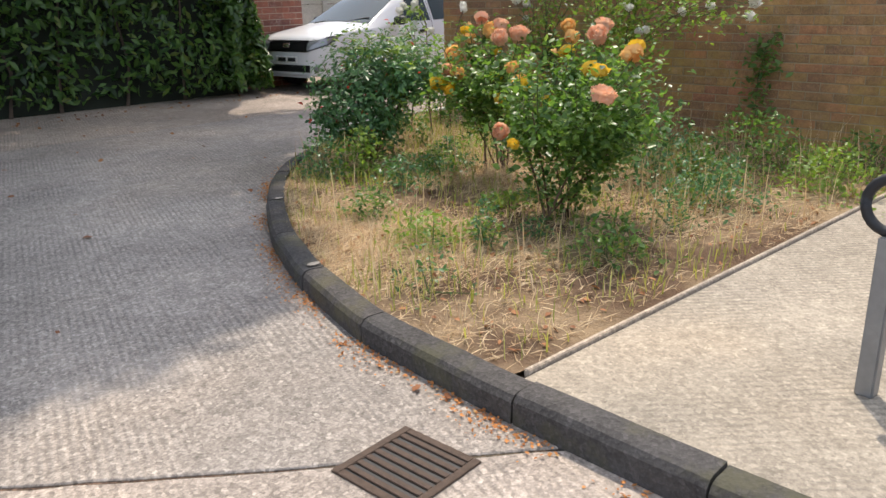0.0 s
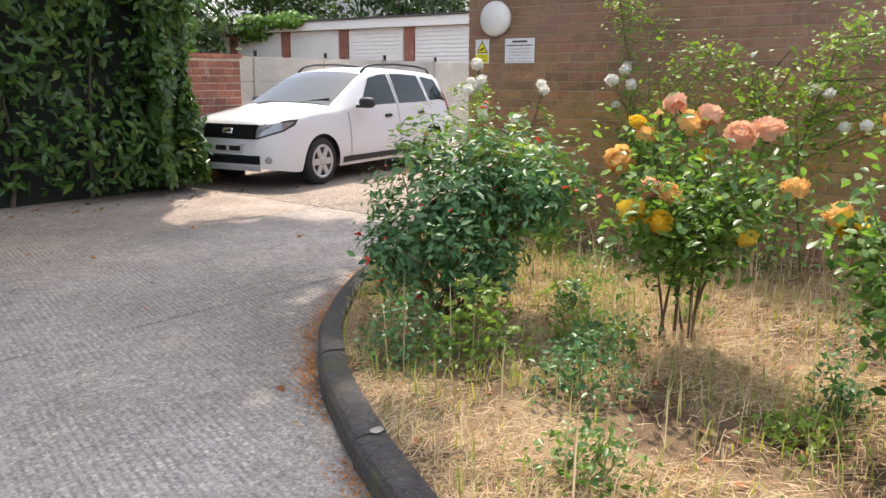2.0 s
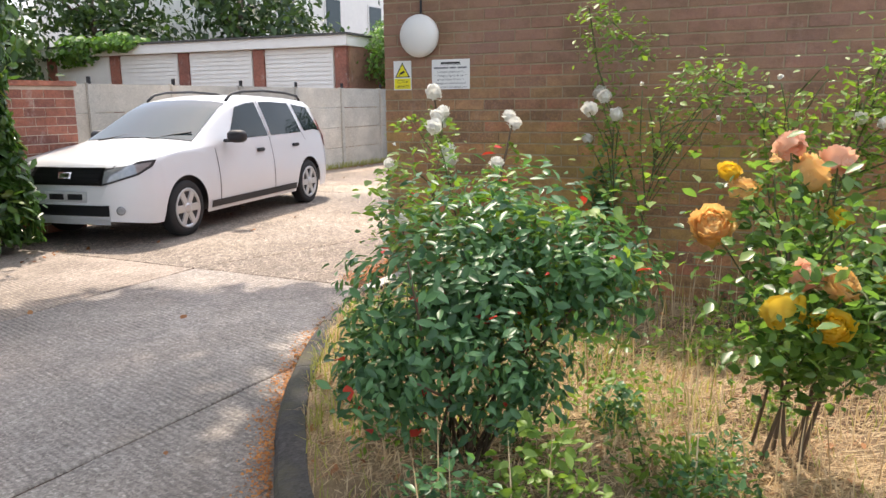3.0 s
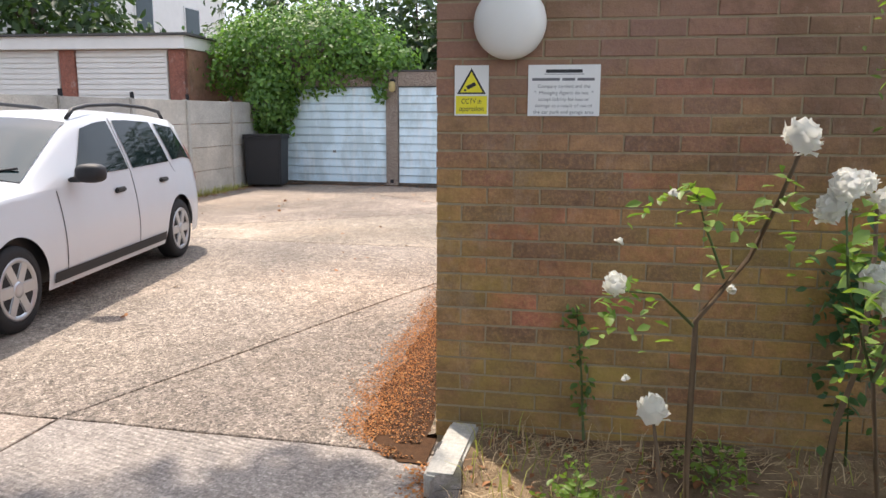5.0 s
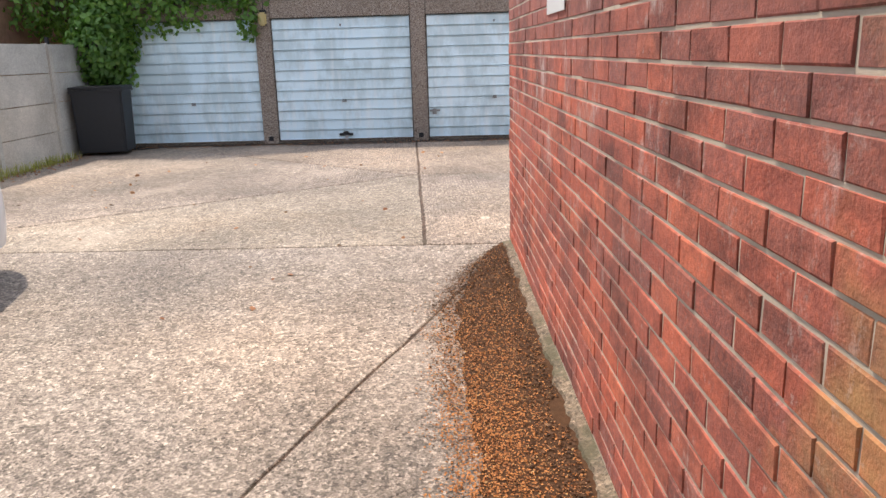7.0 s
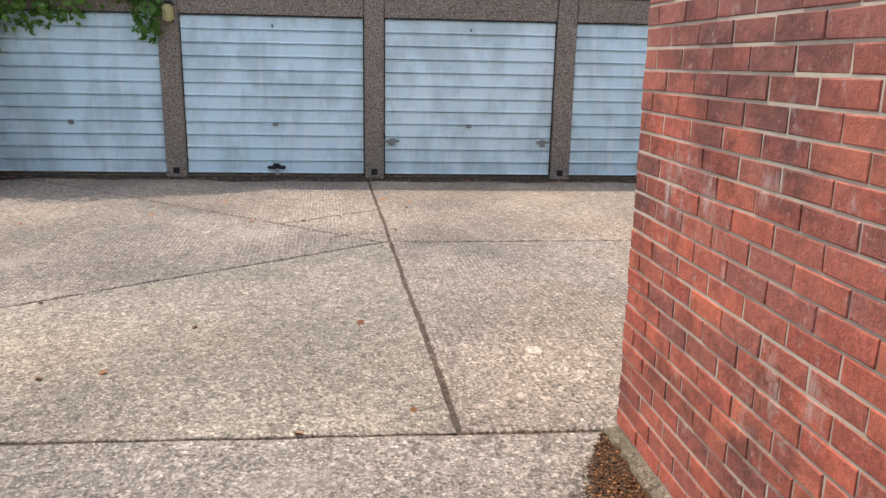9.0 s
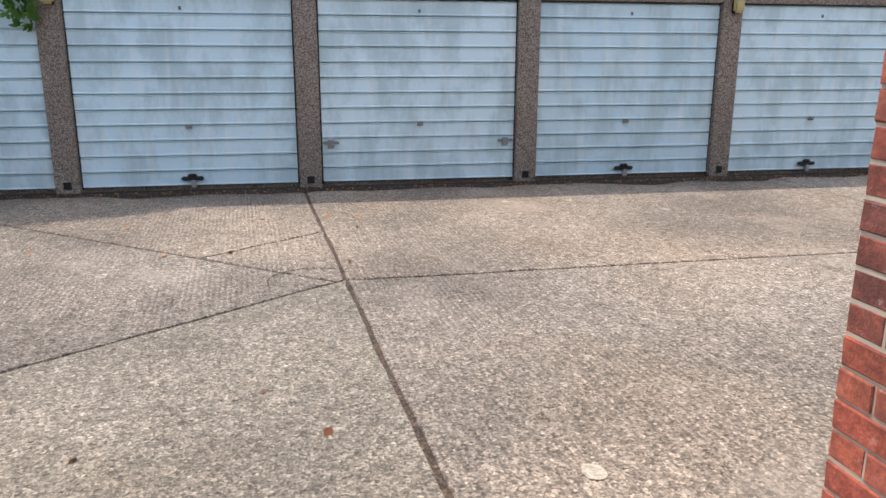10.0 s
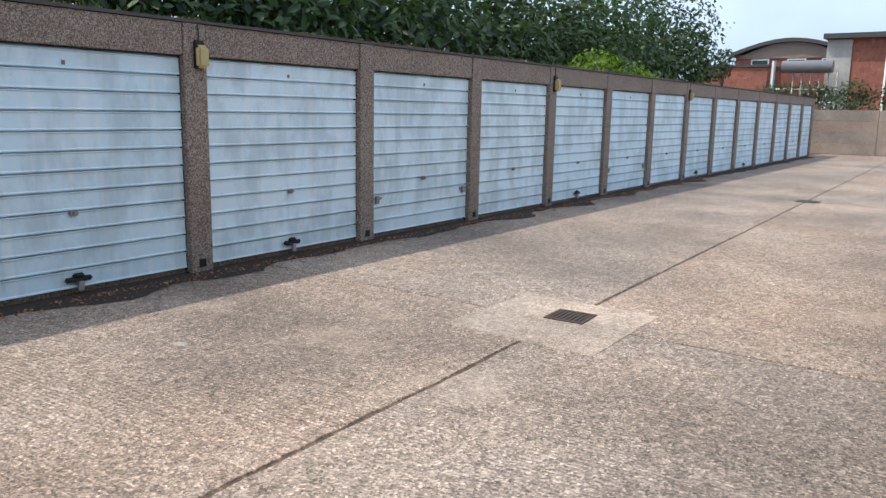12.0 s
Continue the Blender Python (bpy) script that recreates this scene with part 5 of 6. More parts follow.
# ---------- hedge and trees ----------
def hedge():
    h = thing("laurel_hedge", "tall dark green laurel hedge beside the drive", "hedge")
    n = 17000
    x = RNG.uniform(-6.0, 7.05, n)
    z = RNG.uniform(0.12, 3.9, n) ** 1.0
    lump = np.array([0.55 * noise.noise((a * 0.9, b * 1.0, 0)) + 0.28 * noise.noise((a * 2.1, b * 2.1, 5)) for a, b in zip(x, z)])
    depth = RNG.random(n) ** 2 * 0.55
    y = 11.75 - lump + depth - 0.25 * np.clip((z - 0.3) / 1.2, 0, 1) + 0.35 * np.clip(0.35 - z, 0, 1)
    # the rounded end of the hedge by the brick wall
    m = 7000
    a = RNG.uniform(-0.2, 1.75, m)
    zz = RNG.uniform(0.12, 3.6, m)
    lp = np.array([0.3 * noise.noise((q * 2, b * 1.1, 9)) for q, b in zip(a, zz)])
    r = 0.85 + lp - RNG.random(m) ** 2 * 0.4
    ex, ey = 6.55 + r * np.sin(a) * 0.75, 12.3 - r * np.cos(a)
    c = np.concatenate([np.stack([x, y, z], 1), np.stack([ex, ey, zz], 1)])
    nr = np.concatenate([np.tile([0.0, -0.9, 0.5], (n, 1)), np.stack([np.sin(a), -np.cos(a), 0.5 * np.ones(m)], 1)])
    leaves("foliage", c, nr, 0.135, LAUREL, h, 0.55, 0.4, 0.15, 0.8)
    # near-black box inside the hedge, painting in the shade behind the leaves
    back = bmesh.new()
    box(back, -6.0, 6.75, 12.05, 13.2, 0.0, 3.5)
    part("shade_core", back, plain("hedge_shade", (0.012, 0.018, 0.010), 0.9, 0, 0.4, 6, 0.5), h)
    tr = bmesh.new()
    for k in range(14):
        xx = -5.6 + 0.88 * k + random.uniform(-0.2, 0.2)
        tube(tr, [(xx, 12.0, -0.02), (xx + random.uniform(-0.1, 0.1), 11.95, 0.6), (xx + random.uniform(-0.3, 0.3), 11.95, 1.8)], 0.03, 0.014)
    part("stem_thicket", tr, BARK, h)


hedge()


def tree(name, label, base, height, crowns, n, leaf, material, trunk_r=0.16, group="", ratio=0.45):
    t = thing(name, label, "tree", group)
    bm = bmesh.new()
    bx, by = base
    topc = Vector(crowns[0][0])
    tube(bm, [(bx, by, -0.03), (bx + 0.1, by, height * 0.25), (bx * 0.7 + topc.x * 0.3, by * 0.7 + topc.y * 0.3, height * 0.5), tuple(topc)], trunk_r, trunk_r * 0.35, 9)
    for c, r in crowns:
        s = Vector((bx * 0.6 + topc.x * 0.4, by * 0.6 + topc.y * 0.4, height * 0.55))
        for _ in range(4):
            e = Vector(c) + Vector((random.uniform(-0.6, 0.6) * r[0], random.uniform(-0.6, 0.6) * r[1], random.uniform(-0.3, 0.5) * r[2]))
            tube(bm, [s, s.lerp(e, 0.5) + Vector((0, 0, 0.2)), e], trunk_r * 0.4, 0.015, 6)
    part("trunk", bm, BARK, t)
    P, D = [], []
    tot = sum(r[0] * r[1] + r[1] * r[2] + r[0] * r[2] for _, r in crowns)
    for c, r in crowns:
        k = int(n * (r[0] * r[1] + r[1] * r[2] + r[0] * r[2]) / tot)
        p, d = blob_points(k, c, r, 0.6, 14, 0.5)
        P.append(p)
        D.append(d + [0, 0, 0.5])
    leaves("crown", np.concatenate(P), np.concatenate(D), leaf, material, t, 0.6, ratio, 0.15, 0.5)
    return t


# tall tree behind the hedge that shades the drive
tree("shade_tree", "tall broadleaf tree behind the hedge shading the drive", (2.6, 13.4), 8.0,
     [((5.45, 10.9, 7.5), (2.3, 2.1, 1.2)), ((3.75, 9.0, 7.5), (2.4, 2.4, 1.2)), ((7.45, 12.3, 7.5), (1.7, 1.7, 1.1)), ((1.05, 7.6, 7.5), (2.8, 2.6, 1.2)), ((1.45, 11.4, 7.6), (2.6, 2.4, 1.4)), ((-2.15, 9.8, 7.5), (2.8, 3.0, 1.4)),
      ((5.35, 7.85, 7.5), (1.25, 1.25, 0.9)), ((6.6, 9.6, 7.5), (1.45, 1.45, 0.9)), ((8.35, 11.2, 7.5), (1.35, 1.35, 0.9)), ((9.25, 10.75, 7.5), (0.8, 0.75, 0.6)),
      ((4.2, 7.2, 7.5), (1.3, 1.1, 0.8)), ((2.9, 6.3, 7.5), (1.2, 1.3, 0.8)), ((5.2, 8.9, 7.5), (1.3, 1.2, 0.8)), ((6.1, 10.6, 7.5), (1.5, 1.3, 0.8)), ((2.9, 10.2, 7.5), (1.8, 1.6, 0.9)), ((-0.6, 7.0, 7.5), (2.0, 1.8, 1.0)), ((4.75, 6.75, 7.5), (1.0, 0.8, 0.6)), ((5.5, 7.0, 7.5), (0.6, 0.6, 0.5))], 46000, 0.25, TREE_LEAF, 0.24)
# belt of trees behind the garages
for i, (bx, by, h, rr) in enumerate(((27.6, 13.0, 5.6, 2.6), (28.2, 8.6, 6.2, 2.7), (27.8, 4.0, 6.4, 2.7), (28.0, -0.5, 6.6, 2.7), (28.2, -5.0, 6.8, 2.8), (28.6, -9.8, 7.0, 2.9), (28.8, -15.0, 7.2, 3.0), (28.4, -20.6, 7.4, 3.0), (28.8, -26.6, 7.6, 3.0), (28.4, -32.4, 8.0, 3.2), (30.5, 18.0, 7.0, 3.0))):
    tree("tree", "dense dark green tree behind the garages", (bx, by), h,
         [((bx, by, h * 0.72), (rr, rr * 1.05, h * 0.36)), ((bx - 1.0, by + 1.2, h * 0.48), (rr * 0.8, rr * 0.95, h * 0.28)), ((bx - 0.6, by - 1.7, h * 0.5), (rr * 0.75, rr * 0.9, h * 0.3))], 5200, 0.27, TREE_LEAF, 0.17, "trees behind the garages")
tree("lime_shrub", "bright lime-green shrub rising behind the garage roof", (26.2, -21.0), 3.2,
     [((26.0, -18.6, 3.0), (1.1, 2.0, 1.0)), ((26.2, -22.0, 2.95), (1.1, 2.4, 0.75)), ((26.3, -25.4, 2.7), (1.0, 2.0, 0.6))], 4200, 0.17, LIME_LEAF, 0.07)
tree("small_tree", "slender young tree at the end of the garages", (27.4, -40), 5.6, [((27.3, -40, 5.0), (0.6, 0.7, 0.8)), ((27.6, -40.2, 4.2), (0.8, 0.7, 0.6))], 500, 0.2, TREE_LEAF, 0.06)
tree("end_shrub", "dark green shrubs behind the end wall", (19.4, -31.6), 2.4, [((19.5, -31.8, 1.7), (2.2, 0.9, 1.0)), ((16.4, -31.9, 1.8), (2.0, 0.9, 1.1)), ((13.4, -32.0, 2.2), (1.8, 0.9, 1.3))], 2600, 0.16, TREE_LEAF, 0.07)
tree("end_bush", "green bushes in front of the far duct", (24.4, -42.2), 3.6, [((24.6, -42.0, 3.0), (1.3, 0.8, 0.75)), ((22.6, -42.2, 2.9), (1.4, 0.8, 0.8))], 1500, 0.17, TREE_LEAF, 0.07)
tree("end_bush", "dark green bushes above the end wall", (20.6, -41.0), 3.6, [((20.4, -41.0, 2.9), (1.5, 0.8, 0.9)), ((17.8, -41.2, 2.9), (1.7, 0.8, 0.9))], 1600, 0.17, TREE_LEAF, 0.07)
tree("far_tree", "tree beyond the far brick works", (15.5, -52), 9.0, [((15.5, -52, 7.0), (3.0, 2.5, 2.6))], 2200, 0.3, TREE_LEAF, 0.2)
# trees beyond the neighbouring garages
for bx, by, h, rr in ((24.5, 24.0, 7.0, 3.0), (23.2, 30.0, 7.5, 3.2), (19.5, 34.0, 7.5, 3.2), (15.0, 33.0, 7.5, 3.2), (10.8, 31.0, 7.2, 3.2), (7.0, 26.0, 7.5, 3.2), (11.8, 25.5, 6.6, 2.8), (15.2, 27.5, 6.4, 2.4)):
    tree("tree", "dark tree behind the neighbouring garages", (bx, by), h,
         [((bx, by, h * 0.72), (rr, rr, h * 0.34)), ((bx + 0.8, by - 1.4, h * 0.45), (rr * 0.9, rr * 0.8, h * 0.28))], 3000, 0.32, TREE_LEAF, 0.18, "trees behind the neighbouring garages")


def ivy_mass():
    t = thing("ivy", "bright green ivy mound over the fence and first garage", "ivy")
    P, D = [], []
    for c, r, n in (((20.3, 13.6, 2.75), (1.2, 2.3, 1.12), 13500), ((19.5, 14.15, 1.75), (0.5, 0.6, 0.85), 4200), ((21.2, 15.4, 2.6), (1.6, 1.6, 1.1), 4000), ((20.0, 12.1, 2.55), (0.6, 1.1, 0.45), 2200), ((19.62, 11.75, 2.1), (0.12, 0.22, 0.42), 160)):
        p, d = blob_points(n, c, r, 0.35, 16, 0.35)
        P.append(p)
        D.append(d + [-0.2, -0.1, 0.5])
    leaves("foliage", np.concatenate(P), np.concatenate(D), 0.095, IVY, t, 0.55, 0.62, 0.18, 0.7)
    core = bmesh.new()
    for c, r in (((20.45, 13.6, 2.45), (0.85, 1.8, 0.6)), ((19.75, 14.2, 1.8), (0.25, 0.35, 0.6))):
        b = bmesh.new()
        bmesh.ops.create_icosphere(b, subdivisions=3, radius=1.0)
        for v in b.verts:
            k = 1 + 0.25 * noise.noise(v.co * 2.5)
            v.co = Vector((c[0] + v.co.x * r[0] * k, c[1] + v.co.y * r[1] * k, c[2] + v.co.z * r[2] * k))
        add(core, b)
    part("tangle", core, BARK, t)
    st = bmesh.new()
    for k in range(6):
        yy = 14.22 + random.uniform(-0.15, 0.15)
        tube(st, [(19.75, yy, -0.02), (19.7 + random.uniform(-0.1, 0.1), yy, 0.8), (19.8, yy + random.uniform(-0.3, 0.3), 1.8)], 0.025, 0.012)
    part("stems", st, BARK, t)
    # a strand that creeps along the neighbours' roof
    k = thing("roof_creeper", "dark creeper hanging over the neighbouring garage fascia", "creeper")
    p1, d1 = blob_points(900, (18.4, 23.4, 3.15), (0.5, 1.3, 0.32), 0.6, 8, 0.4)
    p2, d2 = blob_points(700, (18.25, 24.9, 2.95), (0.4, 1.0, 0.5), 0.6, 8, 0.4)
    leaves("foliage", np.concatenate([p1, p2]), np.concatenate([d1, d2]) + [-0.3, 0, 0.4], 0.16, IVY, k, 0.5, 0.7)


ivy_mass()

# ---------- planting in the bed ----------
def bloom_mesh(name, r, material, petals=30, open_=1.0):
    """A full double rose: ruffled petals wrapped round a ball, the outer ones flaring."""
    vs, fs = [], []
    rnd = random.Random(petals)
    for k in range(petals):
        t = (k + 0.5) / petals
        a = k * 2.39996
        th = radians(8 + 92 * open_ * t ** 0.75)
        rad = r * (0.62 + 0.38 * t)
        half = radians(21 + 9 * t)
        k0 = len(vs)
        for i in range(4):
            u = i / 3
            for w in (-1, -0.35, 0.35, 1):
                tt = th + half * (0.75 - 1.5 * u)
                aa = a + w * half * (0.55 + 0.75 * math.sin(math.pi * min(1, u * 0.75 + 0.15))) / max(0.5, math.sin(max(0.5, tt)))
                q = rad * (1 + 0.22 * (u > 0.9) * (0.4 + t) - 0.05 * (1 - abs(w)) + rnd.uniform(-0.16, 0.16))
                vs.append(Vector((q * math.sin(tt) * math.cos(aa), q * math.sin(tt) * math.sin(aa), q * math.cos(tt) * 0.85)))
        for i in range(3):
            for j in range(3):
                q = k0 + i * 4 + j
                fs.append((q, q + 1, q + 5, q + 4))
    me = bpy.data.meshes.new(name)
    me.from_pydata([tuple(v) for v in vs], [], fs)
    me.polygons.foreach_set("use_smooth", [True] * len(me.polygons))
    me.materials.append(material)
    return me


BLOOMS = {k: bloom_mesh("bloom", r, m, p, o) for k, r, m, p, o in (("peach", 0.054, PEACH, 46, 1.0), ("yellow", 0.046, YELLOW, 40, 1.0), ("amber", 0.056, AMBER, 44, 1.0), ("white", 0.038, WHITE_PETAL, 26, 1.25), ("bud", 0.02, WHITE_PETAL, 12, 0.3), ("ybud", 0.03, AMBER, 12, 0.3))}


def bloom(parent, kind, at, name="bloom", label=""):
    ob = new(name, BLOOMS[kind])
    ob.parent = parent
    lean = 35
    ob.matrix_basis = pose(*at, random.uniform(-lean, lean) + 20, random.uniform(-lean, lean) - 12, random.uniform(0, 360)) @ Matrix.Diagonal((random.uniform(0.9, 1.12), random.uniform(0.9, 1.12), random.uniform(1.3, 1.55), 1)) @ Matrix.Scale(random.uniform(0.75, 1.12), 4)
    if label:
        ob["label"] = label
    return ob


def rose_bush(label, base, crown, radii, blooms, n_leaves, leaf=0.055, material=ROSE_LEAF, stems=12, low=0.25, group="", mains=7, thick=0.009):
    """Main canes from one stool, side shoots to the blooms, and foliage in loose clumps along them."""
    t = thing("rose_bush", label, "rose bush", group)
    z0 = bed_z(*base)
    runs = []
    for k in range(mains):
        a = 2 * math.pi * (k + random.random() * 0.6) / mains
        r = random.uniform(0.35, 0.75)
        e = Vector((crown[0] + radii[0] * r * math.cos(a), crown[1] + radii[1] * r * math.sin(a), crown[2] + radii[2] * random.uniform(-0.5, 0.1)))
        s = Vector((base[0] + random.uniform(-0.12, 0.12), base[1] + random.uniform(-0.12, 0.12), z0 - 0.02))
        m = s.lerp(e, 0.5) + Vector((random.uniform(-0.08, 0.08), random.uniform(-0.08, 0.08), 0.06))
        runs.append((s, m, e, thick, thick * 0.5))
    ends = [Vector(b[1]) for b in blooms]
    for k in range(stems):
        a, r = random.uniform(0, 6.28), math.sqrt(random.random())
        ends.append(Vector((crown[0] + radii[0] * r * math.cos(a), crown[1] + radii[1] * r * math.sin(a), crown[2] + radii[2] * random.uniform(-0.6, 0.9))))
    for e in ends:
        run = min(runs[:mains], key=lambda q: (q[2] - e).length)
        s = run[1].lerp(run[2], random.uniform(0.0, 0.9))
        m = s.lerp(e, 0.5) + Vector((random.uniform(-0.05, 0.05), random.uniform(-0.05, 0.05), 0.04))
        runs.append((s, m, e - Vector((0, 0, 0.02)), 0.0045, 0.0028))
    P, D = [], []
    total = sum((m - s).length + (e - m).length for s, m, e, _, _ in runs)
    for k, (s, m, e, r0, r1) in enumerate(runs):
        b = bmesh.new()
        tube(b, [s, s.lerp(m, 0.5) + Vector((0, 0, 0.01)), m, m.lerp(e, 0.5) + Vector((0, 0, 0.01)), e], r0, r1, 5)
        part("cane", b, STEM if k < mains else GREEN_STEM, t)
        for _ in range(int(n_leaves * ((m - s).length + (e - m).length) / total)):
            u = random.uniform(low if k < mains else 0.05, 0.97)
            q = s.lerp(m, u * 2) if u < 0.5 else m.lerp(e, u * 2 - 1)
            g = 0.055 + 0.05 * u
            P.append(q + Vector((random.gauss(0, g), random.gauss(0, g), random.gauss(0, g * 0.8) - 0.02)))
            D.append((random.gauss(0, 0.3), random.gauss(0, 0.3), 1))
    leaves("foliage", P, D, leaf, material, t, 0.5, 0.6, 0.15, 0.4)
    for kind, at in blooms:
        bloom(t, kind, at)
    return t

# climbers, roses and shrubs
rose_bush("bush of yellow and peach roses in full bloom by the wall", (5.1, 4.75), (4.75, 4.55, 0.95), (0.38, 0.38, 0.2),
          [("amber", (5.00, 4.90, 1.10)), ("peach", (4.56, 4.68, 0.91)), ("amber", (4.57, 4.59, 0.89)), ("yellow", (4.81, 4.45, 0.85)), ("peach", (4.99, 4.76, 1.25)), ("peach", (4.80, 4.39, 1.13)), ("peach", (4.92, 4.32, 1.15)), ("yellow", (4.50, 4.72, 0.815)), ("yellow", (4.51, 4.60, 0.78)), ("amber", (4.91, 4.98, 0.98)), ("yellow", (5.00, 4.95, 1.16)), ("peach", (5.05, 4.62, 1.20)), ("amber", (5.02, 4.70, 1.16)), ("yellow", (4.98, 4.60, 1.02)), ("ybud", (4.9, 4.8, 1.19)), ("yellow", (4.7, 4.3, 0.72))], 3600, 0.043, low=0.42, group="roses in the bed")
rose_bush("large leafy rose bush with peach and yellow blooms", (4.25, 3.4), (4.35, 3.32, 0.76), (0.50, 0.54, 0.38),
          [("peach", (3.93, 2.86, 0.93)), ("peach", (3.87, 3.51, 0.685)), ("yellow", (3.88, 3.42, 0.625)), ("yellow", (4.49, 3.68, 0.765)), ("amber", (4.87, 3.84, 1.21)), ("amber", (4.50, 3.93, 0.89)), ("amber", (4.64, 4.12, 0.95)), ("yellow", (4.46, 3.88, 0.86)), ("amber", (4.60, 3.60, 1.16)), ("peach", (4.62, 3.42, 1.17)), ("yellow", (4.40, 3.30, 1.0)), ("yellow", (4.15, 3.05, 1.02)), ("amber", (4.30, 2.95, 1.10)), ("yellow", (4.55, 3.1, 1.12)), ("ybud", (4.3, 3.5, 1.08)), ("peach", (4.85, 3.55, 1.22)), ("yellow", (4.75, 3.75, 1.05))], 7400, 0.041, stems=40, low=0.16, group="roses in the bed")
def leggy_rose():
    """Bare woody canes from the soil, thin side shoots, open white blooms and a few leaf sprays."""
    t = thing("rose_bush", "leggy white rose with few leaves in front of the brick wall", "rose bush", "white roses by the wall")
    canes = [([(6.13, 6.66, 0.07), (6.12, 6.68, 0.5), (6.12, 6.68, 0.95), (6.02, 6.57, 1.15), (5.90, 6.53, 1.32), (5.82, 6.51, 1.44)], 0.011),
             ([(6.12, 6.68, 0.93), (6.08, 6.78, 1.03), (6.0, 6.9, 1.05)], 0.005),
             ([(6.08, 6.62, 1.08), (6.0, 6.68, 1.22), (5.95, 6.72, 1.33), (5.96, 6.76, 1.30)], 0.004),
             ([(5.90, 6.72, 0.07), (5.96, 6.74, 0.4), (5.94, 6.79, 0.74)], 0.010),
             ([(6.12, 6.35, 0.07), (6.10, 6.33, 0.45), (6.14, 6.30, 0.68), (6.08, 6.27, 0.9), (6.16, 6.24, 1.15), (6.22, 6.23, 1.3)], 0.012),
             ([(6.08, 6.27, 0.9), (5.9, 6.2, 1.02), (5.66, 6.09, 1.10)], 0.005),
             ([(5.80, 6.26, 0.07), (5.76, 6.30, 0.6), (5.70, 6.36, 0.95), (5.66, 6.34, 1.11)], 0.008),
             ([(5.70, 6.36, 0.95), (5.72, 6.42, 1.15), (5.76, 6.43, 1.34)], 0.005),
             ([(5.70, 6.36, 0.95), (5.58, 6.33, 1.12), (5.50, 6.34, 1.26)], 0.005),
             ([(6.2, 6.6, 0.07), (6.2, 6.58, 0.3), (6.19, 6.6, 0.42)], 0.009)]
    P = []
    for pts, r in canes:
        b = bmesh.new()
        tube(b, pts, r, r * 0.45, 6)
        part("cane", b, STEM if r > 0.006 else GREEN_STEM, t)
        for u in range(9 if r < 0.009 or len(pts) > 4 else 0):
            k = random.uniform(len(pts) * 0.45, len(pts) - 1.02)
            q = Vector(pts[int(k)]).lerp(Vector(pts[int(k) + 1]), k % 1)
            away = Vector((random.gauss(0, 1), random.gauss(0, 1), random.gauss(-0.2, 0.4))).normalized()
            for n in range(5):
                P.append(q + away * (0.03 + 0.022 * n) + Vector((random.gauss(0, 0.012), random.gauss(0, 0.012), -0.004 * n * n)))
    leaves("foliage", P, [(0, 0, 1)] * len(P), 0.042, FRESH_LEAF, t, 0.45, 0.5, 0.15, 0.5)
    for kind, at in [("white", (5.50, 6.345, 1.295)), ("white", (5.56, 6.36, 1.34)), ("white", (5.82, 6.51, 1.46)), ("white", (5.66, 6.34, 1.13)), ("white", (5.69, 6.37, 1.17)), ("white", (5.76, 6.43, 1.36)), ("white", (5.78, 6.45, 1.31)),
                     ("white", (5.66, 6.09, 1.12)), ("white", (6.00, 6.90, 1.07)), ("white", (5.94, 6.79, 0.757)), ("white", (6.24, 6.26, 1.33)), ("white", (6.20, 6.21, 1.29)), ("bud", (5.96, 6.77, 1.30)), ("bud", (6.05, 6.9, 1.16)), ("bud", (6.1, 6.6, 1.03)), ("bud", (6.0, 6.86, 0.80))]:
        bloom(t, kind, at)


leggy_rose()
rose_bush("white climbing rose with bright new leaves on the brick wall", (6.75, 5.7), (6.65, 5.55, 1.35), (0.2, 0.55, 0.3),
          [("white", (6.88, 6.00, 1.18)), ("white", (6.64, 5.92, 1.36)), ("white", (6.88, 5.93, 1.455)), ("white", (6.7, 5.85, 1.43)), ("white", (6.6, 5.75, 1.33)), ("bud", (6.6, 5.45, 1.38)), ("bud", (6.5, 5.2, 1.30)), ("bud", (6.55, 5.6, 1.48))], 420, 0.042, FRESH_LEAF, 9, 0.7, "white roses by the wall", 2, 0.0035)
rose_bush("tall arching rose with pale green sprays and white blooms", (6.8, 4.9), (6.55, 4.75, 1.45), (0.25, 0.5, 0.2),
          [("white", (6.5, 4.53, 1.31)), ("white", (6.4, 4.43, 1.29)), ("white", (6.4, 4.33, 1.10)), ("white", (6.3, 4.2, 1.12)), ("white", (6.5, 4.0, 1.25)), ("white", (6.4, 3.7, 1.3)), ("white", (6.45, 3.4, 1.22)), ("white", (6.3, 3.3, 1.32)), ("bud", (6.5, 4.9, 1.5)), ("bud", (6.4, 3.9, 1.42)), ("white", (6.2, 3.55, 1.4)), ("white", (6.1, 3.2, 1.36))], 1300, 0.040, FRESH_LEAF, 10, 0.6, "white roses by the wall", 3, 0.0035)


def spray(label, pts, n, spread, size, material):
    """An arching shoot with leaves along it."""
    t = thing("climbing_shoot", label, "climber", "shoots on the wall")
    b = bmesh.new()
    tube(b, pts, 0.007, 0.003, 5)
    part("cane", b, GREEN_STEM, t)
    P = []
    for _ in range(n):
        k = random.uniform(0.35, len(pts) - 1.01)
        i_ = int(k)
        q = Vector(pts[i_]).lerp(Vector(pts[i_ + 1]), k - i_)
        P.append(q + Vector((random.gauss(0, spread), random.gauss(0, spread), random.gauss(0, spread))))
    leaves("foliage", P, [(-0.3, 0, 1)] * n, size, material, t, 0.5, 0.5, 0.15, 0.4)


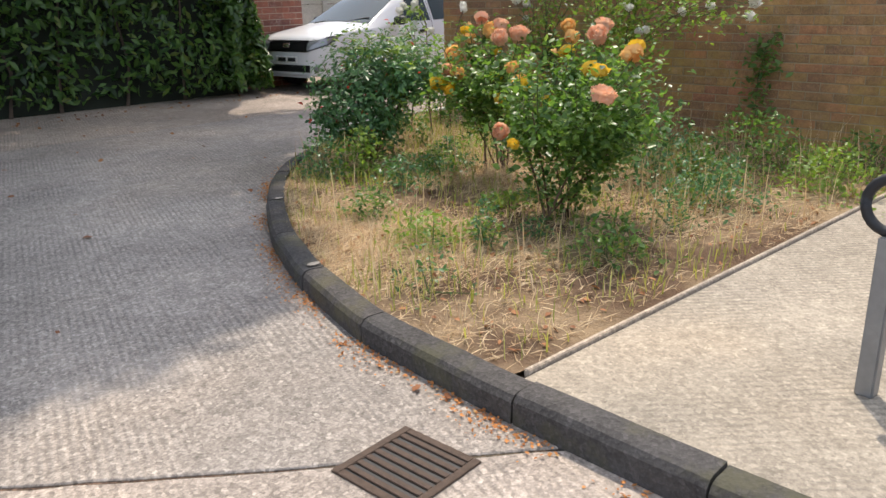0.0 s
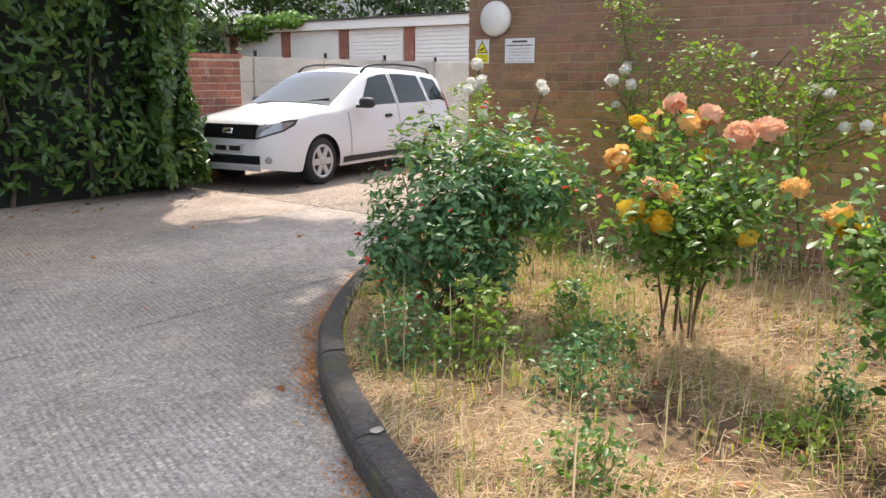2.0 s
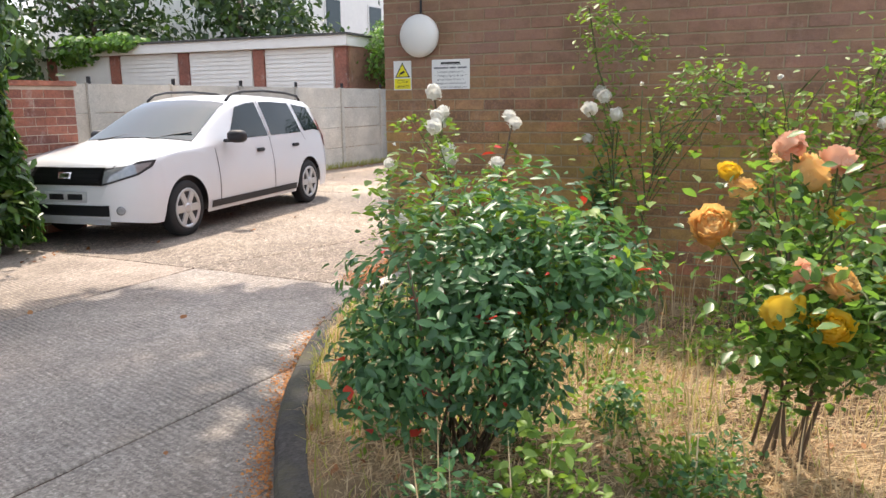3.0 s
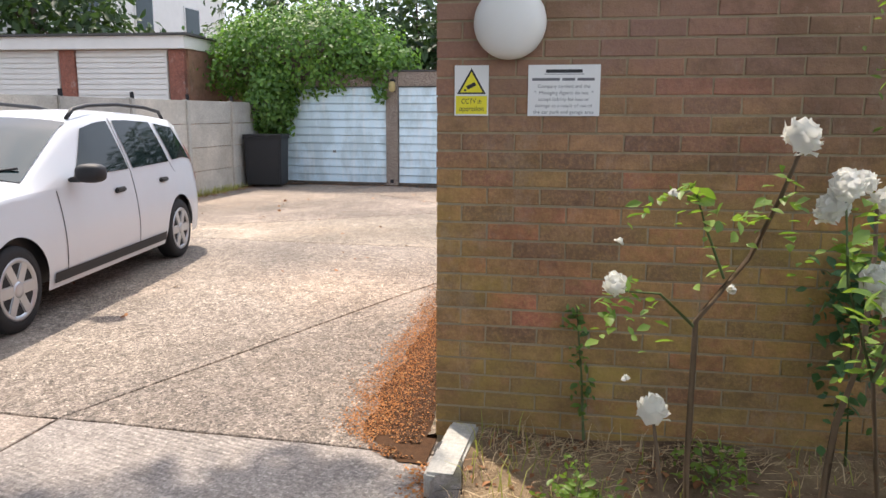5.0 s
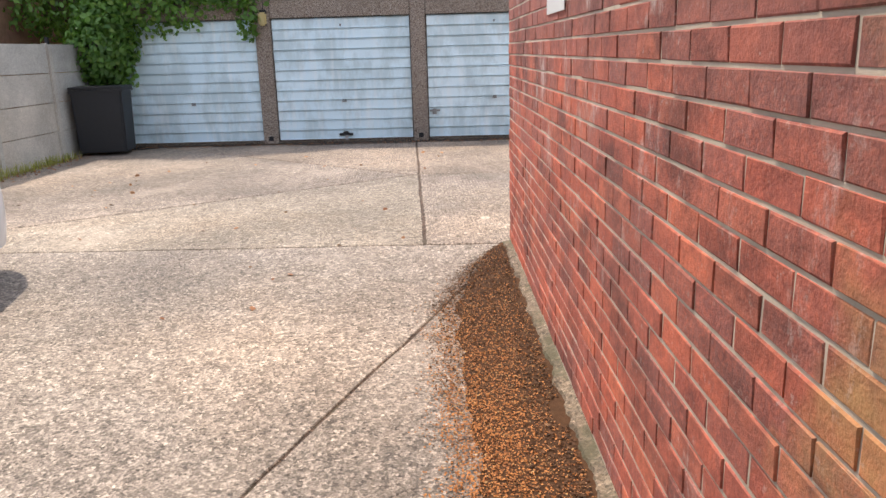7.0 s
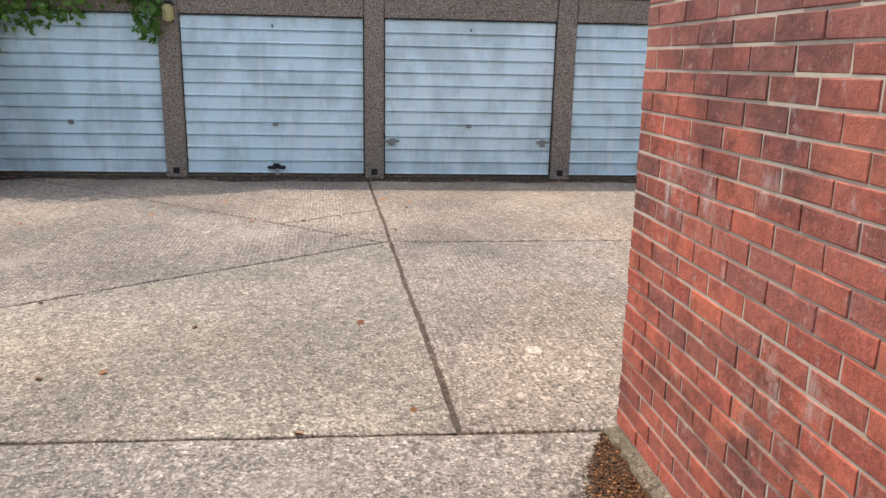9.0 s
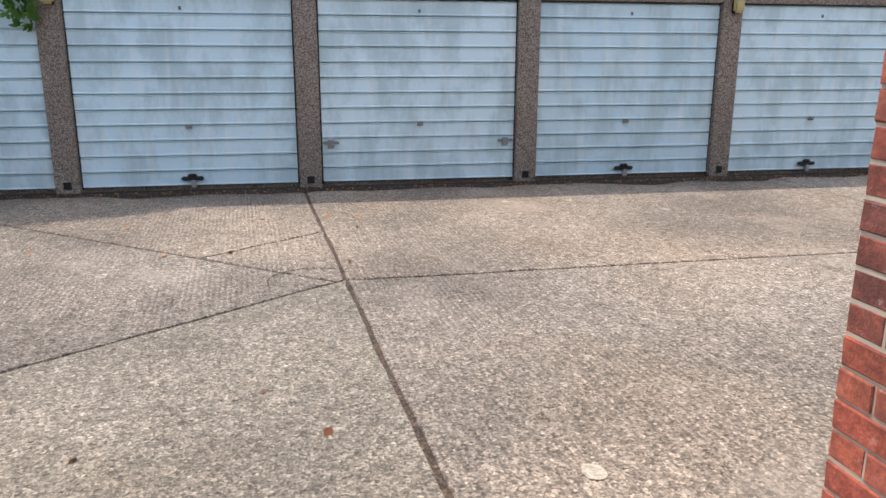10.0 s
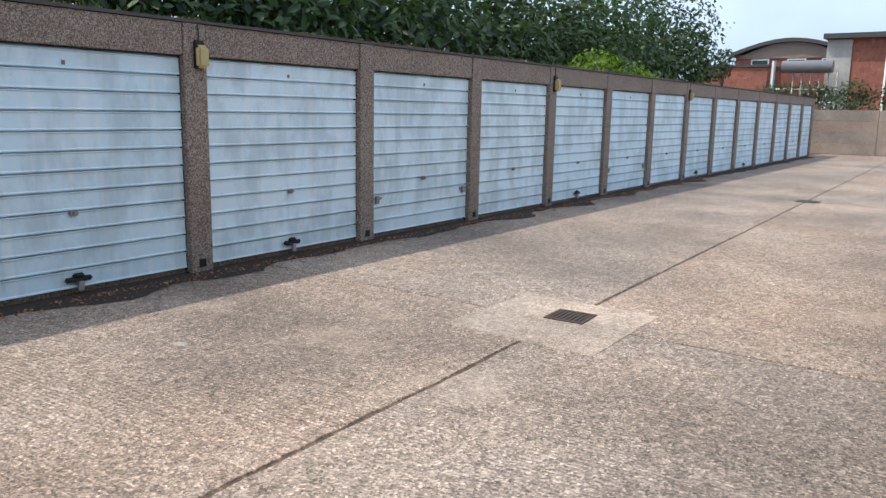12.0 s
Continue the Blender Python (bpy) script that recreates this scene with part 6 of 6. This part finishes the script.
spray("long bright green shoot arching high up the brick wall", [(6.95, 5.5, 0.1), (6.95, 5.75, 1.0), (6.9, 5.95, 1.6), (6.85, 6.0, 1.95), (6.85, 5.85, 1.85), (6.85, 5.6, 1.62)], 460, 0.075, 0.045, FRESH_LEAF)
spray("bright green shoot bending along the brick wall", [(6.9, 4.6, 0.1), (6.85, 4.7, 0.9), (6.75, 5.1, 1.45), (6.7, 5.3, 1.55), (6.65, 5.5, 1.35)], 480, 0.075, 0.042, FRESH_LEAF)
spray("pale green shoot arching over the rose bed", [(6.8, 4.8, 0.1), (6.7, 4.6, 1.1), (6.6, 4.45, 1.6), (6.5, 4.2, 1.62), (6.4, 3.9, 1.5)], 760, 0.09, 0.042, FRESH_LEAF)
spray("dark creeper clinging low on the brick wall", [(7.22, 7.0, 0.1), (7.235, 7.02, 0.4), (7.235, 7.05, 0.7)], 70, 0.025, 0.04, ROSE_LEAF)
spray("dark ivy tuft growing from the brick wall", [(7.2, 5.95, 0.1), (7.22, 5.97, 0.7), (7.2, 5.93, 0.95)], 260, 0.07, 0.06, SHRUB_LEAF)
spray("green ivy tuft on the brick wall near the path", [(7.3, 3.7, 0.1), (7.33, 3.72, 0.7), (7.3, 3.65, 1.0)], 280, 0.075, 0.06, ROSE_LEAF)


def dark_shrub():
    t = thing("shrub", "dense blue-green shrub with a few red leaf tips", "shrub")
    P, D, ends = [], [], []
    for c, r, n in (((4.64, 5.80, 0.66), (0.50, 0.46, 0.54), 3300), ((4.85, 5.38, 0.80), (0.32, 0.26, 0.24), 1100), ((4.42, 6.0, 0.48), (0.26, 0.24, 0.26), 700), ((4.95, 5.70, 0.85), (0.42, 0.42, 0.34), 1300), ((4.6, 5.55, 0.45), (0.24, 0.24, 0.2), 350)):
        p, d = blob_points(n, c, r, 0.9, 26, 0.62)
        P.append(p)
        D.append(d + [0, 0, 0.9])
    P, D = np.concatenate(P), np.concatenate(D)
    keep = P[:, 2] > 0.13
    leaves("foliage", P[keep], D[keep], 0.050, SHRUB_LEAF, t, 0.6, 0.42, 0.15, 0.6)
    for _ in range(22):
        b = bmesh.new()
        e = P[random.randrange(len(P))]
        s = Vector((4.66 + random.uniform(-0.1, 0.1), 5.8 + random.uniform(-0.1, 0.1), 0.08))
        tube(b, [s, s.lerp(Vector(e), 0.5) + Vector((0, 0, 0.08)), tuple(e)], 0.008, 0.003, 5)
        part("branch", b, STEM, t)
    red = []
    core_at = P.mean(axis=0)
    for k in range(60):
        q = P[random.randrange(len(P))]
        red.append(q + 0.10 * (q - core_at) + np.array([0, 0, 0.02]))
    tagged(leaves("red_tip", red, [(0, 0, 1)] * len(red), 0.05, RED_PETAL, t, 0.4, 0.55, 0.2, 0.2), kind="stuff")
    # paler new growth with arching side shoots
    Q = []
    for _ in range(44):
        a, r = random.uniform(-2.2, 1.6), random.uniform(0.35, 0.62)
        o = Vector((4.8, 5.6, random.uniform(0.6, 1.02)))
        e = o + Vector((math.cos(a) * r, math.sin(a) * r, random.uniform(-0.05, 0.12)))
        for q in range(16):
            Q.append(o.lerp(e, q / 15) + Vector((random.gauss(0, 0.025), random.gauss(0, 0.025), random.gauss(0, 0.02))))
    for c, r, n in (((4.80, 6.10, 0.98), (0.26, 0.22, 0.24), 260), ((4.95, 5.85, 1.0), (0.24, 0.22, 0.16), 120)):
        p, d = blob_points(n, c, r, 0.8, 12, 0.5)
        Q += [Vector(v) for v in p]
    tagged(leaves("new_growth", Q, [(0, 0, 1)] * len(Q), 0.050, FRESH_LEAF, t, 0.4, 0.5, 0.15, 0.4), kind="stuff")


dark_shrub()


def weed(at, r, h, n, material, size, label):
    t = thing("weed_clump", label, "weed", "weeds in the bed")
    n = int(n * 1.7)
    q = RNG.normal(0, r * 0.55, (n, 2))
    away = np.linalg.norm(q, axis=1) / r
    up = h * 1.25 * RNG.random(n) * np.clip(1.1 - 0.55 * away ** 2, 0.08, 1)
    p = np.stack([at[0] + q[:, 0], at[1] + q[:, 1], bed_z(*at) + 0.01 + up], 1)
    inside = (p[:, 0] > [kerb_x(v) + 0.07 for v in p[:, 1]]) & (p[:, 0] < [wall_x(v) - 0.03 for v in p[:, 1]])
    p = p[inside]
    leaves("foliage", p, np.tile([0, 0, 1.0], (len(p), 1)), size * 0.7, material, t, 0.6, 0.5, 0.15, 0.2)
    for _ in range(5):
        b = bmesh.new()
        e = p[random.randrange(len(p))]
        tube(b, [(at[0] + random.uniform(-0.04, 0.04), at[1] + random.uniform(-0.04, 0.04), bed_z(*at) - 0.01), tuple(e)], 0.004, 0.002, 4)
        part("stalk", b, GREEN_STEM, t)


for x, y, r, h, n, m, s, l in (
        (4.25, 5.35, 0.22, 0.30, 300, FRESH_LEAF, 0.06, "leafy green weed clump below the shrub"),
        (4.0, 5.55, 0.20, 0.26, 300, SHRUB_LEAF, 0.05, "blue-green weed clump near the kerb"),
        (4.7, 5.0, 0.22, 0.14, 170, FRESH_LEAF, 0.055, "bright green weed clump in dry grass"),
        (5.3, 5.35, 0.26, 0.14, 160, FRESH_LEAF, 0.05, "low yellow-green weeds in dry grass"),
        (4.15, 4.75, 0.20, 0.2, 240, SHRUB_LEAF, 0.045, "small feathery weed in the straw"),
        (3.6, 4.4, 0.18, 0.16, 200, ROSE_LEAF, 0.045, "small green weed in the straw"),
        (5.9, 5.6, 0.3, 0.16, 170, ROSE_LEAF, 0.05, "green weeds beside the white roses"),
        (6.45, 6.95, 0.2, 0.14, 120, FRESH_LEAF, 0.055, "green weeds at the foot of the brick wall"),
        (6.0, 7.0, 0.2, 0.16, 160, ROSE_LEAF, 0.05, "green weeds at the corner of the bed"),
        (6.9, 6.5, 0.16, 0.12, 80, FRESH_LEAF, 0.05, "pale green weeds at the foot of the wall"),
        (5.6, 3.6, 0.4, 0.4, 700, SHRUB_LEAF, 0.055, "bushy blue-green weeds behind the roses"),
        (6.3, 3.2, 0.4, 0.36, 620, ROSE_LEAF, 0.055, "green weeds near the brick wall"),
        (5.2, 2.9, 0.3, 0.24, 380, SHRUB_LEAF, 0.05, "low green weeds beside the path"),
        (6.0, 2.5, 0.3, 0.26, 380, FRESH_LEAF, 0.055, "pale green weeds at the path edge"),
        (6.8, 2.6, 0.26, 0.24, 300, ROSE_LEAF, 0.05, "green weeds at the foot of the wall by the path"),
        (3.4, 3.6, 0.16, 0.15, 160, FRESH_LEAF, 0.045, "small weed in the straw"),
        (3.9, 2.75, 0.2, 0.2, 240, ROSE_LEAF, 0.05, "green weed below the roses"),
        (5.6, 6.6, 0.25, 0.2, 240, ROSE_LEAF, 0.05, "green weeds near the kerb"),
        (5.1, 6.35, 0.2, 0.16, 140, SHRUB_LEAF, 0.05, "blue-green weeds behind the shrub")):
    weed((x, y), r, h, n, m, s, l)


for k in range(34):
    y = random.uniform(2.5, 7.2)
    x = random.uniform(kerb_x(y) + 0.25, wall_x(y) - 0.15)
    weed((x, y), random.uniform(0.08, 0.2), random.uniform(0.08, 0.24), random.randint(50, 150), random.choice((ROSE_LEAF, FRESH_LEAF, SHRUB_LEAF, FRESH_LEAF)), random.uniform(0.035, 0.055), "small green weed among the straw")


def bed_spots(n, test=None, y0=2.27, y1=7.45, margin=0.08):
    out = []
    while len(out) < n:
        y = random.uniform(y0, y1)
        x = random.uniform(kerb_x(y) + margin, wall_x(y) - 0.05)
        if test is None or random.random() < test(x, y):
            out.append((x, y, bed_z(x, y) - 0.004))
    return out


def dry(x, y):
    k = 0.55 + 0.9 * noise.noise((x * 1.1, y * 1.1, 7))
    return max(0.06, min(1.0, k)) * (1.0 if x < wall_x(y) - 0.9 else 0.4) * (0.25 if y < 2.6 else 0.5 if y < 3.0 else 1.0)


def green(x, y):
    return max(0.05, min(1.0, 0.35 + 0.9 * noise.noise((x * 1.4, y * 1.4, 21)))) * (0.15 if y > 5.6 and x > wall_x(y) - 1.0 else 1.0)


tagged(blades("lying_straw", bed_spots(56000, dry), 0.105, 0.5, STRAW, None, 0.0016, True), "matted dry yellow straw over the bed", "straw", kind="stuff")
tagged(blades("dry_grass", bed_spots(4600, dry), 0.11, 0.7, STRAW, None, 0.0024), "dry upright yellow grass in the bed", "grass", kind="stuff")
tagged(blades("green_grass", bed_spots(4200, green), 0.14, 0.7, GRASS, None, 0.0028), "sparse olive-green grass in the bed", "grass", kind="stuff")
tagged(blades("seed_stalks", bed_spots(480, lambda x, y: 0.0 if y > 5.9 else 1.0 if x > 4.8 else 0.25), 0.40, 0.25, STRAW, None, 0.0028), "tall dry seed stalks among the roses", "grass", kind="stuff")
fallen = [(x, y, z + 0.012) for x, y, z in bed_spots(900)]
tagged(leaves("bed_litter", fallen, [(0, 0, 1)] * len(fallen), 0.035, DEAD_LEAF, None, 0.3, 0.6), "brown fallen leaves on the soil", "leaf litter", kind="stuff")

# ---------- litter on the concrete ----------
def flakes(name, pts, size, material, label):
    return tagged(leaves(name, pts, [(0, 0, 1)] * len(pts), size, material, None, 0.35, 0.7, 0.1), label, "leaf litter", kind="stuff")


def litter_edge(x):
    """How far the heap reaches out from the side wall at x."""
    w = float(np.interp(x, [7.0, 7.3, 7.8, 9.2, 10.8, 11.6, 12.4], [0.12, 0.42, 0.48, 0.52, 0.55, 0.38, 0.05]))
    return w + 0.05 * noise.noise((x * 4, 0, 0)) + 0.025 * noise.noise((x * 15, 0, 4))


pts = []
while len(pts) < 38000:
    x = random.uniform(7.05, 12.35)
    yw = CORNER.y + (x - CORNER.x) * math.tan(TURN_B)
    u = random.random()
    o = (0.06 + (litter_edge(x) - 0.06) * u) * (1 + abs(random.gauss(0, 0.14)))
    if noise.noise((x * 3, o * 6, 1)) < -0.6:
        continue
    pts.append((x, yw + o, 0.006 + 0.012 * random.random()))
old = [random.random() < max(float(np.interp(p[0], [9.3, 11.3], [0.06, 0.86])), float(np.interp(p[1] - CORNER.y - (p[0] - CORNER.x) * math.tan(TURN_B), [0.14, 0.30], [0.75, 0.0]))) for p in pts]
flakes("wall_litter", [p for p, d_ in zip(pts, old) if not d_], 0.0095, LITTER, "rust-orange leaf litter heaped along the side wall")
flakes("brown_litter", [p for p, d_ in zip(pts, old) if d_], 0.011, BROWN_LITTER, "dark brown rotted litter at the end of the side wall")
vs, fs = [], []
for i in range(160):
    x = 7.02 + 5.33 * i / 159
    yw = CORNER.y + (x - CORNER.x) * math.tan(TURN_B)
    vs += [(x, yw, 0.006), (x, yw + litter_edge(x) * 0.55, 0.008), (x, yw + litter_edge(x) * 0.86, 0.004)]
for i in range(159):
    q = i * 3
    fs += [(q, q + 3, q + 4, q + 1), (q + 1, q + 4, q + 5, q + 2)]
HEAP = plain("rotting_litter", (0.10, 0.05, 0.024), 0.95, 0, 0.6, 34, 1.0, 0.2)
tagged(sheet_mesh("litter_bed", vs, fs, HEAP), "dark rotting litter below the side wall", "leaf litter", kind="stuff")
pts = []
for _ in range(11000):
    i = random.randrange(18, len(fine) - 1)
    p, tng = fine[i], fine[i] - fine[i - 1]
    nrm = np.array([-tng[1], tng[0]]) / np.linalg.norm(tng)
    q = p + nrm * (0.07 + abs(random.gauss(0, 0.055))) + tng * random.random()
    if random.random() < 0.35 + 0.8 * noise.noise((q[0] * 2.5, q[1] * 2.5, 2)) + (0.9 if p[1] > 6.2 else 0):
        pts.append((q[0], q[1], 0.005 + 0.008 * random.random()))
flakes("gutter_litter", pts, 0.014, LITTER, "orange-brown leaf litter in the gutter along the kerb")
pts = [(random.uniform(7.3, 19), random.uniform(8.3, 13.5), 0.008) for _ in range(70)] + [(random.uniform(-1, 6), random.uniform(4, 11), 0.008) for _ in range(60)]
pts += [(x, 11.1 + random.random() * 0.6, 0.01) for x in np.linspace(-2, 7.4, 160)] + [(2.44, 2.42, 0.012), (2.40, 2.55, 0.012), (2.5, 2.62, 0.012)]
flakes("scattered_leaves", pts, 0.05, DEAD_LEAF, "scattered dead leaves on the concrete")
# near-black strip of uneven width along the foot of the doors
vs, fs = [], []
for i in range(300):
    y = 14.0 - 40.0 * i / 299
    w = 0.2 + 0.5 * max(0.0, noise.noise((y * 0.9, 3, 0)) + 0.1) + 0.10 * abs(noise.noise((y * 6, 0, 0)))
    vs += [(19.77, y, 0.006), (19.70 - w, y, 0.004)]
for i in range(299):
    fs.append((2 * i, 2 * i + 2, 2 * i + 3, 2 * i + 1))
tagged(sheet_mesh("door_dirt", vs, fs, DARK_DIRT), "dark dirt along the foot of the garage doors", "dirt", kind="stuff")
pts = [(19.62 - abs(random.gauss(0, 0.16)), random.uniform(-12, 14.2), 0.009) for _ in range(3200)]
flakes("door_litter", pts, 0.024, DEAD_LEAF, "brown litter along the foot of the garage doors")
pts = [(random.uniform(14.5, 19.3), 14.38 - abs(random.gauss(0, 0.16)), 0.01) for _ in range(700)]
flakes("fence_litter", pts, 0.03, DEAD_LEAF, "brown litter along the foot of the fence")
tuft = [(random.uniform(15.5, 18.4), 14.36 - abs(random.gauss(0, 0.08)), 0.0) for _ in range(500)]
tagged(blades("fence_weeds", tuft, 0.16, 0.7, GRASS, None, 0.004), "grassy weeds along the foot of the fence", "grass", kind="stuff")
for x, y, r, z in ((17.88, 5.55, 0.055, 0.004), (18.53, 7.01, 0.045, 0.004), (13.35, 8.05, 0.06, 0.004), (2.755, 3.78, 0.035, 0.1235), (3.36, 5.13, 0.03, 0.1235)):
    b = bmesh.new()
    vv = [b.verts.new((x + r * (1 + 0.25 * noise.noise((math.cos(a) * 2, math.sin(a) * 2, x))) * math.cos(a), y + 0.75 * r * (1 + 0.25 * noise.noise((math.cos(a) * 2, math.sin(a) * 2, y))) * math.sin(a), z)) for a in [2 * math.pi * k / 16 for k in range(16)]]
    b.faces.new(vv)
    tagged(part("pale_spot", b, EDGING), "pale dried mortar spot on weathered concrete", "stain", kind="structure")

# a curved crack across the small bay
vs, fs = [], []
for i in range(25):
    a = radians(-35 + 150 * i / 24)
    r = 0.30 + 0.02 * noise.noise((i * 0.5, 0, 0))
    w = 0.006 + 0.004 * noise.noise((i * 0.9, 3, 0))
    vs += [(16.02 + (r - w) * math.cos(a), 9.02 + (r - w) * math.sin(a), 0.0025), (16.02 + (r + w) * math.cos(a), 9.02 + (r + w) * math.sin(a), 0.0025)]
for i in range(24):
    fs.append((2 * i, 2 * i + 1, 2 * i + 3, 2 * i + 2))
tagged(sheet_mesh("crack", vs, fs, JOINT), "dark curved crack in the concrete bay", "crack", kind="structure")
# moss and dry grass along the edge of the garage roof
moss = []
while len(moss) < 2400:
    y = random.uniform(-20, 14)
    if noise.noise((y * 0.8, 5, 0)) + 0.6 * noise.noise((y * 3.1, 2, 0)) > random.uniform(-0.2, 0.5):
        moss.append((GX - 0.005 + abs(random.gauss(0, 0.05)), y, TOP + 0.028))
DRY_MOSS = leaf_mat("dry_moss", (0.10, 0.085, 0.05), (0.27, 0.22, 0.12), 0.8, 0.2, None, (1.0, 0.95, 0.8))
tagged(blades("roof_moss", moss, 0.04, 0.8, DRY_MOSS, None, 0.003), "dry moss and grass along the garage roof edge", "moss", kind="stuff")

# ---------- hoop post by the path ----------
bp = thing("hoop_post", "grey steel post with a black ring beside the path", "post", at=pose(3.34, 1.30, 0.105))
part("post", boxed(-0.03, 0.03, -0.03, 0.03, 0, 0.56, 0.006), GALV, bp)
rg = bmesh.new()
tube(rg, [(0, 0.09 * math.cos(a), 0.66 + 0.09 * math.sin(a)) for a in [2 * math.pi * k / 24 for k in range(25)]], 0.018, None, 8)
part("ring", rg, BLACK_PLASTIC, bp, "thick black ring")
part("cap", lathe([(0.022, 0.76), (0.032, 0.775), (0.03, 0.80), (0.015, 0.815)], 16), WHITE_METAL, bp, "small white cap")

# ---------- low wall at the mouth of the yard ----------
ENTRY_M = frame_of((8.36, 12.5, 0.0), (-1, 0), (0, -1))

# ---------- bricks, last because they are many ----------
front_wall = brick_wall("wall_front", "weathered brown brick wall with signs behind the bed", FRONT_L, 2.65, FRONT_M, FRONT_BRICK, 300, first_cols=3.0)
side_wall = brick_wall("wall_side", "red brick side wall with white salt bloom", SIDE_L, 2.65, SIDE_M, SIDE_BRICK, 300, mortar=PALE_MORTAR, begin=0.031, shift=1, recess=0.0036)
entry_wall = brick_wall("wall_entry", "old red brick wall beside the hedge", 3.2, 1.63, ENTRY_M, OLD_BRICK, 140, first_cols=1.3, mortar=PALE_MORTAR, course=0.1, unit=0.26)
tagged(part("wall_coping", boxed(5.14, 8.38, 12.46, 12.72, 1.632, 1.69, 0.008), OLD_BRICK), "brick coping on the low red wall", "coping", kind="structure")
# the unseen sides of the brick building, and its flat roof
back = tagged(part("wall_back", boxed(0.03, SIDE_L, -FRONT_L, -0.21, -0.05, 2.6), MORTAR), "plain body of the brick building", "wall", kind="structure")
back.matrix_basis = BLD
roof = tagged(part("roof_edge", boxed(-0.03, SIDE_L + 0.03, -FRONT_L, 0.03, 2.71, 2.78), ROOF_FELT), "flat felt roof of the brick building", "roof", kind="structure")
roof.matrix_basis = BLD
vs, fs = [], []
for i in range(221):
    x = 0.03 + (SIDE_L - 0.03) * i / 220
    w = 0.055 + 0.03 * noise.noise((x * 5, 2, 0)) + 0.022 * noise.noise((x * 17, 4, 0))
    h = 0.026 + 0.016 * noise.noise((x * 7, 9, 0)) + 0.010 * noise.noise((x * 23, 6, 0))
    vs += [(x, -0.004, 0.036), (x, 0.35 * w, max(0.012, h)), (x, 0.8 * w, max(0.008, h * 0.8)), (x, w, 0.0)]
for i in range(220):
    for k in range(3):
        q = 4 * i + k
        fs.append((q, q + 4, q + 5, q + 1))
FOOTING = concrete_mat("mossy_footing", (0.25, 0.20, 0.145), 0, 0.0, pebbles=0.8, moss=0.85)
footing = tagged(sheet_mesh("wall_footing", vs, fs, FOOTING, smooth=False), "broken mossy concrete footing along the side wall", "footing", kind="structure")
footing.matrix_basis = frame_of((CORNER.x, CORNER.y, 0), (ca, sa), (-sa, ca))
